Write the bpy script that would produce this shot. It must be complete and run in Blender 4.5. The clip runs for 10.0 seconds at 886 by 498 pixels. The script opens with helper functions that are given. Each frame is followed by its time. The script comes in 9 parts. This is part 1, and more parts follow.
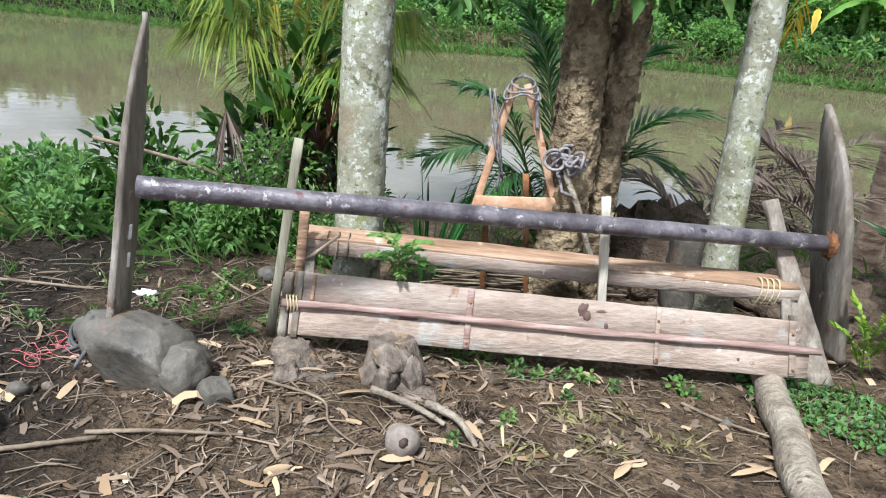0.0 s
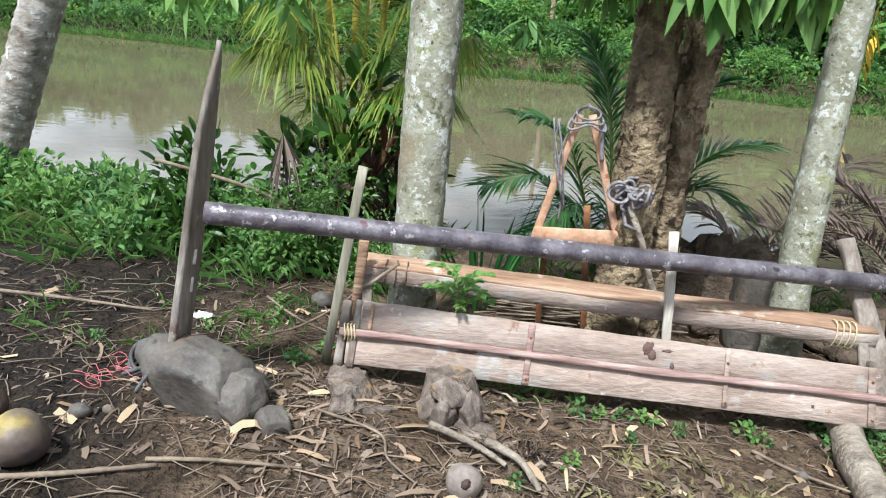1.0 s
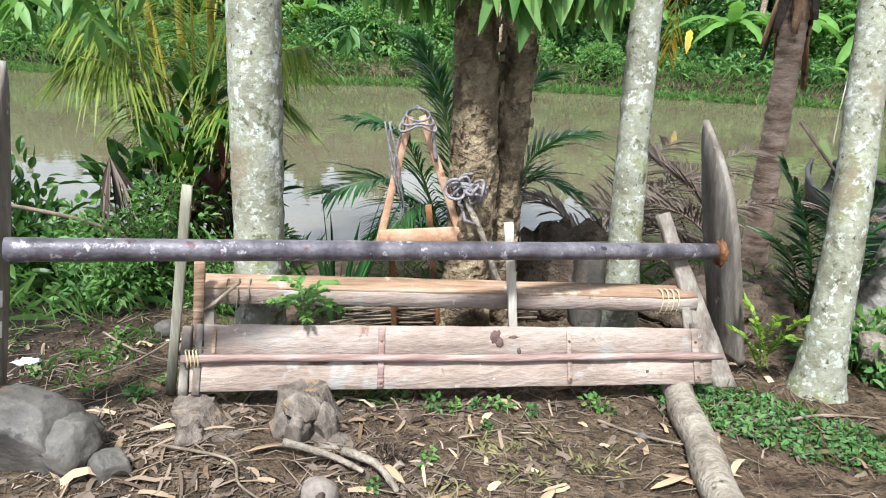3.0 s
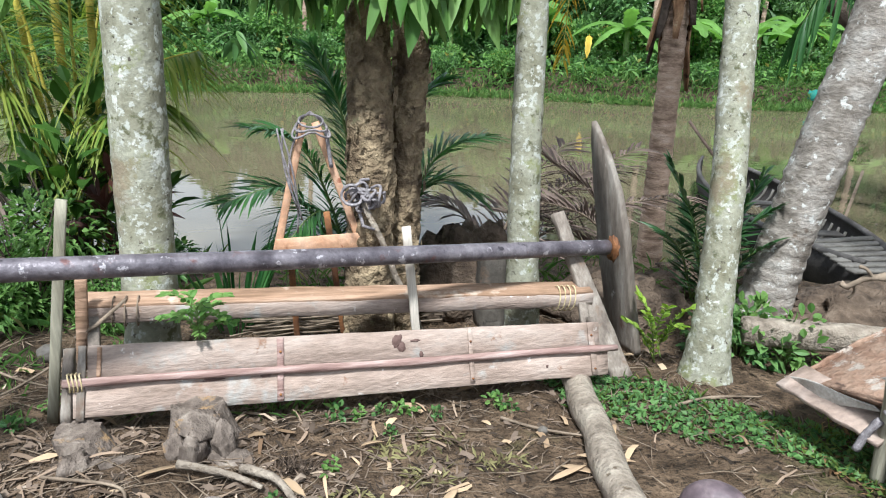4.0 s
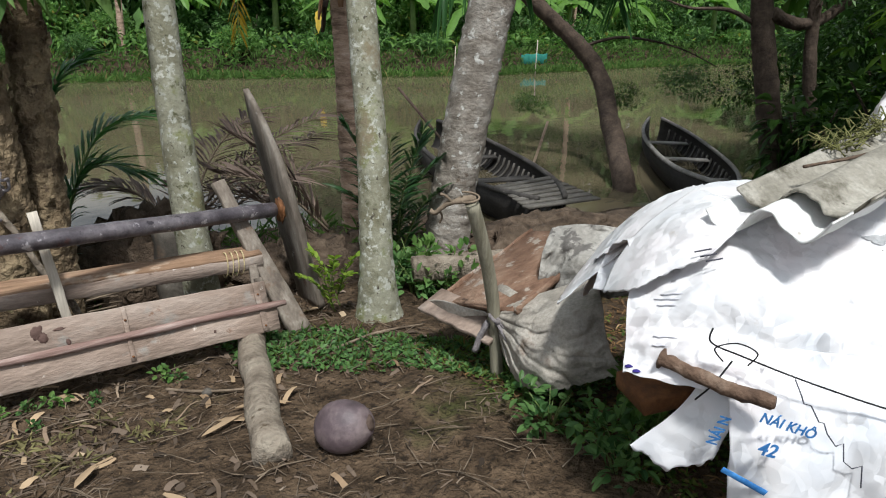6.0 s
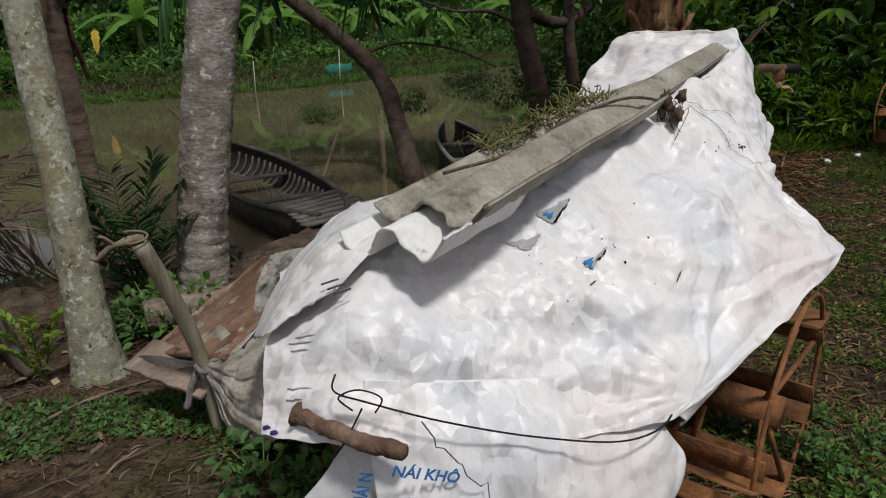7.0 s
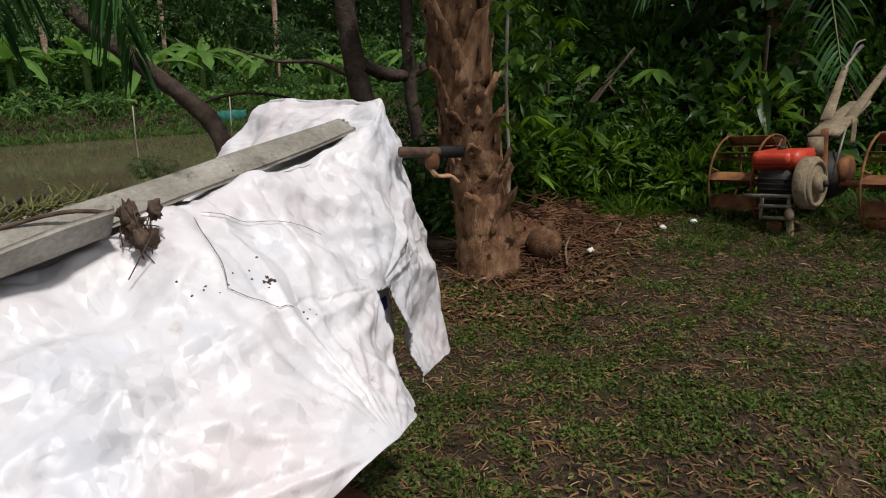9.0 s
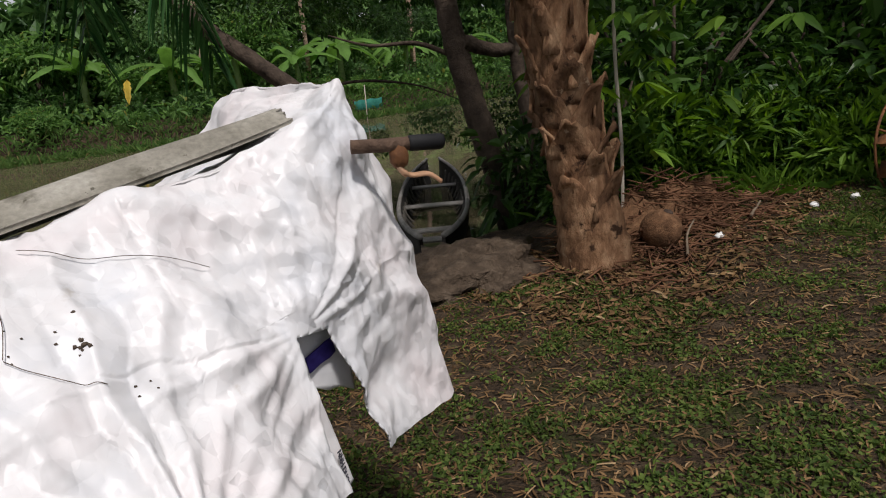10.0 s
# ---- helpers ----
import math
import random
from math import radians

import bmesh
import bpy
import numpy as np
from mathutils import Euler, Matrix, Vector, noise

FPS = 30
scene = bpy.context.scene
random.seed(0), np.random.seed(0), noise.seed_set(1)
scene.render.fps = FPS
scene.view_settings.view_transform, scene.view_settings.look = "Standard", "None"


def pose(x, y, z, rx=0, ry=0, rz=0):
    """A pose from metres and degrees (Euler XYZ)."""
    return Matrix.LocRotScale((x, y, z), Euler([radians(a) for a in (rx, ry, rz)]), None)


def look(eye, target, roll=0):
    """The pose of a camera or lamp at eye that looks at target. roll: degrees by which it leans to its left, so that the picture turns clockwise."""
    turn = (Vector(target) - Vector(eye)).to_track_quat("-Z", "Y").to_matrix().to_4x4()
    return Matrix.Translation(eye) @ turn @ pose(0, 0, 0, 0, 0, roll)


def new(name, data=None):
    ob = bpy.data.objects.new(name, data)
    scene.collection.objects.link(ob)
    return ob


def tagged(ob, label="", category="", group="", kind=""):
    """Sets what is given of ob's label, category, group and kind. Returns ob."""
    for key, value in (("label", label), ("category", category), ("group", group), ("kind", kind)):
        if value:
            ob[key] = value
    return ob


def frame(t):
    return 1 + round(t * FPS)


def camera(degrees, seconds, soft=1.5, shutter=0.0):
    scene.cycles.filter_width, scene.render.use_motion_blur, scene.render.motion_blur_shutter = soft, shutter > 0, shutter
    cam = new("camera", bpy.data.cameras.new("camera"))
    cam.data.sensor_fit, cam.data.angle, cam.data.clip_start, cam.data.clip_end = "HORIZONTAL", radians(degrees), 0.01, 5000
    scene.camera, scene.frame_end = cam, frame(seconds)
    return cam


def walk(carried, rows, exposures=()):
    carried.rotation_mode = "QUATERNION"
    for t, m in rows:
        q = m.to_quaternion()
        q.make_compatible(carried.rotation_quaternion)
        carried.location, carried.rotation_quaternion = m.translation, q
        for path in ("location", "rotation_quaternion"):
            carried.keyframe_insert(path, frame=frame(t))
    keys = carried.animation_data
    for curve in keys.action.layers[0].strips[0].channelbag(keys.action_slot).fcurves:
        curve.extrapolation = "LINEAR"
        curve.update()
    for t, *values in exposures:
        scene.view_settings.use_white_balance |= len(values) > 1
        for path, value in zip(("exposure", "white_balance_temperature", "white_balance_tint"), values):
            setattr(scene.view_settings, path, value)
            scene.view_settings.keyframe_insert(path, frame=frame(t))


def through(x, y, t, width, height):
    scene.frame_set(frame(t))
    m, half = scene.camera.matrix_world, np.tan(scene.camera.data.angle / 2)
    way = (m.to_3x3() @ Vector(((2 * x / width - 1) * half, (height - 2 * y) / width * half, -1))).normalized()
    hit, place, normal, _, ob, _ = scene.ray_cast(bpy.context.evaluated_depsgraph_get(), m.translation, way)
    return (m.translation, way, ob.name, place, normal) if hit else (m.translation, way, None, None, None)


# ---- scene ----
cam = camera(67.2, 10.0, 1.1)
PATH = [
    (0, (0.0, 0.0, 1.25), (0.038, 1.849, 0.488), 3.57),
    (0.3, (-0.029, 0.042, 1.241), (-0.066, 1.882, 0.458), 2.54),
    (0.5, (-0.053, 0.055, 1.24), (-0.067, 1.906, 0.482), 4.23),
    (0.8, (-0.077, 0.054, 1.244), (-0.090, 1.920, 0.523), 6.19),
    (1, (-0.098, 0.056, 1.258), (-0.173, 1.925, 0.552), 3.82),
    (1.3, (-0.126, 0.049, 1.263), (-0.300, 1.920, 0.577), 2.51),
    (1.5, (-0.131, 0.042, 1.269), (-0.35, 1.916, 0.605), 1.62),
    (1.8, (-0.121, 0.043, 1.272), (-0.320, 1.927, 0.628), 1.30),
    (2, (-0.103, 0.04, 1.268), (-0.253, 1.926, 0.621), 1.14),
    (2.3, (-0.065, 0.045, 1.264), (-0.090, 1.936, 0.613), 1.14),
    (2.5, (-0.033, 0.049, 1.261), (0.051, 1.931, 0.59), 1.29),
    (4, (0.111, 0.03, 1.259), (0.645, 1.844, 0.61), 1.89),
    (4.3, (0.135, 0.019, 1.260), (0.736, 1.821, 0.635), 1.27),
    (4.5, (0.158, 0.009, 1.267), (0.804, 1.798, 0.648), 1.02),
    (4.8, (0.199, -0.017, 1.270), (0.931, 1.741, 0.657), 0.93),
    (5, (0.236, -0.045, 1.268), (1.053, 1.677, 0.662), -0.01),
    (5.2, (0.272, -0.088, 1.26), (1.137, 1.61, 0.652), -1.4),
    (6.3, (0.659, -0.406, 1.206), (1.839, 1.045, 0.497), 0.8),
    (6.5, (0.764, -0.43, 1.192), (1.983, 1.0, 0.507), -0.28),
    (6.8, (0.934, -0.451, 1.197), (2.305, 0.836, 0.516), 0.08),
    (7, (1.05, -0.487, 1.2), (2.508, 0.705, 0.528), -1.53),
    (7.3, (1.226, -0.608, 1.186), (2.816, 0.396, 0.506), -0.52),
    (7.5, (1.337, -0.699, 1.181), (3.01, 0.165, 0.507), 1.76),
    (7.8, (1.490, -0.790, 1.186), (3.215, -0.049, 0.498), 2.32),
    (8, (1.596, -0.826, 1.193), (3.323, -0.103, 0.491), 0.4),
    (8.2, (1.724, -0.844, 1.187), (3.496, -0.164, 0.557), 0.05),
    (8.5, (1.911, -0.862, 1.205), (3.683, -0.212, 0.544), 3.24),
    (8.8, (2.086, -0.886, 1.209), (3.790, -0.027, 0.609), -0.74),
    (9, (2.206, -0.901, 1.224), (3.815, 0.152, 0.673), -0.11),
    (9.3, (2.392, -0.932, 1.240), (3.932, 0.231, 0.712), 0.16),
    (9.5, (2.524, -0.934, 1.23), (4.015, 0.315, 0.764), -0.45),
    (9.8, (2.702, -0.940, 1.206), (4.091, 0.385, 0.644), -4.58),
    (10, (2.816, -0.935, 1.169), (4.126, 0.457, 0.579), -5.53),
]
EXPOSURES = [(0.0, 0.79, 5750, 7), (1.5, 0.77, 5750, 7), (2.5, 1.05, 5750, 7), (4.2, 0.75, 5750, 7), (5.0, 0.67, 5750, 7), (5.6, 0.27, 6000, 8), (6.4, -0.59, 6250, 8), (7.0, -1.03, 6450, 11), (7.5, -1.23, 6500, 14), (8.5, -0.87, 6500, 14), (10.0, -0.79, 6500, 14)]
walk(cam, [(t, look(eye, target, roll)) for t, eye, target, roll in PATH], EXPOSURES)

# ---- light: hazy daylight, high sun behind the walker's left shoulder ----
SUN_EL, SUN_AZ = 62.0, 205.0
world = bpy.data.worlds.new("world")
scene.world = world
world.use_nodes = True
wn, wl = world.node_tree.nodes, world.node_tree.links
wn.clear()
sky = wn.new("ShaderNodeTexSky")
sky.sky_type, sky.sun_disc = "NISHITA", False
sky.sun_elevation, sky.sun_rotation = radians(SUN_EL), radians(SUN_AZ)
sky.air_density, sky.dust_density = 1.0, 3.0
wtc = wn.new("ShaderNodeTexCoord")
wmap = wn.new("ShaderNodeMapping")
wmap.inputs["Scale"].default_value = (2.0, 2.0, 5.0)
wnoise = wn.new("ShaderNodeTexNoise")
wnoise.inputs["Scale"].default_value, wnoise.inputs["Detail"].default_value = 1.6, 6.0
wramp = wn.new("ShaderNodeValToRGB")
wramp.color_ramp.elements[0].position, wramp.color_ramp.elements[1].position = 0.33, 0.50
wmix = wn.new("ShaderNodeMix")
wmix.data_type = "RGBA"
wmix.inputs["B"].default_value = (12.6, 13.1, 13.9, 1)
wbg = wn.new("ShaderNodeBackground")
wbg.inputs["Strength"].default_value = 0.07
wout = wn.new("ShaderNodeOutputWorld")
wl.new(wtc.outputs["Generated"], wmap.inputs["Vector"])
wl.new(wmap.outputs["Vector"], wnoise.inputs["Vector"])
wl.new(wnoise.outputs["Fac"], wramp.inputs["Fac"])
wl.new(wramp.outputs["Color"], wmix.inputs["Factor"])
wl.new(sky.outputs["Color"], wmix.inputs["A"])
wl.new(wmix.outputs["Result"], wbg.inputs["Color"])
wl.new(wbg.outputs["Background"], wout.inputs["Surface"])
sun = new("sun", bpy.data.lights.new("sun", "SUN"))
sun.data.energy, sun.data.angle, sun.data.color = 5.0, radians(7), (1.0, 0.965, 0.91)
sd = Vector((math.sin(radians(SUN_AZ)) * math.cos(radians(SUN_EL)), math.cos(radians(SUN_AZ)) * math.cos(radians(SUN_EL)), math.sin(radians(SUN_EL))))
sun.matrix_world = look((sd * 40)[:], (0, 0, 0))


# ---- materials ----
def nodes_of(name):
    m = bpy.data.materials.new(name)
    m.use_nodes = True
    nt = m.node_tree
    return m, nt.nodes, nt.links, nt.nodes["Principled BSDF"]


def ramp(n, stops):
    r = n.new("ShaderNodeValToRGB")
    e = r.color_ramp.elements
    while len(e) < len(stops):
        e.new(0.5)
    for el, (p, c) in zip(e, stops):
        el.position, el.color = p, (*c, 1)
    return r


def noise_node(n, l, tc, scale, detail=5.0, stretch=None, rough=0.6, out="Object"):
    x = n.new("ShaderNodeTexNoise")
    x.inputs["Scale"].default_value, x.inputs["Detail"].default_value, x.inputs["Roughness"].default_value = scale, detail, rough
    if stretch:
        mp = n.new("ShaderNodeMapping")
        mp.inputs["Scale"].default_value = stretch
        l.new(tc.outputs[out], mp.inputs["Vector"])
        l.new(mp.outputs["Vector"], x.inputs["Vector"])
    else:
        l.new(tc.outputs[out], x.inputs["Vector"])
    return x


def surface(name, stops, scale=8.0, rough=(0.6, 0.9), bump=0.3, metal=0.0, stretch=None, spots=None, fine=60.0, dist=0.01, vary=0.0, out="Object"):
    """Noise-coloured surface: stops of the large pattern, fine grain over it, optional spots (scale, threshold, colour)."""
    m, n, l, b = nodes_of(name)
    tc = n.new("ShaderNodeTexCoord")
    big = noise_node(n, l, tc, scale, 6.0, stretch, out=out)
    small = noise_node(n, l, tc, fine, 4.0, stretch, out=out)
    col = ramp(n, stops)
    l.new(big.outputs["Fac"], col.inputs["Fac"])
    now = col.outputs["Color"]
    grain = n.new("ShaderNodeMix")
    grain.data_type, grain.blend_type = "RGBA", "OVERLAY"
    grain.inputs["Factor"].default_value = 0.45
    l.new(now, grain.inputs["A"])
    l.new(small.outputs["Fac"], grain.inputs["B"])
    now = grain.outputs["Result"]
    for k, (sscale, lo, hi, colour) in enumerate(spots or ()):
        sp = noise_node(n, l, tc, sscale, 6.0, None, 0.65, out=out)
        sr = ramp(n, [(lo, (0, 0, 0)), (hi, (1, 1, 1))])
        l.new(sp.outputs["Fac"], sr.inputs["Fac"])
        mx = n.new("ShaderNodeMix")
        mx.data_type = "RGBA"
        l.new(sr.outputs["Color"], mx.inputs["Factor"])
        l.new(now, mx.inputs["A"])
        mx.inputs["B"].default_value = (*colour, 1)
        now = mx.outputs["Result"]
    if vary:
        oi = n.new("ShaderNodeObjectInfo")
        hs = n.new("ShaderNodeHueSaturation")
        mr = n.new("ShaderNodeMapRange")
        mr.inputs["To Min"].default_value, mr.inputs["To Max"].default_value = 1 - vary, 1 + vary
        l.new(oi.outputs["Random"], mr.inputs["Value"])
        l.new(mr.outputs["Result"], hs.inputs["Value"])
        l.new(now, hs.inputs["Color"])
        now = hs.outputs["Color"]
    l.new(now, b.inputs["Base Color"])
    rr = n.new("ShaderNodeMapRange")
    rr.inputs["To Min"].default_value, rr.inputs["To Max"].default_value = rough
    l.new(big.outputs["Fac"], rr.inputs["Value"])
    l.new(rr.outputs["Result"], b.inputs["Roughness"])
    b.inputs["Metallic"].default_value = metal
    if rough[0] >= 0.6 and not metal:
        b.inputs["Specular IOR Level"].default_value = 0.2
    if bump:
        add = n.new("ShaderNodeMath")
        add.operation = "ADD"
        l.new(big.outputs["Fac"], add.inputs[0])
        l.new(small.outputs["Fac"], add.inputs[1])
        bp = n.new("ShaderNodeBump")
        bp.inputs["Strength"].default_value, bp.inputs["Distance"].default_value = bump, dist
        l.new(add.outputs["Value"], bp.inputs["Height"])
        l.new(bp.outputs["Normal"], b.inputs["Normal"])
    return m


def leafy(name, dark, light, through=0.3, rough=0.45, old=None):
    """Leaf surface: each leaf its own shade, some light passing through it."""
    m, n, l, b = nodes_of(name)
    geo = n.new("ShaderNodeNewGeometry")
    stops = [(0.0, dark), (0.75, light)] + ([(0.93, light), (1.0, old)] if old else [(1.0, light)])
    col = ramp(n, stops)
    l.new(geo.outputs["Random Per Island"], col.inputs["Fac"])
    tc = n.new("ShaderNodeTexCoord")
    # patchy leaf tone, its range widened so dark patches stand in for foliage shadow
    nz = noise_node(n, l, tc, 2.5, 3.0)
    hs = n.new("ShaderNodeHueSaturation")
    mr = n.new("ShaderNodeMapRange")
    mr.inputs["To Min"].default_value, mr.inputs["To Max"].default_value = 0.38, 1.5
    l.new(nz.outputs["Fac"], mr.inputs["Value"])
    l.new(mr.outputs["Result"], hs.inputs["Value"])
    l.new(col.outputs["Color"], hs.inputs["Color"])
    l.new(hs.outputs["Color"], b.inputs["Base Color"])
    b.inputs["Roughness"].default_value = rough
    b.inputs["Specular IOR Level"].default_value = 0.18
    tr = n.new("ShaderNodeBsdfTranslucent")
    br = n.new("ShaderNodeHueSaturation")
    br.inputs["Value"].default_value, br.inputs["Saturation"].default_value = 1.6, 1.1
    l.new(hs.outputs["Color"], br.inputs["Color"])
    l.new(br.outputs["Color"], tr.inputs["Color"])
    mx = n.new("ShaderNodeMixShader")
    mx.inputs["Fac"].default_value = through
    l.new(b.outputs["BSDF"], mx.inputs[1])
    l.new(tr.outputs["BSDF"], mx.inputs[2])
    l.new(mx.outputs["Shader"], n["Material Output"].inputs["Surface"])
    return m


def crumple(m, scales, strength, dist, warp=0.22):
    """Adds sharp-edged facets to a cloth's relief."""
    n, l = m.node_tree.nodes, m.node_tree.links
    b = n["Principled BSDF"]
    tc = n.new("ShaderNodeTexCoord")
    wb = noise_node(n, l, tc, 4.0, 3.0)
    off = n.new("ShaderNodeVectorMath")
    off.operation = "MULTIPLY_ADD"
    off.inputs[1].default_value = (warp, warp, warp)
    l.new(wb.outputs["Color"], off.inputs[0])
    l.new(tc.outputs["Object"], off.inputs[2])
    total = None
    for scale, share in scales:
        vo = n.new("ShaderNodeTexVoronoi")
        vo.distance = "MANHATTAN"
        vo.inputs["Scale"].default_value = scale
        l.new(off.outputs["Vector"], vo.inputs["Vector"])
        ma = n.new("ShaderNodeMath")
        ma.operation = "MULTIPLY_ADD"
        ma.inputs[1].default_value = share
        l.new(vo.outputs["Distance"], ma.inputs[0])
        if total is None:
            ma.inputs[2].default_value = 0.0
        else:
            l.new(total, ma.inputs[2])
        total = ma.outputs["Value"]
    bp = n.new("ShaderNodeBump")
    bp.inputs["Strength"].default_value, bp.inputs["Distance"].default_value = strength, dist
    l.new(total, bp.inputs["Height"])
    if b.inputs["Normal"].links:
        l.new(b.inputs["Normal"].links[0].from_socket, bp.inputs["Normal"])
    l.new(bp.outputs["Normal"], b.inputs["Normal"])
    return m


def facets(m, layers):
    """Tilts each irregular cell of a surface its own way, as in crumpled sheeting; some stretches stay smooth."""
    n, l = m.node_tree.nodes, m.node_tree.links
    b = n["Principled BSDF"]
    tc, geo = n.new("ShaderNodeTexCoord"), n.new("ShaderNodeNewGeometry")
    wb = noise_node(n, l, tc, 3.0, 3.0)
    off = n.new("ShaderNodeVectorMath")
    off.operation = "MULTIPLY_ADD"
    off.inputs[1].default_value = (0.16, 0.16, 0.16)
    l.new(wb.outputs["Color"], off.inputs[0])
    l.new(tc.outputs["Object"], off.inputs[2])
    now = b.inputs["Normal"].links[0].from_socket if b.inputs["Normal"].links else geo.outputs["Normal"]
    for scale, tilt, stretch in layers:
        mp = n.new("ShaderNodeMapping")
        mp.inputs["Scale"].default_value = stretch
        mp.inputs["Rotation"].default_value = (0.4, 0.3, 0.5)
        l.new(off.outputs["Vector"], mp.inputs["Vector"])
        vo = n.new("ShaderNodeTexVoronoi")
        vo.inputs["Scale"].default_value = scale
        l.new(mp.outputs["Vector"], vo.inputs["Vector"])
        cen = n.new("ShaderNodeVectorMath")
        cen.operation = "SUBTRACT"
        cen.inputs[1].default_value = (0.5, 0.5, 0.5)
        l.new(vo.outputs["Color"], cen.inputs[0])
        mk = noise_node(n, l, tc, 2.2, 2.0)
        mr = n.new("ShaderNodeMapRange")
        for k, v in (("From Min", 0.34), ("From Max", 0.62), ("To Min", tilt * 0.25), ("To Max", tilt)):
            mr.inputs[k].default_value = v
        l.new(mk.outputs["Fac"], mr.inputs["Value"])
        sc = n.new("ShaderNodeVectorMath")
        sc.operation = "SCALE"
        l.new(cen.outputs["Vector"], sc.inputs[0])
        l.new(mr.outputs["Result"], sc.inputs["Scale"])
        ad = n.new("ShaderNodeVectorMath")
        l.new(now, ad.inputs[0])
        l.new(sc.outputs["Vector"], ad.inputs[1])
        now = ad.outputs["Vector"]
    nm = n.new("ShaderNodeVectorMath")
    nm.operation = "NORMALIZE"
    l.new(now, nm.inputs[0])
    l.new(nm.outputs["Vector"], b.inputs["Normal"])
    return m


def damp_and_shade(m, x0, x1, lo, hi, rich=1.0):
    """Shifts tone from x0 to x1 for damp and painted shade; uneven border."""
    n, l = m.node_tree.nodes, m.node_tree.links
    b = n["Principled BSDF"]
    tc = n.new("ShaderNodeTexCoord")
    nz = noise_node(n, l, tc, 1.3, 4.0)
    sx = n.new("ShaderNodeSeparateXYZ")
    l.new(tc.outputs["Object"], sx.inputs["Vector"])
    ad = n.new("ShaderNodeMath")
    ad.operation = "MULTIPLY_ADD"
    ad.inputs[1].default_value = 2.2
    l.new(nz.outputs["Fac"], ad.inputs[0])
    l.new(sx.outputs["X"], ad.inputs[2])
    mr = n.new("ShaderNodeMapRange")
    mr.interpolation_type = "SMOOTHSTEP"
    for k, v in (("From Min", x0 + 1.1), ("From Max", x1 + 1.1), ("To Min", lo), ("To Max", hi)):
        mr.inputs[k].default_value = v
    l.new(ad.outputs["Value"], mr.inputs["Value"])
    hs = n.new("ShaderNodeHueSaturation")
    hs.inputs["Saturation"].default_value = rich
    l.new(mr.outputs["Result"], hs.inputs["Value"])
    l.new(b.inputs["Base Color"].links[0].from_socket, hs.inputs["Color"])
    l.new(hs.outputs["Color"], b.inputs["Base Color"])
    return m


SOIL = surface("damp_soil_with_shade", [(0.3, (0.02, 0.015, 0.011)), (0.5, (0.066, 0.051, 0.039)), (0.7, (0.125, 0.098, 0.076))], 9.0, (0.7, 0.95), 1.0, fine=38.0, dist=0.045,
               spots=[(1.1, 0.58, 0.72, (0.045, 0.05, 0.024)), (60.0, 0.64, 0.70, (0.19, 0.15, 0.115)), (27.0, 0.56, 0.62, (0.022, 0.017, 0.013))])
# left bank: damp soil, with shade also put into its colour
damp_and_shade(SOIL, -1.5, -0.45, 0.26, 1.4)
# yard: tone lowered in place of tree shade over damp ground
damp_and_shade(SOIL, 2.4, 3.9, 1.0, 0.66, 1.45)
CONCRETE = surface("old_concrete", [(0.3, (0.036, 0.031, 0.016)), (0.55, (0.068, 0.058, 0.034)), (0.75, (0.102, 0.088, 0.056))], 3.0, (0.8, 0.95), 0.25, fine=120.0,
                   spots=[(4.0, 0.56, 0.72, (0.05, 0.06, 0.032)), (30.0, 0.66, 0.7, (0.2, 0.2, 0.16))])
OLDWOOD = surface("weathered_wood", [(0.3, (0.15, 0.108, 0.082)), (0.5, (0.285, 0.218, 0.175)), (0.7, (0.385, 0.318, 0.268))], 3.2, (0.7, 0.95), 0.55, stretch=(0.7, 1.6, 2.6), fine=30.0,
                  spots=[(4.0, 0.57, 0.66, (0.30, 0.285, 0.255)), (7.0, 0.63, 0.68, (0.2, 0.12, 0.08)), (13.0, 0.66, 0.7, (0.56, 0.5, 0.44)), (3.1, 0.66, 0.7, (0.12, 0.075, 0.055))], vary=0.10)
BROWNWOOD = surface("brown_wood", [(0.3, (0.18, 0.11, 0.065)), (0.55, (0.29, 0.185, 0.12)), (0.75, (0.38, 0.27, 0.19))], 6.0, (0.7, 0.95), 0.5, stretch=(0.3, 3.0, 4.0), fine=24.0,
                    spots=[(6.0, 0.6, 0.7, (0.45, 0.36, 0.28))], vary=0.15)
GREYWOOD = surface("grey_wood", [(0.3, (0.10, 0.08, 0.065)), (0.55, (0.19, 0.16, 0.13)), (0.75, (0.3, 0.27, 0.23))], 7.0, (0.7, 0.95), 0.5, stretch=(3.0, 3.0, 0.35), fine=30.0,
                   spots=[(6.0, 0.6, 0.72, (0.14, 0.085, 0.055))], vary=0.12)
PALEWOOD = surface("pale_wood", [(0.3, (0.36, 0.31, 0.25)), (0.7, (0.55, 0.5, 0.42))], 9.0, (0.75, 0.95), 0.4, stretch=(3.0, 3.0, 0.3), fine=35.0, vary=0.1)
LATH = surface("grey_green_lath", [(0.3, (0.16, 0.145, 0.10)), (0.7, (0.3, 0.28, 0.21))], 9.0, (0.75, 0.95), 0.4, stretch=(3.0, 3.0, 0.3), fine=35.0)
LOGBARK = surface("log_bark", [(0.3, (0.13, 0.105, 0.08)), (0.5, (0.24, 0.2, 0.155)), (0.7, (0.32, 0.28, 0.22))], 9.0, (0.8, 0.95), 0.9, fine=40.0, dist=0.02,
                  spots=[(16.0, 0.6, 0.68, (0.1, 0.075, 0.05))])
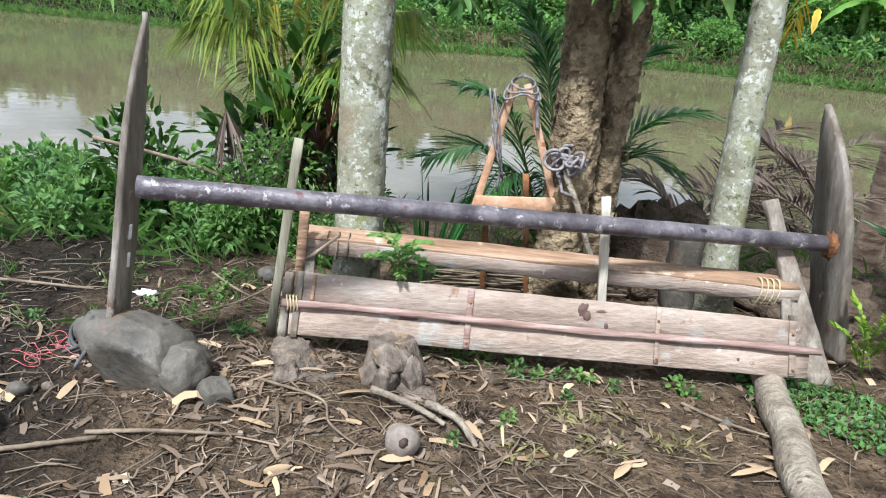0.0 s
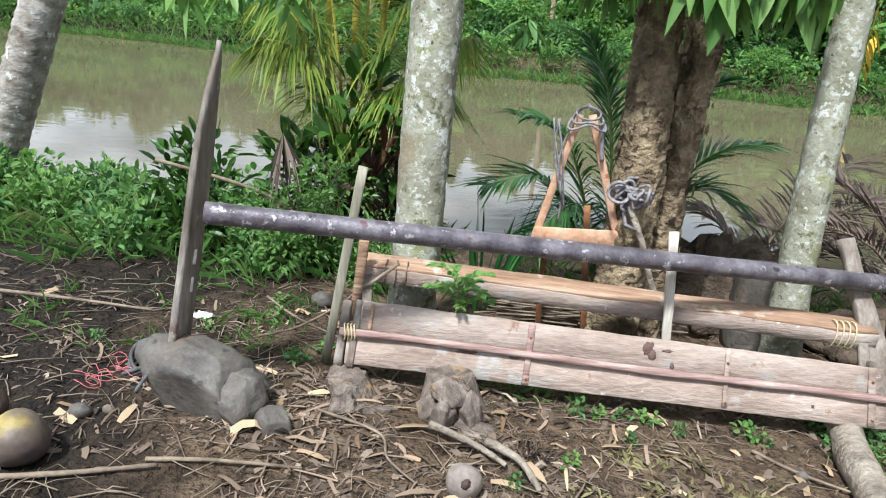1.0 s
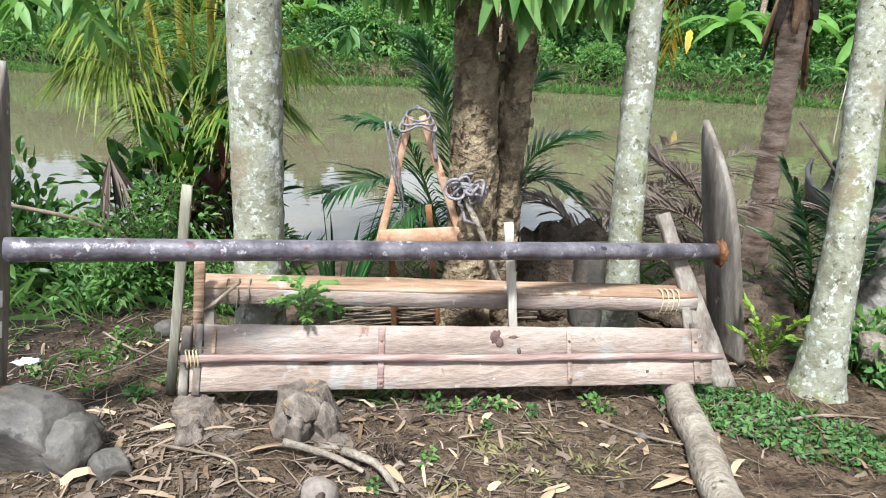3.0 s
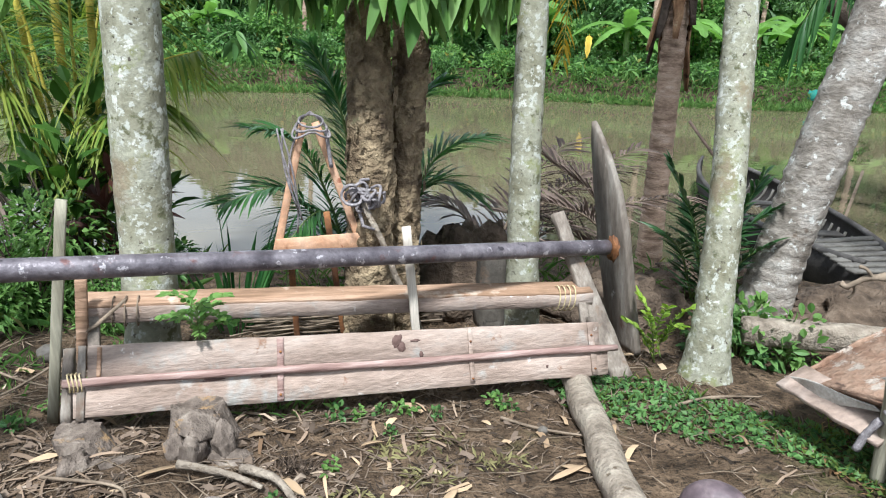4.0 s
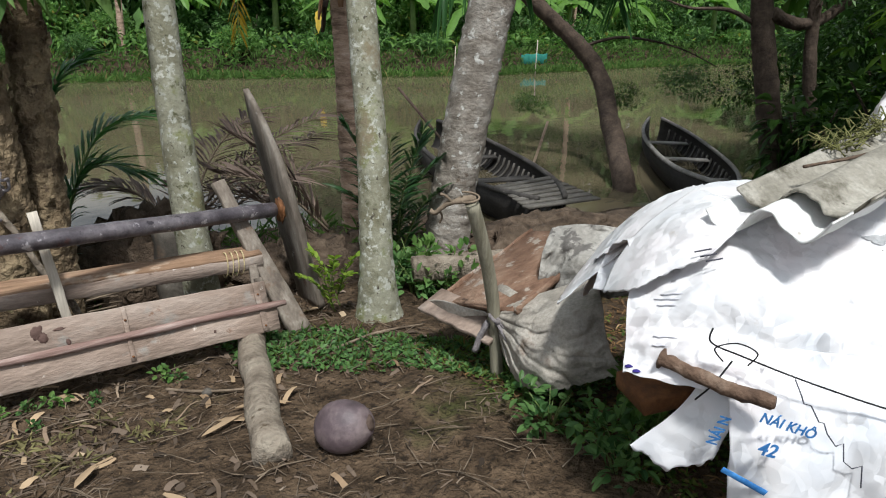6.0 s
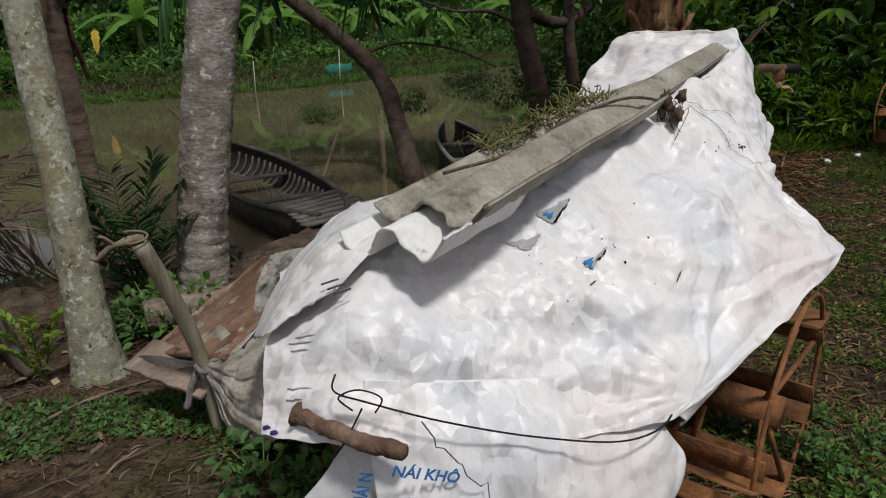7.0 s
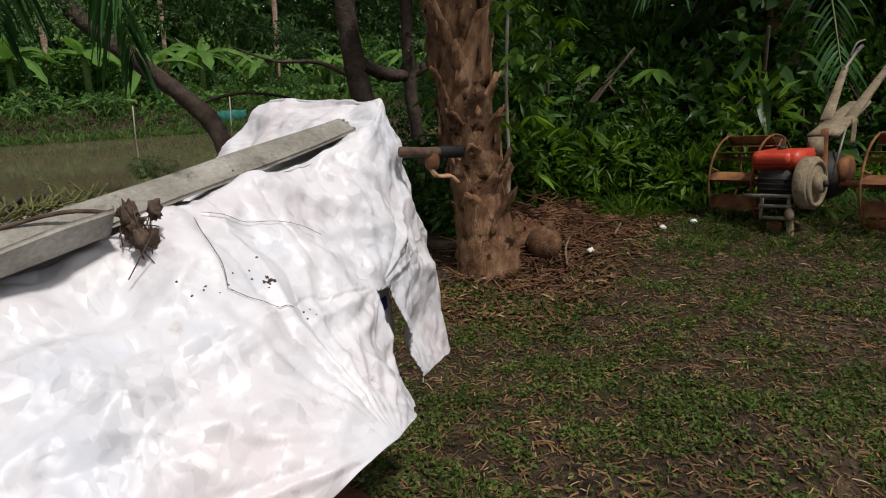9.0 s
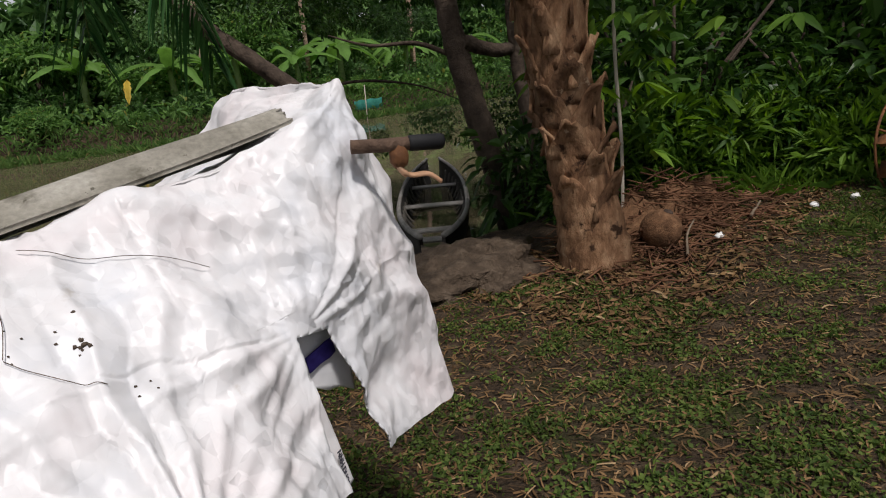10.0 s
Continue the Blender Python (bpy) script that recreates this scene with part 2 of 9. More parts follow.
LICHEN = surface("lichen_bark", [(0.3, (0.15, 0.14, 0.09)), (0.5, (0.25, 0.245, 0.18)), (0.7, (0.33, 0.325, 0.26))], 6.0, (0.8, 0.95), 0.7, fine=50.0, dist=0.008,
                 spots=[(6.0, 0.55, 0.62, (0.19, 0.2, 0.10)), (26.0, 0.55, 0.60, (0.38, 0.385, 0.33)), (14.0, 0.60, 0.64, (0.48, 0.48, 0.42)), (9.0, 0.59, 0.64, (0.10, 0.10, 0.055)), (40.0, 0.62, 0.66, (0.07, 0.06, 0.045)), (3.0, 0.58, 0.66, (0.2, 0.165, 0.11)), (25.0, 0.66, 0.7, (0.12, 0.1, 0.07))])
ROUGHBARK = surface("rough_bark", [(0.3, (0.07, 0.048, 0.03)), (0.5, (0.19, 0.14, 0.085)), (0.7, (0.33, 0.255, 0.155))], 7.0, (0.8, 0.95), 1.0, fine=30.0, dist=0.045,
                    spots=[(6.0, 0.57, 0.63, (0.36, 0.28, 0.17)), (11.0, 0.61, 0.66, (0.07, 0.048, 0.032)), (4.0, 0.62, 0.68, (0.22, 0.21, 0.11))])
RINGBARK = surface("palm_bark", [(0.3, (0.12, 0.10, 0.08)), (0.5, (0.25, 0.22, 0.185)), (0.7, (0.37, 0.345, 0.305))], 8.0, (0.8, 0.95), 0.8, stretch=(1.0, 1.0, 1.4), fine=34.0, dist=0.012,
                   spots=[(14.0, 0.58, 0.63, (0.52, 0.51, 0.47)), (5.0, 0.62, 0.68, (0.13, 0.1, 0.075))])
BROWNPALM = surface("brown_palm_bark", [(0.3, (0.14, 0.09, 0.062)), (0.55, (0.4, 0.285, 0.21)), (0.75, (0.52, 0.41, 0.33))], 7.0, (0.8, 0.95), 0.8, stretch=(1.0, 1.0, 3.0), fine=36.0, dist=0.012)
HUSK = surface("dead_leaf_base", [(0.3, (0.085, 0.042, 0.022)), (0.5, (0.25, 0.135, 0.072)), (0.72, (0.46, 0.29, 0.17))], 6.0, (0.75, 0.95), 0.8, stretch=(2.0, 2.0, 0.8), fine=36.0, dist=0.016, spots=[(6.0, 0.6, 0.66, (0.045, 0.022, 0.012)), (9.0, 0.64, 0.68, (0.46, 0.33, 0.21))], vary=0.4)
DARKBARK = surface("dark_bark", [(0.3, (0.035, 0.026, 0.02)), (0.6, (0.09, 0.066, 0.05)), (0.8, (0.14, 0.11, 0.085))], 9.0, (0.8, 0.95), 0.9, fine=40.0, dist=0.015)
PIPE = surface("painted_rusty_pipe", [(0.3, (0.05, 0.042, 0.048)), (0.5, (0.12, 0.105, 0.115)), (0.7, (0.23, 0.205, 0.215))], 10.0, (0.28, 0.55), 0.3, 0.35, fine=70.0,
               spots=[(7.0, 0.60, 0.67, (0.12, 0.06, 0.055)), (24.0, 0.61, 0.65, (0.42, 0.39, 0.4)), (13.0, 0.63, 0.68, (0.04, 0.034, 0.04)), (9.0, 0.66, 0.70, (0.34, 0.31, 0.32))])
RUST = surface("rust", [(0.3, (0.075, 0.03, 0.012)), (0.5, (0.18, 0.073, 0.024)), (0.7, (0.31, 0.14, 0.05))], 8.0, (0.7, 0.95), 0.5, 0.1, fine=70.0, spots=[(5.0, 0.6, 0.68, (0.09, 0.045, 0.03))])
RUSTPLATE = surface("rusty_plate", [(0.3, (0.34, 0.17, 0.09)), (0.5, (0.46, 0.27, 0.16)), (0.7, (0.54, 0.36, 0.25))], 9.0, (0.6, 0.9), 0.3, 0.1, fine=60.0, spots=[(22.0, 0.62, 0.67, (0.26, 0.1, 0.05))])
ROPE = surface("grey_rope", [(0.3, (0.11, 0.098, 0.10)), (0.7, (0.29, 0.265, 0.265))], 60.0, (0.85, 0.95), 0.8, fine=200.0, dist=0.003)
STRAW = surface("straw_string", [(0.3, (0.35, 0.27, 0.14)), (0.7, (0.6, 0.5, 0.3))], 40.0, (0.8, 0.95), 0.4)
STONE = surface("grey_stone", [(0.3, (0.04, 0.034, 0.027)), (0.55, (0.092, 0.08, 0.065)), (0.75, (0.2, 0.18, 0.152))], 6.0, (0.55, 0.85), 0.5, fine=45.0, dist=0.01, spots=[(5.0, 0.56, 0.63, (0.12, 0.085, 0.06)), (14.0, 0.6, 0.66, (0.03, 0.026, 0.022))])
STUMP = surface("rotting_stump", [(0.3, (0.06, 0.046, 0.036)), (0.55, (0.15, 0.12, 0.097)), (0.75, (0.28, 0.235, 0.19))], 8.0, (0.75, 0.95), 0.9, fine=34.0, dist=0.014, stretch=(2.2, 2.2, 0.7), spots=[(7.0, 0.58, 0.65, (0.26, 0.17, 0.09)), (5.0, 0.6, 0.68, (0.05, 0.035, 0.027))])

COCO_OLD = surface("old_coconut_husk", [(0.3, (0.035, 0.023, 0.018)), (0.55, (0.08, 0.055, 0.043)), (0.75, (0.16, 0.12, 0.097))], 7.0, (0.6, 0.85), 0.5, stretch=(1, 1, 0.4), fine=60.0)
COCO_TAN = surface("bleached_coconut_husk", [(0.3, (0.10, 0.08, 0.065)), (0.55, (0.2, 0.165, 0.14)), (0.75, (0.32, 0.275, 0.24))], 9.0, (0.7, 0.9), 0.5, fine=50.0)
COCO_RIPE = surface("ripening_coconut", [(0.36, (0.05, 0.036, 0.032)), (0.52, (0.10, 0.072, 0.05)), (0.60, (0.19, 0.14, 0.045)), (0.70, (0.28, 0.22, 0.06))], 4.5, (0.45, 0.7), 0.15, fine=50.0)
COCO_GREY = surface("purple_grey_coconut", [(0.3, (0.045, 0.033, 0.036)), (0.5, (0.10, 0.072, 0.078)), (0.72, (0.24, 0.19, 0.18))], 7.0, (0.4, 0.7), 0.2, fine=50.0)
MUD = surface("wet_mud", [(0.3, (0.035, 0.024, 0.016)), (0.55, (0.10, 0.072, 0.05)), (0.75, (0.17, 0.13, 0.095))], 9.0, (0.65, 0.9), 1.0, fine=30.0, dist=0.03)
CEMENT = surface("corrugated_fibre_cement", [(0.3, (0.15, 0.138, 0.11)), (0.5, (0.27, 0.252, 0.21)), (0.72, (0.42, 0.40, 0.35))], 6.0, (0.8, 0.95), 0.4, fine=90.0,
                 spots=[(7.0, 0.56, 0.66, (0.11, 0.10, 0.075)), (40.0, 0.66, 0.69, (0.1, 0.09, 0.07))])
CANVAS = surface("dirty_canvas", [(0.3, (0.23, 0.205, 0.17)), (0.55, (0.36, 0.33, 0.285)), (0.75, (0.46, 0.43, 0.385))], 5.0, (0.85, 0.95), 0.4, fine=80.0, dist=0.008, spots=[(5.0, 0.58, 0.66, (0.16, 0.12, 0.09)), (9.0, 0.66, 0.70, (0.13, 0.12, 0.105))])
BOATWOOD = surface("black_boat_wood", [(0.3, (0.02, 0.018, 0.016)), (0.6, (0.035, 0.031, 0.028)), (0.8, (0.07, 0.063, 0.056))], 6.0, (0.65, 0.9), 0.5, fine=40.0)
BOATGREY = surface("grey_boat_wood", [(0.3, (0.07, 0.063, 0.055)), (0.6, (0.13, 0.12, 0.105)), (0.8, (0.21, 0.195, 0.175))], 6.0, (0.6, 0.9), 0.4, fine=40.0)
RED = surface("red_engine_paint", [(0.3, (0.42, 0.03, 0.015)), (0.7, (0.62, 0.07, 0.03))], 6.0, (0.3, 0.6), 0.1)
STEEL = surface("dull_steel", [(0.3, (0.13, 0.12, 0.1)), (0.7, (0.28, 0.26, 0.22))], 9.0, (0.45, 0.75), 0.2, 0.5)

BLACK = surface("black_plastic", [(0.3, (0.008, 0.008, 0.009)), (0.7, (0.02, 0.02, 0.021))], 9.0, (0.6, 0.8), 0.1)
RUBBER = surface("black_rubber", [(0.3, (0.015, 0.015, 0.016)), (0.7, (0.035, 0.034, 0.033))], 20.0, (0.7, 0.9), 0.4)
WHITEPAINT = surface("white_plastic", [(0.3, (0.6, 0.6, 0.58)), (0.7, (0.75, 0.75, 0.73))], 9.0, (0.35, 0.6), 0.05)
LENS = surface("red_lamp_lens", [(0.3, (0.3, 0.01, 0.012)), (0.7, (0.45, 0.02, 0.02))], 9.0, (0.1, 0.25), 0.0)
INK = surface("blue_print", [(0.3, (0.03, 0.13, 0.36)), (0.7, (0.06, 0.22, 0.5))], 30.0, (0.6, 0.8), 0.0)
# black for real print, and for the painted shadow lines at the tears
PRINT_AND_SHADOW = surface("black_print_and_shadow", [(0.3, (0.05, 0.05, 0.065)), (0.7, (0.1, 0.1, 0.12))], 30.0, (0.6, 0.8), 0.0)
GREYINK = surface("grey_print", [(0.3, (0.42, 0.42, 0.47)), (0.7, (0.54, 0.54, 0.57))], 30.0, (0.6, 0.8), 0.0)
PURPLEINK = surface("purple_print", [(0.3, (0.03, 0.02, 0.16)), (0.7, (0.05, 0.035, 0.22))], 30.0, (0.6, 0.8), 0.0)
REDSTRING = surface("red_string", [(0.3, (0.4, 0.08, 0.09)), (0.7, (0.52, 0.17, 0.17))], 50.0, (0.7, 0.9), 0.2)
PAPER = surface("white_litter", [(0.3, (0.7, 0.7, 0.68)), (0.7, (0.8, 0.8, 0.78))], 20.0, (0.6, 0.8), 0.2)
COIR = surface("coconut_fibre", [(0.3, (0.08, 0.04, 0.02)), (0.6, (0.18, 0.095, 0.05)), (0.8, (0.3, 0.18, 0.1))], 20.0, (0.85, 0.95), 1.0, fine=90.0)
TEAL = surface("teal_net", [(0.3, (0.02, 0.14, 0.11)), (0.7, (0.05, 0.24, 0.19))], 9.0, (0.8, 0.95), 0.2)

# white woven plastic cloth: weave bump, faint blue-grey and pink staining
TARP, n_, l_, b_ = nodes_of("white_woven_plastic")
tc_ = n_.new("ShaderNodeTexCoord")
g1 = noise_node(n_, l_, tc_, 3.0, 5.0)
c1 = ramp(n_, [(0.3, (0.60, 0.625, 0.665)), (0.5, (0.72, 0.71, 0.715)), (0.72, (0.69, 0.62, 0.62))])
l_.new(g1.outputs["Fac"], c1.inputs["Fac"])
g2 = noise_node(n_, l_, tc_, 13.0, 6.0)
r2 = ramp(n_, [(0.66, (0, 0, 0)), (0.74, (0.5, 0.5, 0.5))])
l_.new(g2.outputs["Fac"], r2.inputs["Fac"])
mx_ = n_.new("ShaderNodeMix")
mx_.data_type = "RGBA"
mx_.inputs["B"].default_value = (0.42, 0.36, 0.29, 1)
l_.new(r2.outputs["Color"], mx_.inputs["Factor"])
l_.new(c1.outputs["Color"], mx_.inputs["A"])
l_.new(mx_.outputs["Result"], b_.inputs["Base Color"])
b_.inputs["Roughness"].default_value = 0.42
def ridges(scale, stretch):
    x = noise_node(n_, l_, tc_, scale, 5.0, stretch, 0.55)
    x.noise_type = "RIDGED_MULTIFRACTAL"
    return x


g4 = ridges(9.0, (1.0, 1.3, 1.0))
ad_ = n_.new("ShaderNodeMath")
ad_.operation = "MULTIPLY_ADD"
ad_.inputs[1].default_value = 0.12
l_.new(g4.outputs["Fac"], ad_.inputs[0])
bp_ = n_.new("ShaderNodeBump")
bp_.inputs["Strength"].default_value, bp_.inputs["Distance"].default_value = 0.5, 0.022
l_.new(ad_.outputs["Value"], bp_.inputs["Height"])
l_.new(bp_.outputs["Normal"], b_.inputs["Normal"])

facets(TARP, ((26.0, 0.3, (1.2, 0.55, 1.1)), (46.0, 0.4, (1, 1, 0.6))))
crumple(CANVAS, ((5.0, 1.0), (13.0, 0.4)), 0.25, 0.02)
facets(CANVAS, ((8.0, 0.5, (0.6, 1.2, 1.0)), (17.0, 0.45, (1.2, 0.7, 1.0))))

# muddy river water: opaque silt under a clear, slightly rippled surface
WATER, n_, l_, b_ = nodes_of("muddy_water")
tc_ = n_.new("ShaderNodeTexCoord")
g1 = noise_node(n_, l_, tc_, 0.35, 4.0)
c1 = ramp(n_, [(0.35, (0.092, 0.077, 0.046)), (0.65, (0.118, 0.098, 0.06))])
l_.new(g1.outputs["Fac"], c1.inputs["Fac"])
l_.new(c1.outputs["Color"], b_.inputs["Base Color"])
b_.inputs["Roughness"].default_value, b_.inputs["IOR"].default_value = 0.03, 1.38
b_.inputs["Specular IOR Level"].default_value = 0.5
g2 = noise_node(n_, l_, tc_, 2.4, 2.0, (0.7, 1.5, 1.0))
g3 = noise_node(n_, l_, tc_, 7.0, 2.0, (0.6, 1.6, 1.0))
ad_ = n_.new("ShaderNodeMath")
ad_.operation = "MULTIPLY_ADD"
ad_.inputs[1].default_value = 0.06
l_.new(g3.outputs["Fac"], ad_.inputs[0])
l_.new(g2.outputs["Fac"], ad_.inputs[2])
bp_ = n_.new("ShaderNodeBump")
bp_.inputs["Strength"].default_value, bp_.inputs["Distance"].default_value = 0.04, 0.05
l_.new(ad_.outputs["Value"], bp_.inputs["Height"])
l_.new(bp_.outputs["Normal"], b_.inputs["Normal"])

LEAF = leafy("green_leaf", (0.036, 0.092, 0.028), (0.115, 0.215, 0.066))
LEAF_BRIGHT = leafy("bright_green_leaf", (0.07, 0.155, 0.035), (0.17, 0.285, 0.08), 0.38)
LEAF_DARK = leafy("dark_and_shaded_leaf", (0.016, 0.045, 0.009), (0.055, 0.12, 0.02), 0.2, 0.35)
RUSSET = leafy("russet_litter", (0.05, 0.028, 0.012), (0.22, 0.13, 0.06), 0.05, 0.85, (0.42, 0.29, 0.16))
LEAF_FAR = leafy("bank_leaf", (0.05, 0.12, 0.03), (0.155, 0.28, 0.075), 0.4, 0.6, (0.25, 0.22, 0.05))
GRASS = leafy("grass_blade", (0.05, 0.115, 0.026), (0.14, 0.235, 0.065), 0.35, 0.6, (0.28, 0.22, 0.1))
LAWN = leafy("lawn_blade", (0.03, 0.06, 0.012), (0.115, 0.165, 0.036), 0.3, 0.65, (0.26, 0.19, 0.08))
LEAF_LUSH = leafy("lush_leaf", (0.04, 0.10, 0.012), (0.14, 0.25, 0.03), 0.35, 0.5)
PALMLEAF = leafy("palm_leaflet", (0.02, 0.075, 0.022), (0.06, 0.15, 0.04), 0.25, 0.35)
FERNLEAF = leafy("yellow_green_fern", (0.12, 0.22, 0.03), (0.27, 0.38, 0.06), 0.4, 0.5)
PALMDARK = leafy("dark_palm_leaflet", (0.012, 0.04, 0.014), (0.045, 0.105, 0.032), 0.2, 0.35)
YELLOWPALM = leafy("yellow_green_leaflet", (0.09, 0.17, 0.025), (0.22, 0.26, 0.05), 0.35, 0.4)
DRYPALM = leafy("dry_palm_leaflet", (0.07, 0.052, 0.046), (0.2, 0.15, 0.122), 0.1, 0.8)
YELLOWLEAF = leafy("yellow_leaf", (0.42, 0.25, 0.03), (0.55, 0.4, 0.06), 0.3, 0.6)
DRYLEAF = leafy("dry_leaf", (0.15, 0.09, 0.05), (0.44, 0.32, 0.2), 0.1, 0.8, (0.55, 0.45, 0.32))
BROWNLITTER = leafy("brown_litter", (0.022, 0.016, 0.011), (0.165, 0.122, 0.09), 0.05, 0.85, (0.36, 0.29, 0.22))
STRAWBIT = leafy("straw_bit", (0.055, 0.038, 0.026), (0.25, 0.18, 0.125), 0.05, 0.85, (0.42, 0.33, 0.24))
CLARET = leafy("dark_red_leaf", (0.03, 0.016, 0.014), (0.075, 0.03, 0.022), 0.15, 0.35)
YELLOWSTEM = surface("yellow_palm_stem", [(0.3, (0.36, 0.3, 0.03)), (0.7, (0.55, 0.47, 0.08))], 8.0, (0.5, 0.7), 0.1)
GREENSTEM = surface("green_stem", [(0.3, (0.08, 0.13, 0.03)), (0.7, (0.16, 0.22, 0.06))], 8.0, (0.5, 0.7), 0.1)
TWIG = surface("dry_twig", [(0.3, (0.085, 0.062, 0.043)), (0.7, (0.25, 0.195, 0.14))], 12.0, (0.8, 0.95), 0.4)


# ---- mesh helpers ----
class Mesh:
    """Collects faces for one mesh."""

    def __init__(self):
        self.v, self.f = [], []

    def add(self, verts, faces):
        k = len(self.v)
        self.v += [tuple(p) for p in verts]
        self.f += [tuple(i + k for i in q) for q in faces]
        return self

    def tube(self, pts, rad, seg=8, caps=True, wob=0.0, squash=1.0):
        pts = [Vector(p) for p in pts]
        rad = rad if isinstance(rad, (list, tuple)) else [rad] * len(pts)
        vs, side = [], None
        for i, p in enumerate(pts):
            d = (pts[min(i + 1, len(pts) - 1)] - pts[max(i - 1, 0)]).normalized()
            if side is None:
                side = d.orthogonal().normalized()
            side = (side - d * side.dot(d)).normalized()
            up = d.cross(side)
            for k in range(seg):
                a = 2 * math.pi * k / seg
                r = rad[i] * (1 + wob * noise.noise(Vector((math.cos(a) * 1.5, math.sin(a) * 1.5, i * 0.6)) + p * 2))
                vs.append(p + side * (math.cos(a) * r) + up * (math.sin(a) * r * squash))
        fs = [(i * seg + k, i * seg + (k + 1) % seg, (i + 1) * seg + (k + 1) % seg, (i + 1) * seg + k) for i in range(len(pts) - 1) for k in range(seg)]
        if caps:
            fs += [tuple(range(seg - 1, -1, -1)), tuple(range((len(pts) - 1) * seg, len(pts) * seg))]
        return self.add(vs, fs)

    def plank(self, a, b, up, w, th, n=10, jit=0.003, taper=(1.0, 1.0), worn=0.15):
        """A board from a to b; w along up, th across; chamfered, slightly uneven edges."""
        a, b, up = Vector(a), Vector(b), Vector(up)
        d = (b - a).normalized()
        up = (up - d * up.dot(d)).normalized()
        out = d.cross(up)
        c = min(w, th) * worn
        prof = [(-w / 2 + c, -th / 2), (w / 2 - c, -th / 2), (w / 2, -th / 2 + c), (w / 2, th / 2 - c), (w / 2 - c, th / 2), (-w / 2 + c, th / 2), (-w / 2, th / 2 - c), (-w / 2, -th / 2 + c)]
        vs = []
        for i in range(n + 1):
            t = i / n
            s = taper[0] + (taper[1] - taper[0]) * t
            off = [noise.noise(Vector((i * 0.7, 3.1, 7 * sgn)) + a * 5) * jit for sgn in (1, 2)]
            for (x, y) in prof:
                vs.append(a + (b - a) * t + up * (x * s + (off[0] if x > 0 else off[1])) + out * (y + noise.noise(a * 3 + Vector((i * 0.4, x * 9, 0))) * jit * 0.6))
        fs = [(i * 8 + k, i * 8 + (k + 1) % 8, (i + 1) * 8 + (k + 1) % 8, (i + 1) * 8 + k) for i in range(n) for k in range(8)]
        fs += [tuple(range(7, -1, -1)), tuple(range(n * 8, n * 8 + 8))]
        return self.add(vs, fs)

    def blob(self, c, r, amp=0.15, freq=2.0, seg=20, rings=12, seed=0.0, turn=None, flat=None):
        c = Vector(c)
        vs = []
        for i in range(rings + 1):
            th = math.pi * i / rings
            for k in range(seg):
                ph = 2 * math.pi * k / seg
                d = Vector((math.sin(th) * math.cos(ph), math.sin(th) * math.sin(ph), math.cos(th)))
                s = 1 + amp * noise.fractal(d * freq + Vector((seed, seed * 0.7, 1.3)), 0.6, 2.2, 3)
                p = Vector((d.x * r[0] * s, d.y * r[1] * s, d.z * r[2] * s))
                if flat is not None:
                    p.z = max(p.z, -flat)
                if turn is not None:
                    p = turn @ p
                vs.append(c + p)
        fs = [(i * seg + k, (i + 1) * seg + k, (i + 1) * seg + (k + 1) % seg, i * seg + (k + 1) % seg) for i in range(rings) for k in range(seg)]
        return self.add(vs, fs)

    def chisel(self, c, r, cuts, seed, turn=None, amp=0.06):
        """A stone: an ellipsoid with flat broken faces."""
        rs = np.random.default_rng(seed)
        planes = []
        for k in range(cuts):
            d = Vector(rs.normal(0, 1, 3)).normalized()
            planes.append((d, rs.uniform(0.62, 0.88)))
        k0 = len(self.v)
        self.blob((0, 0, 0), (1, 1, 1), amp, 2.0, 40, 26, seed * 1.0)
        for i in range(k0, len(self.v)):
            p = Vector(self.v[i])
            for d, h in planes:
                o = p.dot(d) - h
                if o > 0:
                    p -= d * o
            p += Vector((0.012, 0.012, 0.012)) * noise.noise(p * 7)
            p = Vector((p.x * r[0], p.y * r[1], p.z * r[2]))
            if turn is not None:
                p = turn @ p
            self.v[i] = tuple(Vector(c) + p)
        return self

    def leaves(self, pos, dirs, length, width, rng, droop=0.25, detail=1):
        """Leaves at pos along dirs; detail 1: a folded diamond, 2: a pointed blade in three pieces."""
        pos, dirs = np.asarray(pos, float), np.asarray(dirs, float)
        n = len(pos)
        dirs = dirs / np.maximum(np.linalg.norm(dirs, axis=1, keepdims=True), 1e-6)
        side = np.cross(dirs, np.array([0, 0, 1.0])) + rng.normal(0, 0.35, (n, 3))
        side -= dirs * (side * dirs).sum(1, keepdims=True)
        side /= np.maximum(np.linalg.norm(side, axis=1, keepdims=True), 1e-6)
        nor = np.cross(side, dirs)
        L = (length * rng.uniform(0.6, 1.25, n))[:, None]
        W = (width * rng.uniform(0.7, 1.2, n))[:, None] / 2
        dz = np.array([0, 0, -1.0]) * droop * L
        if detail == 1:
            vs = np.stack([pos, pos + dirs * L * 0.45 + side * W + nor * W * 0.3 + dz * 0.2, pos + dirs * L + dz, pos + dirs * L * 0.45 - side * W + nor * W * 0.3 + dz * 0.2], 1)
            fs = [(4 * i, 4 * i + 1, 4 * i + 2) for i in range(n)] + [(4 * i, 4 * i + 2, 4 * i + 3) for i in range(n)]
            m = 4
        else:
            st = [(0.0, 0.1, 0.0), (0.22, 0.85, 0.05), (0.5, 1.0, 0.25), (0.8, 0.62, 0.64), (1.0, 0.03, 1.0)]
            rows = []
            for t, w, q in st:
                mid = pos + dirs * L * t + dz * q
                rows += [mid + side * W * w + nor * W * w * 0.35, mid, mid - side * W * w + nor * W * w * 0.35]
            vs = np.stack(rows, 1)
            m = 15
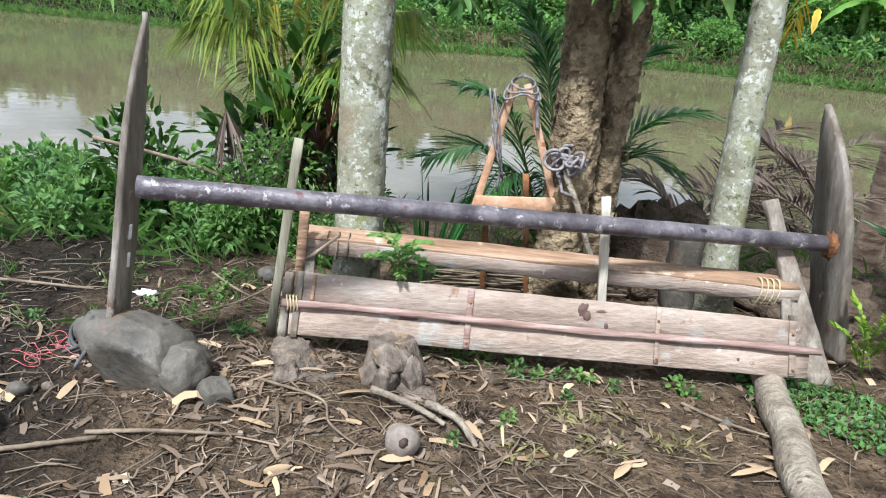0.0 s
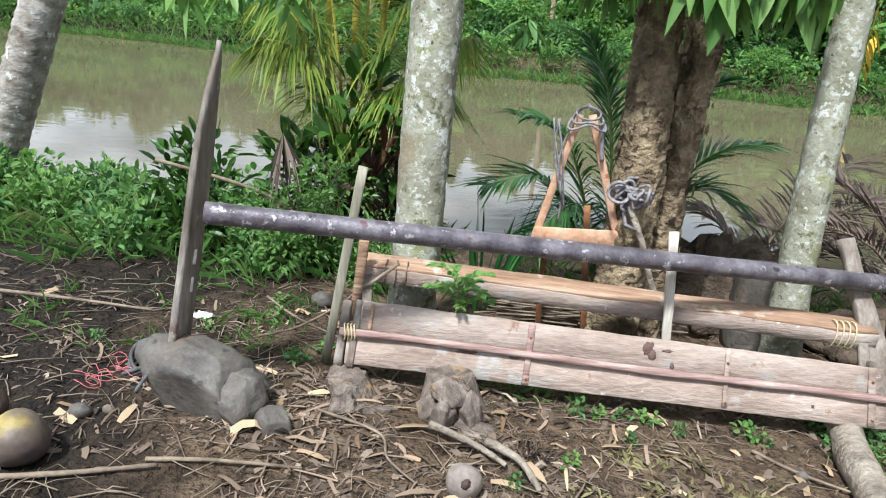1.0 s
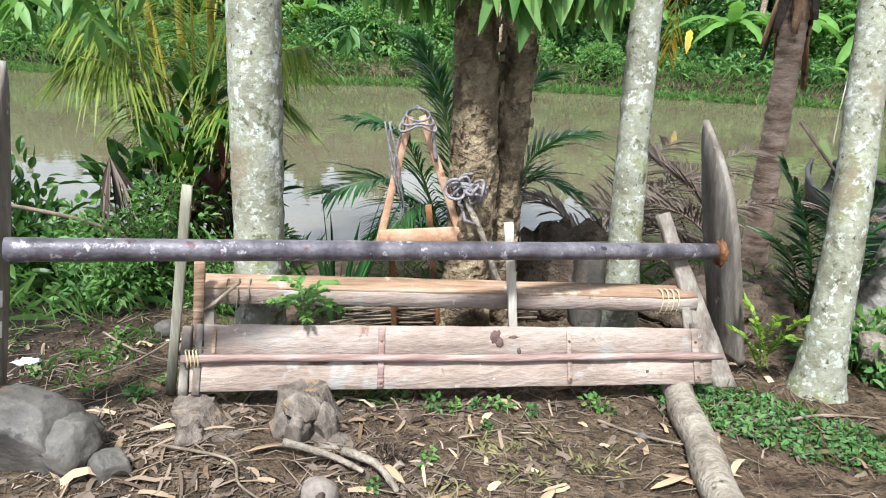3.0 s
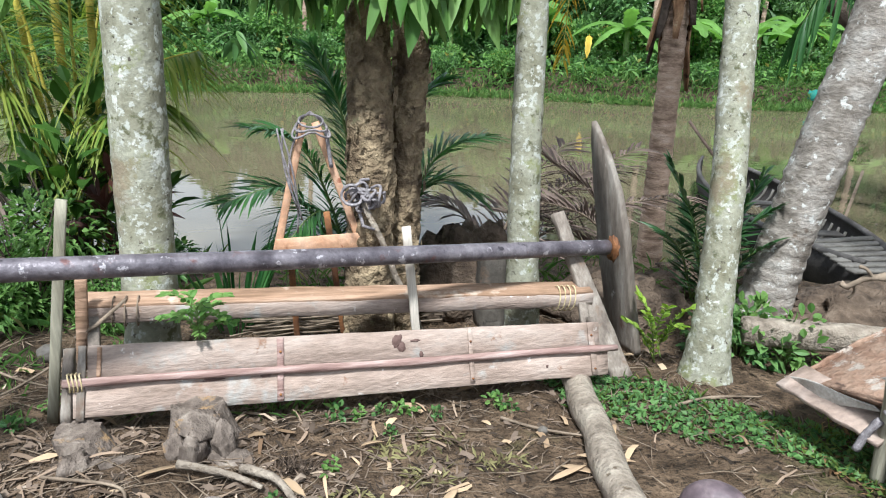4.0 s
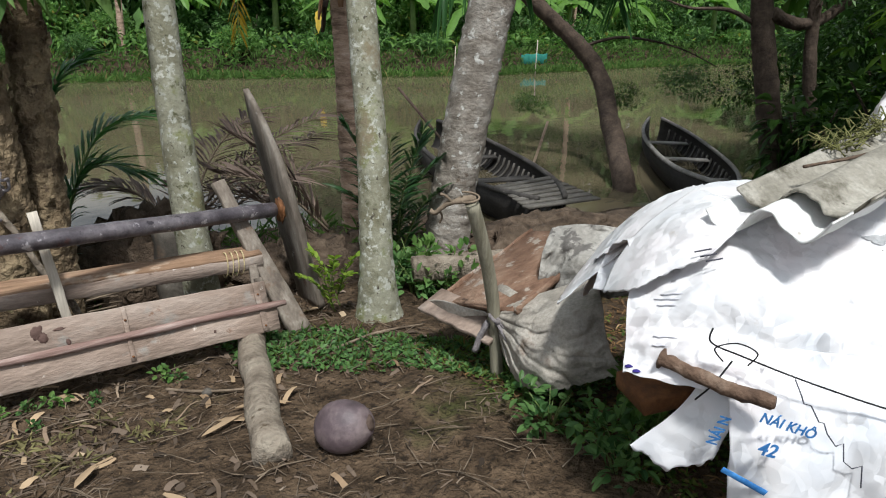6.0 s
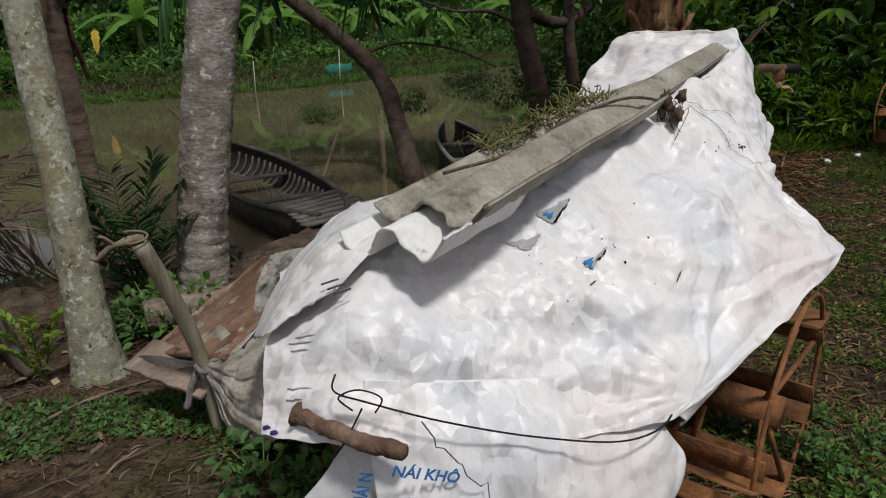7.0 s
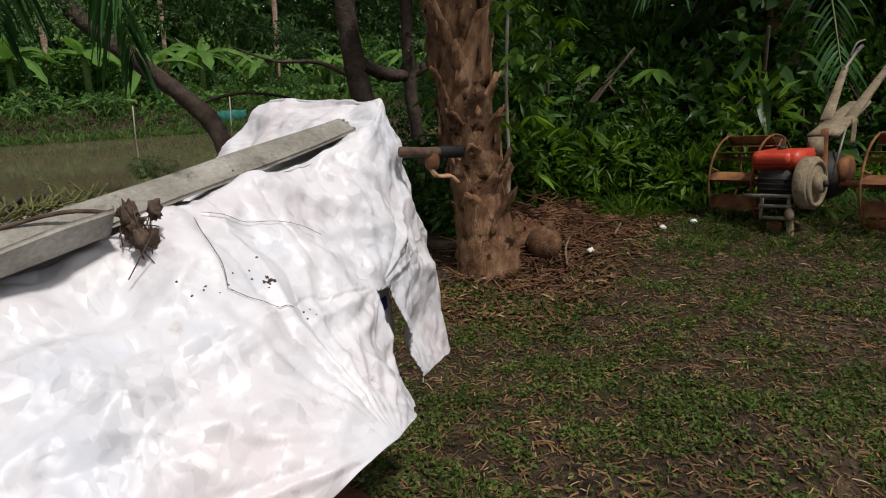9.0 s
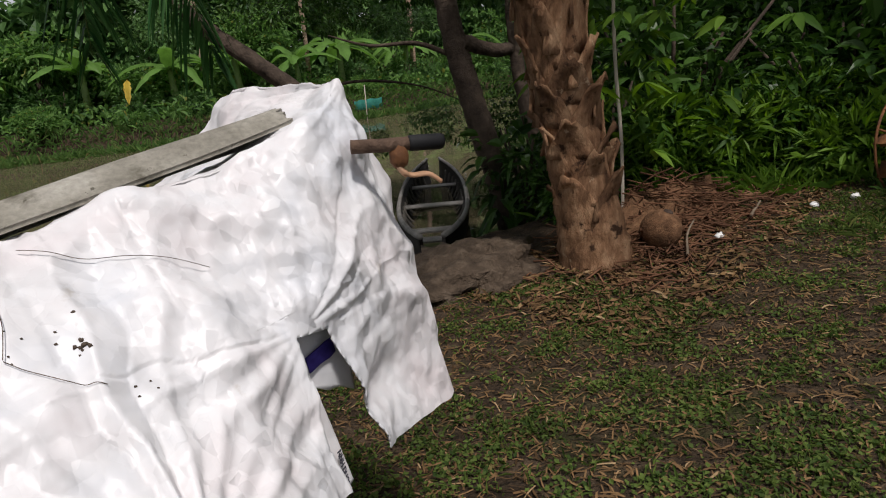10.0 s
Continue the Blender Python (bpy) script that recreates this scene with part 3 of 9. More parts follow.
            fs = [tuple(m * i + o for o in q) for i in range(n) for q in [(3 * r + c, 3 * r + c + 1, 3 * r + c + 4, 3 * r + c + 3) for r in range(4) for c in range(2)]]
        k = len(self.v)
        self.v += [tuple(p) for p in vs.reshape(-1, 3)]
        self.f += [tuple(i + k for i in q) for q in fs]
        return self

    def scraps(self, pos, rng, length, width, curl=0.5, lift=0.1):
        """Torn strips lying about: each bent and narrowed its own way."""
        pos = np.asarray(pos, float)
        n = len(pos)
        a = rng.uniform(0, 2 * math.pi, n)
        d = np.stack([np.cos(a), np.sin(a), rng.normal(0, lift, n)], 1)
        s = np.stack([-np.sin(a), np.cos(a), rng.normal(0, 0.3, n)], 1)
        L, W = length * rng.uniform(0.35, 1.3, n), width * rng.uniform(0.4, 1.25, n)
        bow, side = rng.normal(0, curl, n) * L * 0.3, rng.normal(0, 0.25, n) * L
        rows = []
        for k, t in enumerate((-0.5, -0.17, 0.17, 0.5)):
            w = W * rng.uniform(0.25 if k in (0, 3) else 0.7, 1.0, n) / 2
            mid = pos + d * (L * t)[:, None] + s * (side * (0.25 - t * t))[:, None] * np.array([1, 1, 0])
            mid[:, 2] += np.abs(bow) * (0.25 - t * t) * 2.0 * np.where(rng.random(n) < 0.8, 1, 0.3)
            rows += [mid + s * w[:, None], mid - s * w[:, None]]
        vs = np.stack(rows, 1)
        q = [(2 * r, 2 * r + 1, 2 * r + 3, 2 * r + 2) for r in range(3)]
        return self.add([tuple(p) for p in vs.reshape(-1, 3)], [tuple(8 * i + o for o in f) for i in range(n) for f in q])

    def mesh(self, name, mat, smooth=True):
        me = bpy.data.meshes.new(name)
        me.from_pydata(self.v, [], self.f)
        me.materials.append(mat)
        if smooth:
            me.polygons.foreach_set("use_smooth", [True] * len(me.polygons))
        me.update()
        return me


def thing(name, at, label, category, group="", m=None):
    """An Empty at the base of a thing that has parts."""
    e = new(name)
    e.empty_display_size = 0.1
    e.matrix_basis = m if m is not None else Matrix.Translation(at)
    return tagged(e, label, category, group)


def part(name, ms, mat, parent, label="", smooth=True, local=False):
    """One mesh under a thing or a part; world coordinates unless local."""
    ob = new(name, ms.mesh(name, mat, smooth) if isinstance(ms, Mesh) else ms)
    ob.parent = parent
    if not local:
        inv, p = Matrix.Identity(4), parent
        while p is not None:
            inv = inv @ (p.matrix_parent_inverse @ p.matrix_basis).inverted() if p.parent else inv @ p.matrix_basis.inverted()
            p = p.parent
        ob.matrix_parent_inverse = inv
    return tagged(ob, label)


def solo(name, ms, mat, label, category, group="", kind="", smooth=True):
    return tagged(new(name, ms.mesh(name, mat, smooth)), label, category, group, kind)


def structure(name, ms, mat, label, smooth=True):
    return tagged(new(name, ms.mesh(name, mat, smooth)), label, "", "", "structure")


def sm(t):
    t = np.clip(t, 0, 1)
    return t * t * (3 - 2 * t)


# ---- lie of the land ----
WATER_Z = -0.8


def bank_y(x):
    return 5.35 - 1.25 * sm((x - 2.0) / 3.0) - 0.95 * sm((x - 5.0) / 3.0) - 0.9 * sm((x - 9) / 8)


def far_y(x):
    return 20.3 - 0.27 * np.clip(x, -40, 40) + 0.6 * np.sin(x * 0.35)


def base_h(x, y):
    x, y = np.asarray(x, float), np.asarray(y, float)
    z = -0.0875 * np.clip(y, -0.9, 20) - 0.0437 * np.clip(x, -4, 5) + 0.05 * np.clip(x - 6, 0, 6)
    z = z - 0.12 * np.exp(-(((x - 5.6) / 1.7) ** 2) - ((y - 0.7) / 0.8) ** 2)
    e = y - (-0.92 - 0.166 * (x - 3.28))
    z = z - 0.10 * np.exp(-((e - 0.04) / 0.2) ** 2) * (x > 2.0)
    z = z - 0.16 * sm((-0.04 - e) / 0.1)
    b = bank_y(x)
    z = z - 0.95 * sm((y - b + 0.75) / 1.5)
    f = far_y(x)
    return z + sm((y - f + 1.6) / 2.6) * (-0.25 - z)


def ground_h(x, y):
    """Height of the ground with its small unevenness, for one place."""
    z = float(base_h(x, y))
    q = Vector((x, y, 0))
    return z + 0.025 * noise.noise(q * 1.7) + 0.012 * noise.noise(q * 6.0)


# ---- ground, river, path ----
def axis_lines(lo, hi, dense_lo, dense_hi, step, far):
    mid = np.arange(dense_lo, dense_hi, step)
    a = dense_lo - np.geomspace(step * 2, dense_lo - lo, far)
    b = dense_hi + np.geomspace(step * 2, hi - dense_hi, far)
    return np.concatenate([a[::-1], mid, b])


gx, gy = axis_lines(-400, 400, -4.2, 9.0, 0.045, 40), axis_lines(-300, 600, -2.0, 6.0, 0.045, 60)
XX, YY = np.meshgrid(gx, gy)
ZZ = base_h(XX, YY)
flat_z = ZZ.ravel()
gv = []
for x, y, z in zip(XX.ravel(), YY.ravel(), flat_z):
    q = Vector((x, y, 0))
    rough_up = 0.0
    if -5 < x < 10 and -2.2 < y < 6.2:
        rough_up = 0.025 * noise.noise(q * 1.7) + 0.012 * noise.noise(q * 6.0) + 0.006 * noise.noise(q * 17.0) + 0.014 * max(0.0, noise.noise(q * 11.0 + Vector((4, 2, 0))) - 0.05) + 0.007 * max(0.0, noise.noise(q * 23.0))
    gv.append((x, y, z + rough_up))
nx = len(gx)
gf = [(j * nx + i, j * nx + i + 1, (j + 1) * nx + i + 1, (j + 1) * nx + i) for j in range(len(gy) - 1) for i in range(nx - 1)]
ground = structure("ground", Mesh().add(gv, gf), SOIL, "damp soil with shade in its colour, sloping down to a muddy river")
structure("water", Mesh().add([(-400, 2, WATER_Z), (400, 2, WATER_Z), (400, 60, WATER_Z), (-400, 60, WATER_Z)], [(0, 1, 2, 3)]), WATER, "brown muddy river water with sky reflections")


def path_y(x):
    return -0.92 - 0.166 * (x - 3.28)


PW = 1.35
pm = Mesh()
pv, pf = [], []
px = list(np.arange(-6, 13.0, 0.08))
for i, x in enumerate(px):
    bend = 0.9 * float(sm((x - 9.5) / 6)) * (x - 9.5) * 0.25 if x > 9.5 else 0
    y0 = path_y(x) + bend + 0.012 * noise.noise(Vector((x * 3, 0, 0))) + 0.012 * noise.noise(Vector((x * 11, 4, 0)))
    z = float(base_h(x, min(y0, -0.9))) + 0.06
    zt = max(z, -0.10)
    pv += [(x, y0, zt - 0.25), (x, y0, zt - 0.012), (x, y0 - 0.02, zt), (x, y0 - PW + 0.02, zt + 0.01), (x, y0 - PW, zt - 0.02), (x, y0 - PW, zt - 0.25)]
    if i:
        k = 6 * i
        pf += [(k - 6 + j, k + j, k + j + 1, k - 5 + j) for j in range(5)]
structure("path", pm.add(pv, pf), CONCRETE, "old grey-green concrete footpath with a raised edge", smooth=False)

for k, (a, b) in enumerate((((4.05, -1.02), (3.72, -2.38)), ((6.13, -1.40), (6.02, -2.74)), ((2.35, -0.78), (2.2, -2.1)), ((8.6, -1.82), (8.5, -3.15)))):
    z = float(base_h(a[0], -0.9)) + 0.06
    m = Mesh()
    pts = [(a[0] + (b[0] - a[0]) * q / 14 + 0.03 * noise.noise(Vector((q * 0.6, k, 0))), a[1] + (b[1] - a[1]) * q / 14, max(z, -0.10) + 0.0005 * q) for q in range(15)]
    m.tube(pts, 0.006, 5, True, 0.5, 0.6)
    structure("trim", m, SOIL, "dirt-filled crack across the footpath")

# ---- the harrow: a pipe between two pointed boards ----
harrow = thing("harrow", (-1.08, 2.05, -0.1), "old farm harrow, rusty pipe between two pointed wooden boards", "harrow")
PL, PR = Vector((-0.955, 2.06, 0.56)), Vector((1.735, 2.745, 0.245))
pd = (PR - PL).normalized()
pm = Mesh()
pts = [PL.lerp(PR, i / 60) for i in range(61)]
pm.tube(pts, [0.037 + 0.0016 * noise.noise(Vector((i * 0.5, 0, 0))) for i in range(61)], 20, True, 0.03)
part("pipe", pm, PIPE, harrow, "scuffed dark steel pipe with rust patches")


def end_board(foot, tip, front, wide, back, half=0.021):
    """A thick board with a curved, pointed top; front: the way its rounded edge faces."""
    foot, tip = Vector(foot), Vector(tip)
    up = (tip - foot)
    h = up.length
    up.normalize()
    front = Vector(front)
    front = (front - up * front.dot(up)).normalized()
    thick = up.cross(front)
    n, vs, fs = 34, [], []
    for i in range(n + 1):
        t = i / n
        b_edge = -back + 0.012 * math.sin(t * 3)
        full = wide * (1 - 0.22 * (1 - t) ** 1.5)
        f_edge = full - (full - b_edge) * max(0.0, (t - 0.42) / 0.58) ** 2.3 * 0.9
        if t > 0.93:
            b_edge += (t - 0.93) / 0.07 * 0.02
        th = half * (1.0 - 0.35 * t ** 3)
        f_edge = max(f_edge, b_edge + 0.012)
        bow = -0.03 * math.sin(math.pi * t)
        for (e, s) in ((f_edge, 0.6), (f_edge - 0.006, 1.0), (b_edge + 0.006, 1.0), (b_edge, 0.6), (b_edge, -0.6), (b_edge + 0.006, -1.0), (f_edge - 0.006, -1.0), (f_edge, -0.6)):
            j = 0.004 * noise.noise(Vector((t * 9, e * 8, s)))
            vs.append(foot + up * (t * h) + front * (e + bow + j) + thick * (s * th + j))
    fs = [(i * 8 + k, i * 8 + (k + 1) % 8, (i + 1) * 8 + (k + 1) % 8, (i + 1) * 8 + k) for i in range(n) for k in range(8)]
    fs += [tuple(range(7, -1, -1)), tuple(range(n * 8, n * 8 + 8))]
    return Mesh().add(vs, fs), up, front, thick


BOARD = surface("grey_brown_board", [(0.3, (0.085, 0.068, 0.054)), (0.5, (0.16, 0.135, 0.11)), (0.7, (0.27, 0.245, 0.21))], 5.0, (0.7, 0.95), 0.5, stretch=(2.5, 2.5, 0.5), fine=34.0,
                spots=[(4.0, 0.60, 0.68, (0.11, 0.065, 0.048)), (9.0, 0.62, 0.67, (0.36, 0.34, 0.31))])
bm_, up_, fr_, th_ = end_board((-1.085, 2.05, 0.035), (-0.955, 2.21, 1.09), (0, -1, 0), 0.085, 0.085, 0.013)
bl = part("end_board", bm_, BOARD, harrow, "grey weathered board with two slots")
SLOTPALE = surface("pale_slot", [(0.3, (0.55, 0.53, 0.5)), (0.7, (0.7, 0.68, 0.64))], 20.0, (0.8, 0.9), 0.0)
for zz in (0.25, 0.35):
    c = Vector((-1.085, 2.05, 0.035)) + up_ * zz - fr_ * 0.03
    sl = Mesh()
    sl.plank(c - up_ * 0.026 , c + up_ * 0.026, fr_, 0.042, 0.036, 4, 0.001, worn=0.48)
    part("slot", sl, SLOTPALE, bl)
bm_, up_, fr_, th_ = end_board((1.93, 2.79, -0.33), (1.752, 2.93, 0.82), (0, -1, 0), 0.185, 0.13)
br_ = part("end_board", bm_, BOARD, harrow, "grey weathered board with a brown stained face")
part("rust_stain", Mesh().blob(tuple(PR + pd * 0.035 + Vector((0, -0.005, 0.0))), (0.014, 0.055, 0.06), 0.45, 3.0, 16, 10, 4.0), RUST, br_, "orange rust round the pipe end")

# stone block under the near board, with a loop of old cable
rk = Mesh()
rot = Euler((0.1, 0.26, -0.30)).to_matrix()
rk.chisel((-0.97, 2.0, -0.05), (0.28, 0.16, 0.15), 11, 17, rot, 0.1)
rk.chisel((-0.83, 1.955, -0.08), (0.10, 0.12, 0.12), 8, 5, rot, 0.1)
solo("stone_block", rk, STONE, "grey worn stone block lying on the soil", "stone")
rk = Mesh().chisel((-0.705, 1.91, -0.115), (0.07, 0.065, 0.07), 9, 3)
solo("stone", rk, STONE, "small dark stone on damp soil", "stone")
for (x, y, r, s, mt, lb) in ((-0.80, 3.03, 0.055, 2.0, STONE, "pale tan field stone"), (-1.33, 1.85, 0.035, 5.0, STONE, "small grey stone on soil"), (-1.25, 1.88, 0.022, 6.0, STUMP, "small dark stone on soil"), (1.12, 2.02, 0.022, 3.0, STONE, "small pale pebble on soil")):
    solo("stone", Mesh().blob((x, y, ground_h(x, y) + r * 0.6), (r, r * 0.85, r * 0.8), 0.2, 2.0, 14, 9, s), mt, lb, "stone", "loose stones")
cb = Mesh()
for k in range(5):
    r, ph = 0.042 + 0.006 * k, 0.5 * k
    c = Vector((-1.255, 2.17, -0.06 - 0.010 * k))
    cb.tube([c + Vector((r * 1.5 * math.cos(a), r * 0.8 * math.sin(a), 0.05 * math.sin(a + ph))) for a in np.linspace(0.3, 2 * math.pi + 0.1, 26)], 0.008, 6)
cb.tube([Vector((-1.16 + 0.045 * math.sin(a), 2.02 + 0.12 * math.cos(a), -0.03 + 0.075 * math.sin(a))) for a in np.linspace(-0.2, 3.2, 18)], 0.007, 6)
CABLE = surface("old_cable", [(0.3, (0.05, 0.05, 0.049)), (0.7, (0.13, 0.13, 0.127))], 20.0, (0.6, 0.85), 0.2)
solo("cable_coil", cb, CABLE, "coil of old grey cable", "cable")
rs, rng = Mesh(), np.random.default_rng(5)
for k in range(9):
    c = Vector((-1.37 + 0.05 * rng.normal(), 2.12 + 0.06 * rng.normal(), 0))
    c.z = ground_h(c.x, c.y) + 0.012
    a0 = rng.uniform(0, 6)
    rs.tube([c + Vector((0.042 * math.cos(a0 + q) * (1 + 0.3 * math.sin(3 * q + k)), 0.03 * math.sin(a0 + q), 0.012 * math.sin(2 * q + k) + 0.012)) for q in np.linspace(0, 5, 14)], 0.0014, 4)
tagged(solo("tangled_string", rs, REDSTRING, "tangle of red plastic string on the soil", "string"), kind="stuff")
solo("paper_scrap", Mesh().blob((-1.28, 2.72, ground_h(-1.28, 2.72) + 0.012), (0.05, 0.03, 0.012), 0.5, 3.0, 12, 6, 1.0), PAPER, "crumpled scrap of white paper on soil", "litter")

# ---- the slatted rack beside it ----
rack = thing("wooden_rack", (0.5, 2.4, -0.2), "weathered wooden rack of lashed boards resting on stumps", "rack")
BL, BR, TL, TR = Vector((-0.545, 2.30, -0.098)), Vector((1.552, 2.30, -0.172)), Vector((-0.523, 2.39, 0.141)), Vector((1.546, 2.39, 0.025))


def on_rack(u, v, out=0.0):
    p = BL.lerp(BR, u).lerp(TL.lerp(TR, u), v)
    return p + Vector((0.0, -1, 0.35)).normalized() * out


vup = (TL - BL)
for (v0, v1, u0, u1, nm) in ((0.01, 0.47, 0.0, 0.998, 0), (0.53, 0.99, 0.02, 0.985, 2)):
    mm = Mesh()
    va = (v0 + v1) / 2
    mm.plank(on_rack(u0, va), on_rack(u1, va), vup, (v1 - v0) * 0.256, 0.022, 30, 0.004)
    part("slat", mm, OLDWOOD, rack)
STAIN_KNOT = surface("dark_stain_and_knot", [(0.3, (0.075, 0.045, 0.038)), (0.7, (0.14, 0.09, 0.075))], 12.0, (0.7, 0.9), 0.4)
BATTEN = surface("pinkish_batten", [(0.3, (0.15, 0.09, 0.075)), (0.5, (0.25, 0.165, 0.14)), (0.7, (0.38, 0.29, 0.255))], 14.0, (0.7, 0.95), 0.5, stretch=(0.3, 3, 3), fine=30.0)
part("batten", Mesh().tube([on_rack(u, 0.50 + 0.012 * math.sin(u * 9), 0.022) for u in np.linspace(-0.015, 1.02, 22)], [0.0155 + 0.0015 * math.sin(i * 1.7) for i in range(22)], 10, True, 0.1), BATTEN, rack, "round pinkish-brown batten")
for (u, w, mt, v0, v1) in ((0.336, 0.024, BATTEN, 0.02, 1.0), (0.70, 0.018, OLDWOOD, 0.05, 1.02), (0.965, 0.028, OLDWOOD, 0.02, 1.03), (0.012, 0.026, GREYWOOD, -0.02, 1.0), (0.038, 0.014, BROWNWOOD, 0.55, 0.97)):
    mm = Mesh().plank(on_rack(u, v0, 0.014), on_rack(u, v1, 0.014), (1, 0, 0), w, 0.01, 8, 0.002)
    part("strap", mm, mt, rack)
for u in (0.336, 0.70, 0.965):
    for v in (0.12, 0.78):
        part("nail", Mesh().tube([on_rack(u, v, 0.016), on_rack(u, v, 0.024)], 0.005, 8), RUST, rack)
# a dark stain at mid-length and smaller knots, all thin blobs
for (u, v, rx, rz, sd) in ((0.553, 0.84, 0.022, 0.026, 1.0), (0.562, 0.74, 0.016, 0.02, 8.0), (0.588, 0.84, 0.022, 0.006, 2.0), (0.60, 0.60, 0.008, 0.012, 5.0), (0.22, 0.42, 0.05, 0.008, 3.0), (0.31, 0.42, 0.02, 0.006, 6.0), (0.86, 0.23, 0.007, 0.007, 4.0)):
    c = on_rack(u, v, 0.0105)
    part("knot", Mesh().blob(tuple(c), (rx, 0.004, rz), 0.4, 1.6, 22, 10, sd, Euler((-0.35, 0, 0)).to_matrix()), STAIN_KNOT, rack)
part("end_post", Mesh().plank(on_rack(-0.012, -0.05, -0.03), on_rack(-0.012, 0.95, -0.03), (1, 0, 0), 0.035, 0.05, 8, 0.004), GREYWOOD, rack)
part("end_post", Mesh().plank(on_rack(0.985, 0.0, -0.05), on_rack(0.985, 1.1, -0.05), (1, 0, 0), 0.03, 0.05, 8, 0.004), GREYWOOD, rack)
RL, RR = Vector((-0.553, 2.6, 0.158)), Vector((1.6, 2.6, 0.036))
part("rear_rail", Mesh().plank(RL + Vector((0, 0, 0.01)), RR + Vector((0, 0, 0.01)), (0, 0, 1), 0.066, 0.03, 26, 0.006), OLDWOOD, rack)
part("rear_rail", Mesh().plank(RL + Vector((0, 0.04, 0.052)), RR + Vector((0, 0.04, 0.05)), (0, 1, 0.15), 0.105, 0.018, 26, 0.006), BROWNWOOD, rack, "brown top board")
for (a, b) in ((RL + Vector((0.05, 0, 0)), on_rack(0.03, 0.3, -0.03)), (RR + Vector((-0.05, 0, 0)), on_rack(0.97, 0.4, -0.03))):
    part("cross_bar", Mesh().plank(a, b, (1, 0, 0), 0.04, 0.025, 6, 0.003), GREYWOOD, rack)
part("upright", Mesh().plank((-0.645, 2.42, -0.17), (-0.503, 2.42, 0.66), (1, 0, 0), 0.036, 0.016, 10, 0.002), LATH, rack, "grey-green upright lath")
part("upright", Mesh().plank((-0.545, 2.52, -0.02), (-0.515, 2.56, 0.34), (1, 0, 0), 0.04, 0.02, 8, 0.002), BROWNWOOD, rack, "short brown upright")
for u, n_l in ((0.985, 4), (0.02, 3)):
    lash = Mesh()
    for k in range(n_l):
        c = RL.lerp(RR, 0.955 - 0.012 * k if u > 0.5 else 0.055 + 0.02 * k)
        lash.tube([c + Vector((0.006 * math.sin(a), 0.045 * math.cos(a) + 0.02, 0.06 * math.sin(a) + 0.01)) for a in np.linspace(0, 2 * math.pi, 16)], 0.003, 5, True, 0.3)
    part("lashing", lash, STRAW if u > 0.5 else TWIG, rack)
lash = Mesh()
for k in range(4):
    c = on_rack(-0.005 + 0.006 * k, 0.5, 0.015)
    lash.tube([c + Vector((0.004 * math.cos(a * 2), 0.022 * math.cos(a), 0.035 * math.sin(a))) for a in np.linspace(0, 6.28, 12)], 0.003, 5)
part("lashing", lash, STRAW, rack)
part("stick", Mesh().tube([(-0.56, 2.54, 0.10), (-0.48, 2.53, 0.15), (-0.37, 2.53, 0.245)], [0.008, 0.009, 0.007], 6, True, 0.2), TWIG, rack)

st = Mesh().plank((0.765, 2.545, -0.21), (0.70, 2.575, 0.455), (1, 0, 0), 0.036, 0.022, 10, 0.003)
solo("wooden_stake", st, PALEWOOD, "pale split wooden stake standing in the rack", "stake")
pk = Mesh().plank((1.70, 2.40, -0.31), (1.50, 2.84, 0.40), (1, 0.2, 0.15), 0.12, 0.035, 14, 0.005, (1.0, 0.55))
solo("leaning_plank", pk, GREYWOOD, "thick grey-brown plank leaning against the rack end", "plank")

# log, stumps, coconuts
lg = Mesh()
la, lb = Vector((1.475, 2.52, -0.245)), Vector((1.13, 1.40, -0.13))
lg.tube([la.lerp(lb, i / 16) + Vector((0.005 * math.sin(i * 0.9), 0, 0.003 * math.sin(i))) for i in range(17)], [0.062 + 0.003 * math.sin(i * 1.3) for i in range(17)], 18, True, 0.07)
solo("log", lg, LOGBARK, "grey-brown barked log lying on the soil", "log")


def stump(c, r, h, mat, label, seed, lean=(0, 0)):
    m = Mesh()
    c = Vector(c)
    n, seg = 9, 22
    vs = []
    for i in range(n + 1):
        t = i / n
        for k in range(seg):
            a = 2 * math.pi * k / seg
            d = Vector((math.cos(a), math.sin(a), 0))
            rr = r * (1.35 - 0.55 * t ** 0.6) * (1 + 0.28 * noise.noise(d * 1.6 + Vector((seed, t * 0.8, 0))) + 0.10 * noise.noise(d * 5 + Vector((seed, 0, t * 3))))
            vs.append(c + d * rr * (1 + 0.16 * noise.noise(d * 9 + Vector((0, seed, t * 2)))) + Vector((lean[0] * t * h, lean[1] * t * h, h * t * (1 + 0.20 * noise.noise(d * 2.2 + Vector((0, seed, 0))) * t))))
    vs.append(c + Vector((lean[0] * h, lean[1] * h, h * 0.93)))
    fs = [(i * seg + k, i * seg + (k + 1) % seg, (i + 1) * seg + (k + 1) % seg, (i + 1) * seg + k) for i in range(n) for k in range(seg)]
    top = [(n * seg + k, n * seg + (k + 1) % seg, len(vs) - 1) for k in range(seg)]
    e = thing("tree_stump", tuple(c), label, "stump", "stumps under the rack")
    part("stump_side", m.add(vs, fs), mat, e)
    part("cut_top", Mesh().add([vs[n * seg + k] for k in range(seg)] + [vs[-1]], [(k, (k + 1) % seg, seg) for k in range(seg)]), STUMP, e, "ochre broken wood")
    return e


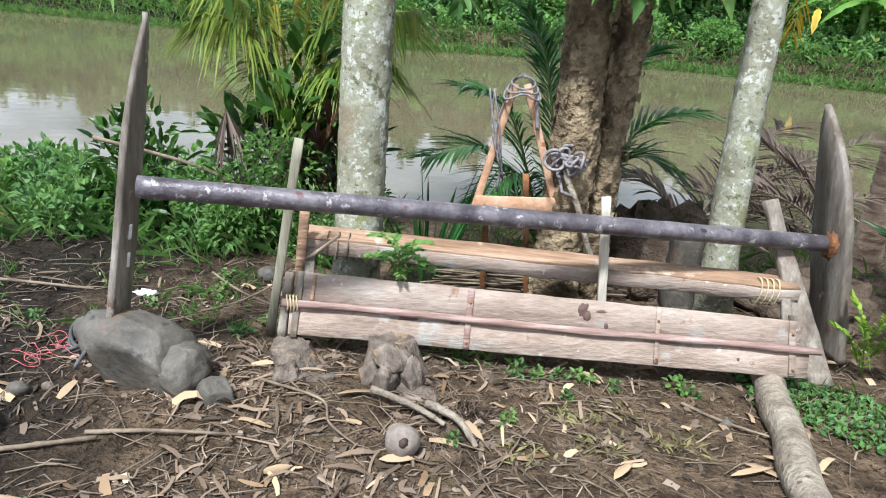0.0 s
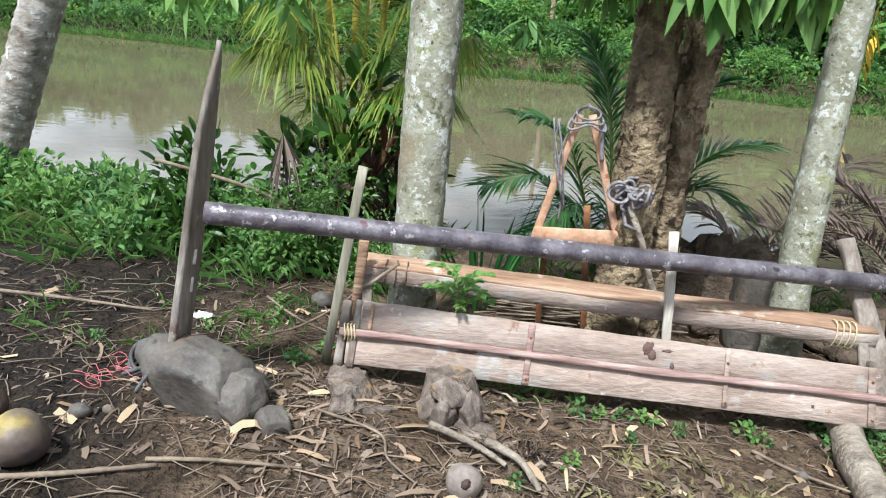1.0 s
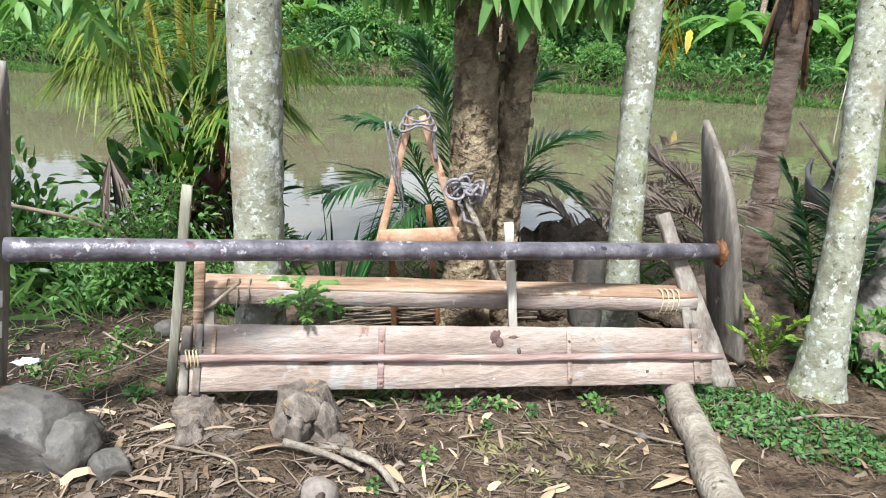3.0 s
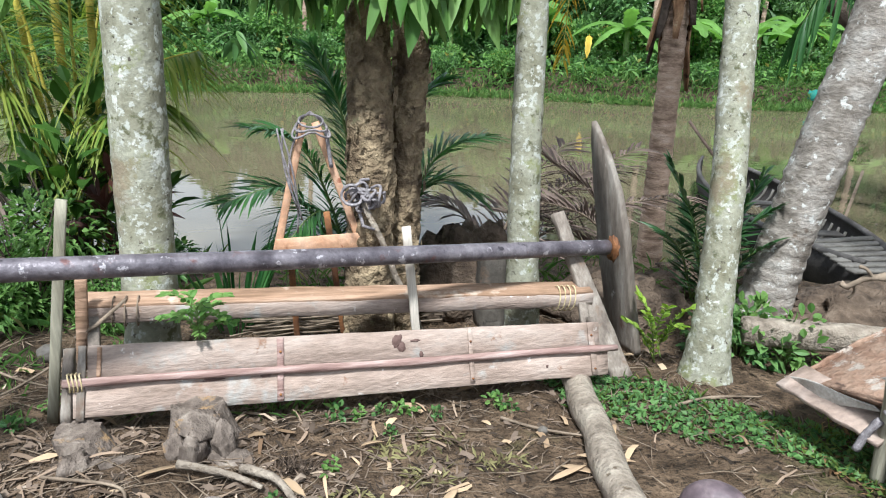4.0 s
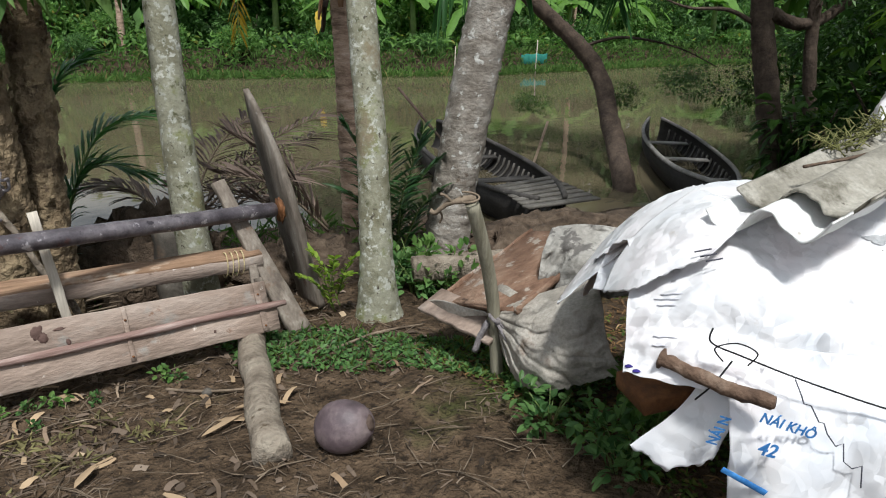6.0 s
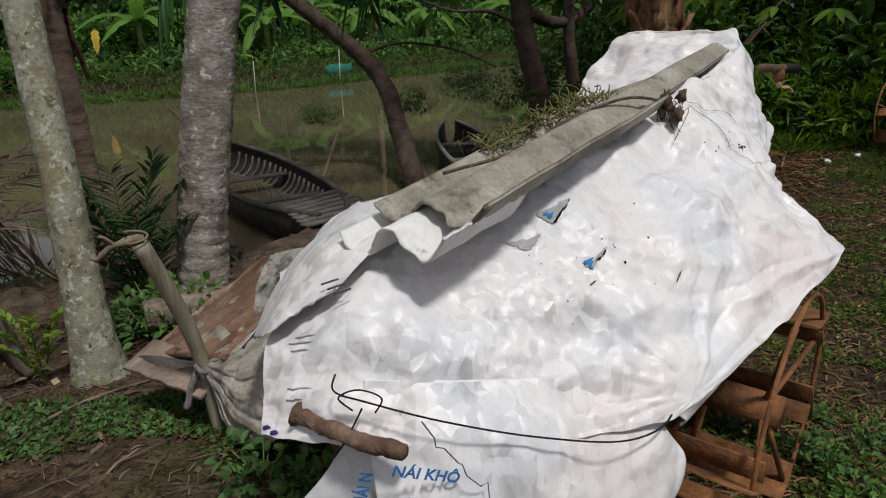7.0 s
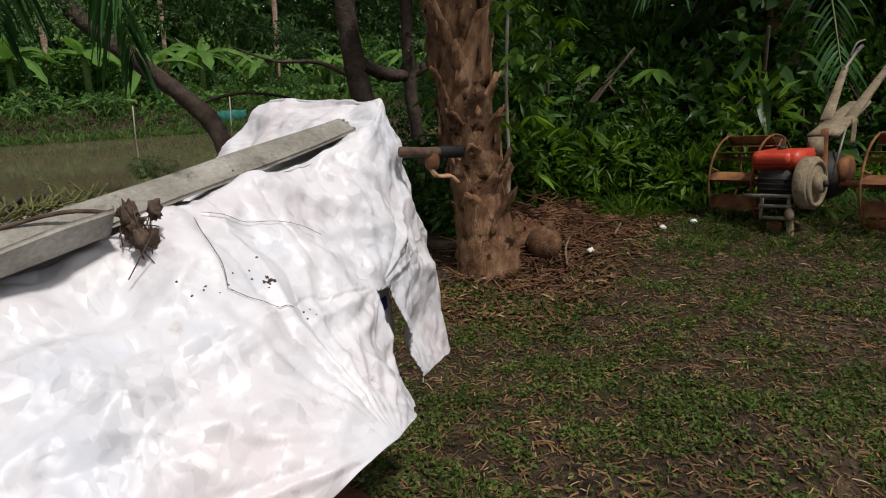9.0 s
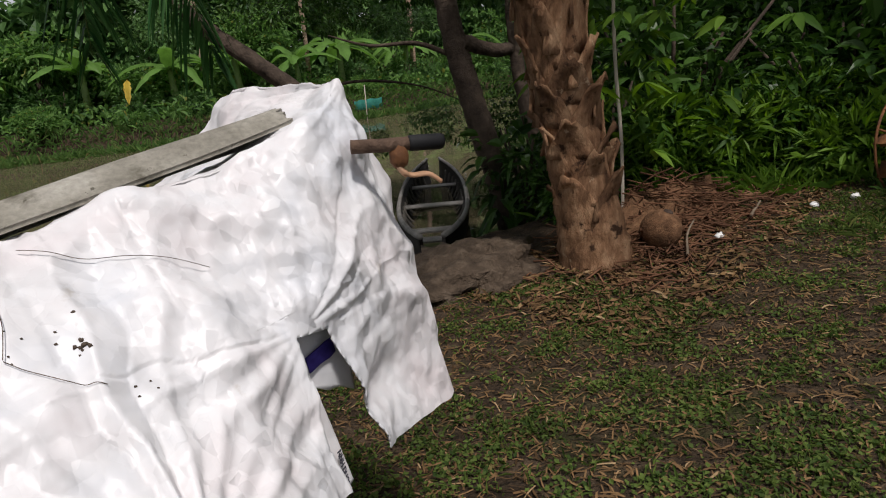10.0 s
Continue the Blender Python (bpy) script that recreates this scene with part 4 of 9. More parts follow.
stump((-0.46, 2.17, -0.24), 0.10, 0.13, STUMP, "dark rotting stump half sunk in the soil", 3.0, (-0.5, 0.5))
stump((-0.09, 2.15, -0.26), 0.115, 0.19, STUMP, "brown stump with an ochre broken top", 9.0, (-0.2, 0.45))
for k, (c, r, sd, tz) in enumerate((((-0.11, 2.14, -0.085), (0.085, 0.07, 0.045), 9, 0.4), ((-0.14, 2.09, -0.13), (0.06, 0.05, 0.075), 12, 1.4), ((-0.05, 2.11, -0.14), (0.055, 0.05, 0.09), 13, 2.4), ((-0.36, 2.09, -0.19), (0.12, 0.055, 0.05), 2, 0.2), ((-0.52, 2.08, -0.18), (0.07, 0.06, 0.085), 5, 0.9), ((-0.02, 2.05, -0.20), (0.12, 0.06, 0.05), 4, -0.5), ((-0.20, 2.12, -0.16), (0.05, 0.05, 0.07), 7, 0.2))):
    solo("root", Mesh().chisel(c, r, 8, sd, Euler((0.2, 0.3, tz)).to_matrix(), 0.25), STUMP, "weathered grey-brown root knob in the soil", "root", "roots by the stumps")


def coconut(x, y, r, mat, label, turn, lift=0.82, rz=1.15):
    z = ground_h(x, y) + r * lift
    rot = Euler(turn).to_matrix()
    m = Mesh()
    seg, rings, vs = 26, 16, []
    for i in range(rings + 1):
        th = math.pi * i / rings
        for k in range(seg):
            ph = 2 * math.pi * k / seg
            lob = 1 + 0.05 * math.cos(3 * ph) * math.sin(th) + 0.02 * noise.noise(Vector((math.cos(ph), math.sin(ph), th)) * 2 + Vector((x, y, 0)))
            zz = math.cos(th) * rz - (0.16 * max(0, 1 - th / 0.35) if th < 0.35 else 0)
            vs.append(Vector((x, y, z)) + rot @ (Vector((math.sin(th) * math.cos(ph) * lob, math.sin(th) * math.sin(ph) * lob, zz)) * r))
    m.add(vs, [(i * seg + k, (i + 1) * seg + k, (i + 1) * seg + (k + 1) % seg, i * seg + (k + 1) % seg) for i in range(rings) for k in range(seg)])
    e = thing("coconut", (x, y, z - r), label, "coconut", "fallen coconuts")
    part("husk", m, mat, e)
    c = Vector((x, y, z)) + rot @ Vector((0, 0, r * (rz - 0.15)))
    part("stalk_end", Mesh().blob(tuple(c), (r * 0.3, r * 0.3, r * 0.18), 0.4, 3.0, 12, 6, x, rot), COCO_OLD, e, "dry stalk scar")
    return e


coconut(-1.36, 1.60, 0.084, COCO_RIPE, "yellow-brown ripening coconut on the soil", (-2.3, 0.5, 0.2), 0.9, 1.05)
ch = thing("coconut", (-1.57, 1.65, ground_h(-1.57, 1.65)), "brown split coconut husk on the soil", "coconut", "fallen coconuts")
zc = ground_h(-1.57, 1.65)
part("husk", Mesh().blob((-1.565, 1.68, zc + 0.105), (0.105, 0.085, 0.07), 0.10, 2.0, 28, 16, 2.0, Euler((0.3, 0.15, 0.3)).to_matrix()), COCO_OLD, ch, "upper half of the husk")
part("husk", Mesh().blob((-1.575, 1.645, zc + 0.042), (0.098, 0.075, 0.058), 0.10, 2.0, 28, 16, 5.0, Euler((-0.2, -0.1, 0.3)).to_matrix()), COCO_OLD, ch, "lower half of the husk")
coconut(-0.055, 1.685, 0.056, COCO_TAN, "small old grey-brown coconut with a dark eye", (1.0, 0.0, 0.15), 0.8, 1.05)
coconut(1.375, 1.365, 0.088, COCO_GREY, "purple-grey old coconut lying on the soil", (1.2, 0.5, 0.5), 0.85, 1.2)

# ---- A-frame with ropes ----
af = thing("iron_frame", (0.4, 2.9, -0.26), "rusty iron A-frame hung with grey rope", "iron frame")
top, lleg, rleg = Vector((0.345, 2.90, 0.835)), Vector((0.185, 2.88, 0.25)), Vector((0.575, 2.88, 0.25))
for q, nm in ((lleg, 0), (rleg, 1)):
    d = (q - top)
    part("leg", Mesh().plank(top + Vector((-0.022 if nm == 0 else 0.03, 0, 0)), q, (1, 0, 0), 0.033, 0.022, 12, 0.002), RUSTPLATE, af)
part("cross_plate", Mesh().plank((0.19, 2.865, 0.295), (0.572, 2.865, 0.305), (0, 0, 1), 0.085, 0.012, 12, 0.003), RUSTPLATE, af, "flat rust-orange plate")
part("strut", Mesh().plank((0.42, 2.97, 0.42), (0.50, 3.02, -0.28), (1, 0, 0), 0.028, 0.02, 8, 0.002), RUST, af)
part("strut", Mesh().plank((0.25, 2.95, 0.3), (0.27, 3.0, -0.28), (1, 0, 0), 0.028, 0.02, 8, 0.002), RUST, af)
rp, rng = Mesh(), np.random.default_rng(11)
for k in range(3):
    r = 0.042 + 0.012 * k
    rp.tube([top + Vector((r * 1.2 * math.sin(a) + 0.01, -0.03 + 0.04 * math.cos(a), 0.01 + r * 0.5 * math.cos(a) - 0.03 * abs(math.sin(a)) * (k % 3))) for a in np.linspace(0, 6.3, 20)], 0.0048, 6, True, 0.3)
for k in range(4):
    x0, ln = -0.04 - 0.022 * k, 0.28 + 0.06 * k
    rp.tube([top + Vector((x0 - 0.05 * math.sin(t * 2.2 + k) , -0.04 + 0.02 * math.sin(t * 5 + k), -0.02 - ln * t)) for t in np.linspace(0, 1, 12)], 0.0042, 6, True, 0.3)
rp.tube([top + Vector((0.07 + 0.02 * math.sin(t * 3), -0.035, -0.03 - 0.16 * math.sin(t * 3.1))) for t in np.linspace(0, 1, 10)], 0.008, 6, True, 0.15)
part("rope", rp, ROPE, af, "frayed grey rope")
rb = Mesh()
c0 = Vector((0.575, 2.83, 0.515))
for k in range(24):
    ax = Vector(rng.normal(0, 1, 3)).normalized()
    u = ax.orthogonal().normalized()
    w = ax.cross(u)
    r = rng.uniform(0.014, 0.044)
    cc = c0 + Vector(rng.normal(0, 0.03, 3))
    rb.tube([cc + u * (r * math.cos(a)) + w * (r * 1.1 * math.sin(a)) + ax * 0.015 * math.sin(2 * a) for a in np.linspace(0, 6.1, 18)], 0.0068, 6, True, 0.3)
rb.tube([c0 + Vector((-0.03, -0.02, -0.05)), c0 + Vector((-0.02, -0.05, -0.11)), c0 + Vector((0.03, -0.05, -0.13))], 0.008, 6)
solo("tangled_rope", rb, ROPE, "knotted bundle of grey rope on the tree", "rope")
solo("crooked_pole", Mesh().tube([(0.56, 2.80, 0.50), (0.64, 2.78, 0.33), (0.70, 2.76, 0.16), (0.79, 2.75, -0.02), (0.86, 2.76, -0.29)], [0.013, 0.014, 0.014, 0.015, 0.016], 8, True, 0.15), LOGBARK, "thin crooked pole leaning on the rope", "pole")

# ---- trunks ----
def spline(pts, n):
    pts = [Vector(p) for p in pts]
    out = []
    for i in range(n + 1):
        t = i / n * (len(pts) - 1)
        k = min(int(t), len(pts) - 2)
        s = t - k
        p0, p1, p2, p3 = pts[max(k - 1, 0)], pts[k], pts[k + 1], pts[min(k + 2, len(pts) - 1)]
        out.append(0.5 * ((2 * p1) + (p2 - p0) * s + (2 * p0 - 5 * p1 + 4 * p2 - p3) * s * s + (3 * p1 - p0 - 3 * p2 + p3) * s ** 3))
    return out


def ringed(pts, radii, n=70, seg=20, ring=0.09, depth=0.006, wob=0.05, flare=0.0):
    """A palm trunk with leaf-scar rings."""
    p = spline(pts, n)
    r, ln = [], 0.0
    for i in range(n + 1):
        ln += (p[i] - p[i - 1]).length if i else 0
        t = i / n * (len(radii) - 1)
        k = min(int(t), len(radii) - 2)
        base = radii[k] + (radii[k + 1] - radii[k]) * (t - k)
        r.append(base + depth * (abs(((ln + 0.02 * noise.noise(Vector((0, 0, ln * 3)))) / ring) % 1.0 - 0.5) * 2 - 0.5) + flare * math.exp(-ln * 9))
    return Mesh().tube(p, r, seg, True, wob)


def tree(name, at, label, category="tree"):
    return thing(name, at, label, category)


ta = tree("palm_tree", (-0.34, 2.77, -0.26), "straight palm trunk mottled with white lichen")
part("trunk", ringed([(-0.345, 2.76, -0.33), (-0.325, 2.83, 0.3), (-0.30, 2.95, 1.3), (-0.25, 3.15, 3.0), (-0.2, 3.3, 4.6)], [0.112, 0.106, 0.108, 0.10, 0.095], 90, 24, 0.13, 0.004, 0.06, 0.03), LICHEN, ta)
def plated(pts, radii, n, seg, depth, seed):
    """A trunk with raised bark plates and cracks between them."""
    p = spline(pts, n)
    vs, side = [], None
    for i in range(n + 1):
        d = (p[min(i + 1, n)] - p[max(i - 1, 0)]).normalized()
        side = d.orthogonal().normalized() if side is None else (side - d * side.dot(d)).normalized()
        up = d.cross(side)
        for k in range(seg):
            a = 2 * math.pi * k / seg
            o = side * math.cos(a) + up * math.sin(a)
            r = radii(i / n)
            q = p[i] + o * r
            q = Vector((q.x * 17, q.y * 17, q.z * 10)) + Vector((noise.noise(q * 7), noise.noise(q * 7 + Vector((3, 3, 3))), noise.noise(q * 7 + Vector((7, 1, 2))))) * 0.9
            dd = noise.voronoi(q + Vector((seed, 0, 0)))[0]
            crack = min(1.0, (dd[1] - dd[0]) * 3.2)
            big = noise.noise(o * 1.4 + p[i] * 1.6 + Vector((seed, 2, 0)))
            vs.append(p[i] + o * (r * (1 + 0.14 * big) + depth * (crack - 0.6) + 0.006 * noise.noise(p[i] * 30 + o * 4)))
    fs = [(i * seg + k, i * seg + (k + 1) % seg, (i + 1) * seg + (k + 1) % seg, (i + 1) * seg + k) for i in range(n) for k in range(seg)]
    return Mesh().add(vs, fs)


tb = tree("broadleaf_tree", (0.66, 2.95, -0.3), "twin-stemmed tree with flaking brown bark")
part("trunk", plated([(0.60, 2.86, -0.36), (0.605, 2.91, 0.08), (0.63, 3.0, 0.7), (0.635, 3.10, 1.25), (0.62, 3.2, 2.2), (0.5, 3.3, 3.2)], lambda t: 0.112 - 0.03 * t + 0.035 * math.exp(-t * 10), 190, 56, 0.013, 1.0), ROUGHBARK, tb)
part("trunk", plated([(0.755, 3.02, -0.36), (0.775, 3.05, 0.08), (0.82, 3.12, 0.7), (0.865, 3.2, 1.25), (0.97, 3.33, 2.2), (1.12, 3.5, 3.2)], lambda t: 0.095 - 0.025 * t + 0.03 * math.exp(-t * 10), 190, 50, 0.013, 8.0), ROUGHBARK, tb)
flk, rng = Mesh(), np.random.default_rng(3)
for k in range(150):
    a, z = rng.uniform(3.3, 6.2), rng.uniform(-0.2, 1.3)
    left = rng.random() < 0.6
    cx, cy, rr = (0.602 + 0.035 * z, 2.90 + 0.15 * z, 0.112) if left else (0.757 + 0.07 * z, 3.0 + 0.13 * z, 0.1)
    d = Vector((math.cos(a), math.sin(a), 0))
    c = Vector((cx, cy, z)) + d * (rr + 0.004)
    t = Vector((-math.sin(a), math.cos(a), 0))
    s, h = rng.uniform(0.01, 0.03), rng.uniform(0.012, 0.035)
    flk.add([c - t * s - Vector((0, 0, h)), c + t * s * 0.7 - Vector((0, 0, h * 0.6)) + d * 0.008, c + t * s + Vector((0, 0, h)) + d * 0.004, c - t * s * 0.5 + Vector((0, 0, h * 0.8)) - d * 0.003], [(0, 1, 2, 3)])
tagged(part("flaking_bark", flk, ROUGHBARK, tb), kind="stuff")
tcx = tree("palm_tree", (1.38, 2.87, -0.32), "slim palm trunk mottled with pale lichen and moss")
part("trunk", ringed([(1.385, 2.86, -0.38), (1.375, 2.9, 0.02), (1.37, 2.96, 0.7), (1.385, 3.03, 1.3), (1.42, 3.2, 2.8), (1.45, 3.35, 4.4)], [0.09, 0.083, 0.073, 0.07, 0.068, 0.065], 90, 22, 0.14, 0.003, 0.05, 0.02), LICHEN, tcx)
td = tree("palm_tree", (2.11, 2.37, -0.3), "slim lichen-grey palm trunk with a flared base")
part("trunk", ringed([(2.115, 2.37, -0.38), (2.115, 2.39, 0.0), (2.17, 2.5, 0.55), (2.215, 2.63, 1.1), (2.27, 2.8, 2.0), (2.32, 3.0, 3.6)], [0.115, 0.085, 0.076, 0.073, 0.07, 0.068], 90, 22, 0.12, 0.003, 0.06, 0.045), LICHEN, td)
te = tree("coconut_palm", (3.12, 3.13, -0.45), "thick ringed grey coconut trunk leaning over the bank")
part("trunk", ringed([(3.10, 3.13, -0.55), (3.13, 3.12, -0.1), (3.25, 3.06, 0.7), (3.42, 2.97, 1.7), (3.65, 2.88, 3.2), (3.9, 2.8, 4.6)], [0.165, 0.15, 0.145, 0.14, 0.135, 0.13], 130, 26, 0.085, 0.011, 0.06, 0.03), RINGBARK, te)
tf = tree("areca_palm", (3.0, 4.28, -0.5), "brown ringed palm trunk with hanging dead sheaths")
part("trunk", ringed([(3.02, 4.26, -0.6), (3.0, 4.26, 0.1), (2.99, 4.27, 0.9), (2.97, 4.28, 1.8), (2.95, 4.3, 3.6)], [0.10, 0.088, 0.082, 0.085, 0.08], 130, 22, 0.07, 0.010, 0.04, 0.02), BROWNPALM, tf)
for k in range(9):
    a = 0.7 * k
    hk = Mesh()
    c = Vector((2.98 + 0.07 * math.cos(a), 4.28 + 0.07 * math.sin(a), 1.05 + 0.06 * k))
    hk.plank(c + Vector((0.10 * math.cos(a), 0.10 * math.sin(a), -0.22 + 0.03 * (k % 3))), c + Vector((0, 0, 0.35)), (math.cos(a + 1.57), math.sin(a + 1.57), 0), 0.11, 0.014, 8, 0.02, (0.35, 1.0))
    part("dead_sheath", hk, DARKBARK if k % 2 else HUSK, tf)
tg = tree("coconut_palm", (-3.9, 5.0, -0.4), "ringed coconut trunk leaning at the water's edge")
part("trunk", ringed([(-3.95, 4.98, -0.5), (-3.72, 5.0, 0.1), (-3.45, 5.03, 0.75), (-3.22, 5.08, 1.4), (-2.9, 5.1, 2.6), (-2.6, 5.1, 4.0)], [0.19, 0.155, 0.15, 0.145, 0.14, 0.135], 120, 24, 0.09, 0.010, 0.06, 0.02), RINGBARK, tg)
th = tree("riverside_tree", (6.7, 4.5, -0.9), "dark crooked tree leaning out of the water")
part("trunk", Mesh().tube(spline([(6.62, 4.38, -1.05), (6.75, 4.55, -0.72), (7.2, 5.2, -0.17), (7.36, 5.58, 0.36), (7.18, 5.84, 0.75), (6.88, 6.16, 1.13), (6.4, 6.6, 1.7), (6.0, 6.9, 2.4)], 70), [0.135 - 0.0008 * i for i in range(71)], 14, True, 0.2), DARKBARK, th)
part("limb", Mesh().tube(spline([(7.2, 5.8, 0.7), (7.8, 5.65, 0.82), (8.5, 5.3, 0.7), (8.9, 4.9, 0.45)], 20), [0.024 - 0.0009 * i for i in range(21)], 10, True, 0.2), DARKBARK, th)
ti = tree("riverside_tree", (7.75, 3.35, -0.75), "two dark slanting trunks at the river's edge")
part("trunk", Mesh().tube(spline([(7.85, 3.3, -0.95), (7.75, 3.36, -0.3), (7.6, 3.5, 0.5), (7.5, 3.62, 1.2), (7.42, 3.7, 2.2), (7.4, 3.8, 4.0)], 60), [0.15 - 0.0012 * i for i in range(61)], 14, True, 0.2), DARKBARK, ti)
part("trunk", Mesh().tube(spline([(8.25, 3.2, -0.9), (8.15, 3.25, 0.1), (8.05, 3.35, 1.2), (8.1, 3.4, 3.4)], 40), [0.085 - 0.0008 * i for i in range(41)], 12, True, 0.2), DARKBARK, ti)
part("limb", Mesh().tube(spline([(7.55, 3.55, 1.15), (7.9, 3.4, 1.05), (8.3, 3.3, 1.15), (9.0, 3.0, 1.7)], 30), [0.075 - 0.001 * i for i in range(31)], 10, True, 0.2), DARKBARK, ti)
part("limb", Mesh().tube(spline([(7.55, 3.6, 1.0), (7.2, 3.8, 1.18), (6.8, 4.0, 1.2), (6.5, 4.2, 1.32)], 30), [0.03 - 0.0008 * i for i in range(31)], 10, True, 0.2), DARKBARK, ti)
tj = tree("coconut_palm", (6.55, 1.5, -0.4), "coconut palm with shaggy brown dead leaf bases")
JP = spline([(6.56, 1.5, -0.5), (6.52, 1.53, -0.1), (6.44, 1.6, 0.5), (6.38, 1.68, 1.1), (6.33, 1.75, 1.8), (6.3, 1.8, 2.8)], 60)
part("trunk", Mesh().tube(JP, [0.26 - 0.09 * sm(i / 26) + 0.014 * (abs((i * 0.33) % 1.0 - 0.5) * 2) for i in range(61)], 22, True, 0.10), HUSK, tj)
rng = np.random.default_rng(21)
for k in range(44):
    i = 14 + k * 0.82
    c, a = JP[int(min(i, 58))], k * 2.4
    d, s = Vector((math.cos(a), math.sin(a), 0)), Vector((-math.sin(a), math.cos(a), 0))
    w, h = rng.uniform(0.13, 0.21), rng.uniform(0.16, 0.32) + 0.02 * max(0, k - 18)
    o = 0.155
    hk = Mesh()
    n = 6
    vs = []
    for q in range(n + 1):
        t = q / n
        out = o + 0.015 + 0.10 * t ** 2.2 + rng.uniform(0, 0.012)
        for e in (-1, -0.4, 0.4, 1):
            vs.append(c + d * (out - 0.025 * e * e) + s * (e * w * (1 - 0.72 * t ** 1.2)) + Vector((0, 0, -0.06 + h * t + 0.02 * rng.normal() * t)))
    hk.add(vs, [(q * 4 + e, q * 4 + e + 1, q * 4 + e + 5, q * 4 + e + 4) for q in range(n) for e in range(3)])
    ob = part("leaf_base", hk, HUSK, tj)
    sol = ob.modifiers.new("thickness", "SOLIDIFY")
    sol.thickness = 0.016


# ---- covered walking tractor ----
def crom(pts, t, k_=1.0):
    t = min(max(t, 0.0), 1.0) * (len(pts) - 1)
    k = min(int(t), len(pts) - 2)
    s = t - k
    p0, p1, p2, p3 = pts[max(k - 1, 0)], pts[k], pts[k + 1], pts[min(k + 2, len(pts) - 1)]
    m1, m2 = (p2 - p0) * (0.5 * k_), (p3 - p1) * (0.5 * k_)
    return p1 * (2 * s ** 3 - 3 * s * s + 1) + m1 * (s ** 3 - 2 * s * s + s) + p2 * (3 * s * s - 2 * s ** 3) + m2 * (s ** 3 - s * s)


COVER = [
    [(1.70, 0.53, 0.40), (1.80, 0.60, 0.53), (1.95, 0.75, 0.62), (2.08, 0.98, 0.47), (2.17, 1.09, 0.28)],
    [(1.76, 0.33, 0.43), (1.83, 0.40, 0.60), (2.03, 0.55, 0.735), (2.2, 0.85, 0.66), (2.40, 1.15, 0.25)],
    [(1.98, 0.10, 0.40), (2.08, 0.22, 0.60), (2.2, 0.45, 0.77), (2.35, 0.8, 0.7), (2.5, 1.15, 0.2)],
    [(2.27, -0.10, 0.39), (2.38, 0.06, 0.655), (2.45, 0.33, 0.82), (2.6, 0.72, 0.66), (2.7, 1.05, 0.2)],
    [(2.65, -0.21, 0.49), (2.70, -0.02, 0.725), (2.75, 0.28, 0.89), (2.8, 0.68, 0.70), (2.85, 1.0, 0.2)],
    [(3.04, -0.26, 0.575), (3.06, 0.0, 0.76), (3.05, 0.24, 0.95), (3.1, 0.66, 0.74), (3.1, 0.95, 0.2)],
    [(3.335, -0.09, 0.44), (3.345, 0.045, 0.74), (3.37, 0.25, 1.0), (3.36, 0.74, 0.84), (3.4, 0.95, 0.3)],
    [(3.56, 0.05, 0.385), (3.57, 0.11, 0.75), (3.58, 0.22, 1.05), (3.53, 0.79, 0.94), (3.55, 0.95, 0.4)],
    [(3.79, 0.11, 0.368), (3.775, 0.18, 0.72), (3.70, 0.288, 1.11), (3.655, 0.69, 1.095), (3.62, 0.92, 0.5)],
    [(3.85, 0.35, 0.42), (3.82, 0.35, 0.74), (3.72, 0.34, 1.09), (3.67, 0.64, 1.10), (3.67, 0.8, 0.5)],
]
COVER = [[Vector(p) for p in row] for row in COVER]


FOLDS = []
fold_rng = np.random.default_rng(41)
for f_ in (1.7, 2.2, 2.7, 3.2, 3.7, 4.2, 4.7, 5.2, 5.8, 6.6, 7.5):
    FOLDS.append((Vector(fold_rng.normal(0, 1, 3)).normalized(), f_, fold_rng.uniform(0, 1), Vector(fold_rng.uniform(-9, 9, 3))))


# corners and knots that the sheet is pulled towards: place, reach, folds in the round, depth
PULLS = [(Vector((3.04, -0.27, 0.57)), 0.75, 26, 0.017), (Vector((3.70, 0.28, 1.10)), 0.5, 18, 0.010), (Vector((1.82, 0.28, 0.48)), 0.5, 17, 0.005),
         (Vector((3.38, 0.05, 0.70)), 0.42, 17, 0.013), (Vector((2.33, -0.10, 0.41)), 0.5, 21, 0.015), (Vector((2.31, 0.2, 0.70)), 0.35, 15, 0.008)]


CREASES = ((2.2, 0.03), (3.1, 0.036), (6.2, 0.026), (11.5, 0.010))
PIECES = ((3.4, 0.03, (1.0, 0.6, 1.1)), (6.8, 0.026, (0.6, 1.1, 1.0)), (12.0, 0.012, (1.1, 1.0, 0.6)), (21.0, 0.005, (1, 1, 1)))


def pulled(p):
    """Tension folds that fan out from the pulled places and die away."""
    w = 0.0
    for c, reach, n, depth in PULLS:
        o = p - c
        r = o.length
        if r < reach * 2.2:
            a = math.atan2(o.z + 0.35 * o.y, o.x + 0.25 * o.y) / (2 * math.pi) * n + 0.5 * noise.noise(p * 4.0 + c) + 0.2 * noise.noise(p * 11.0)
            keep = max(0.0, 0.35 + noise.noise(Vector((math.floor(a) * 3.7, n, c.x))))
            w += depth * keep * min(1.0, r / 0.14) * math.exp(-(r / reach) ** 2) * (1 - 1.6 * abs((a % 1.0) * 2 - 1) ** 0.7)
    return w


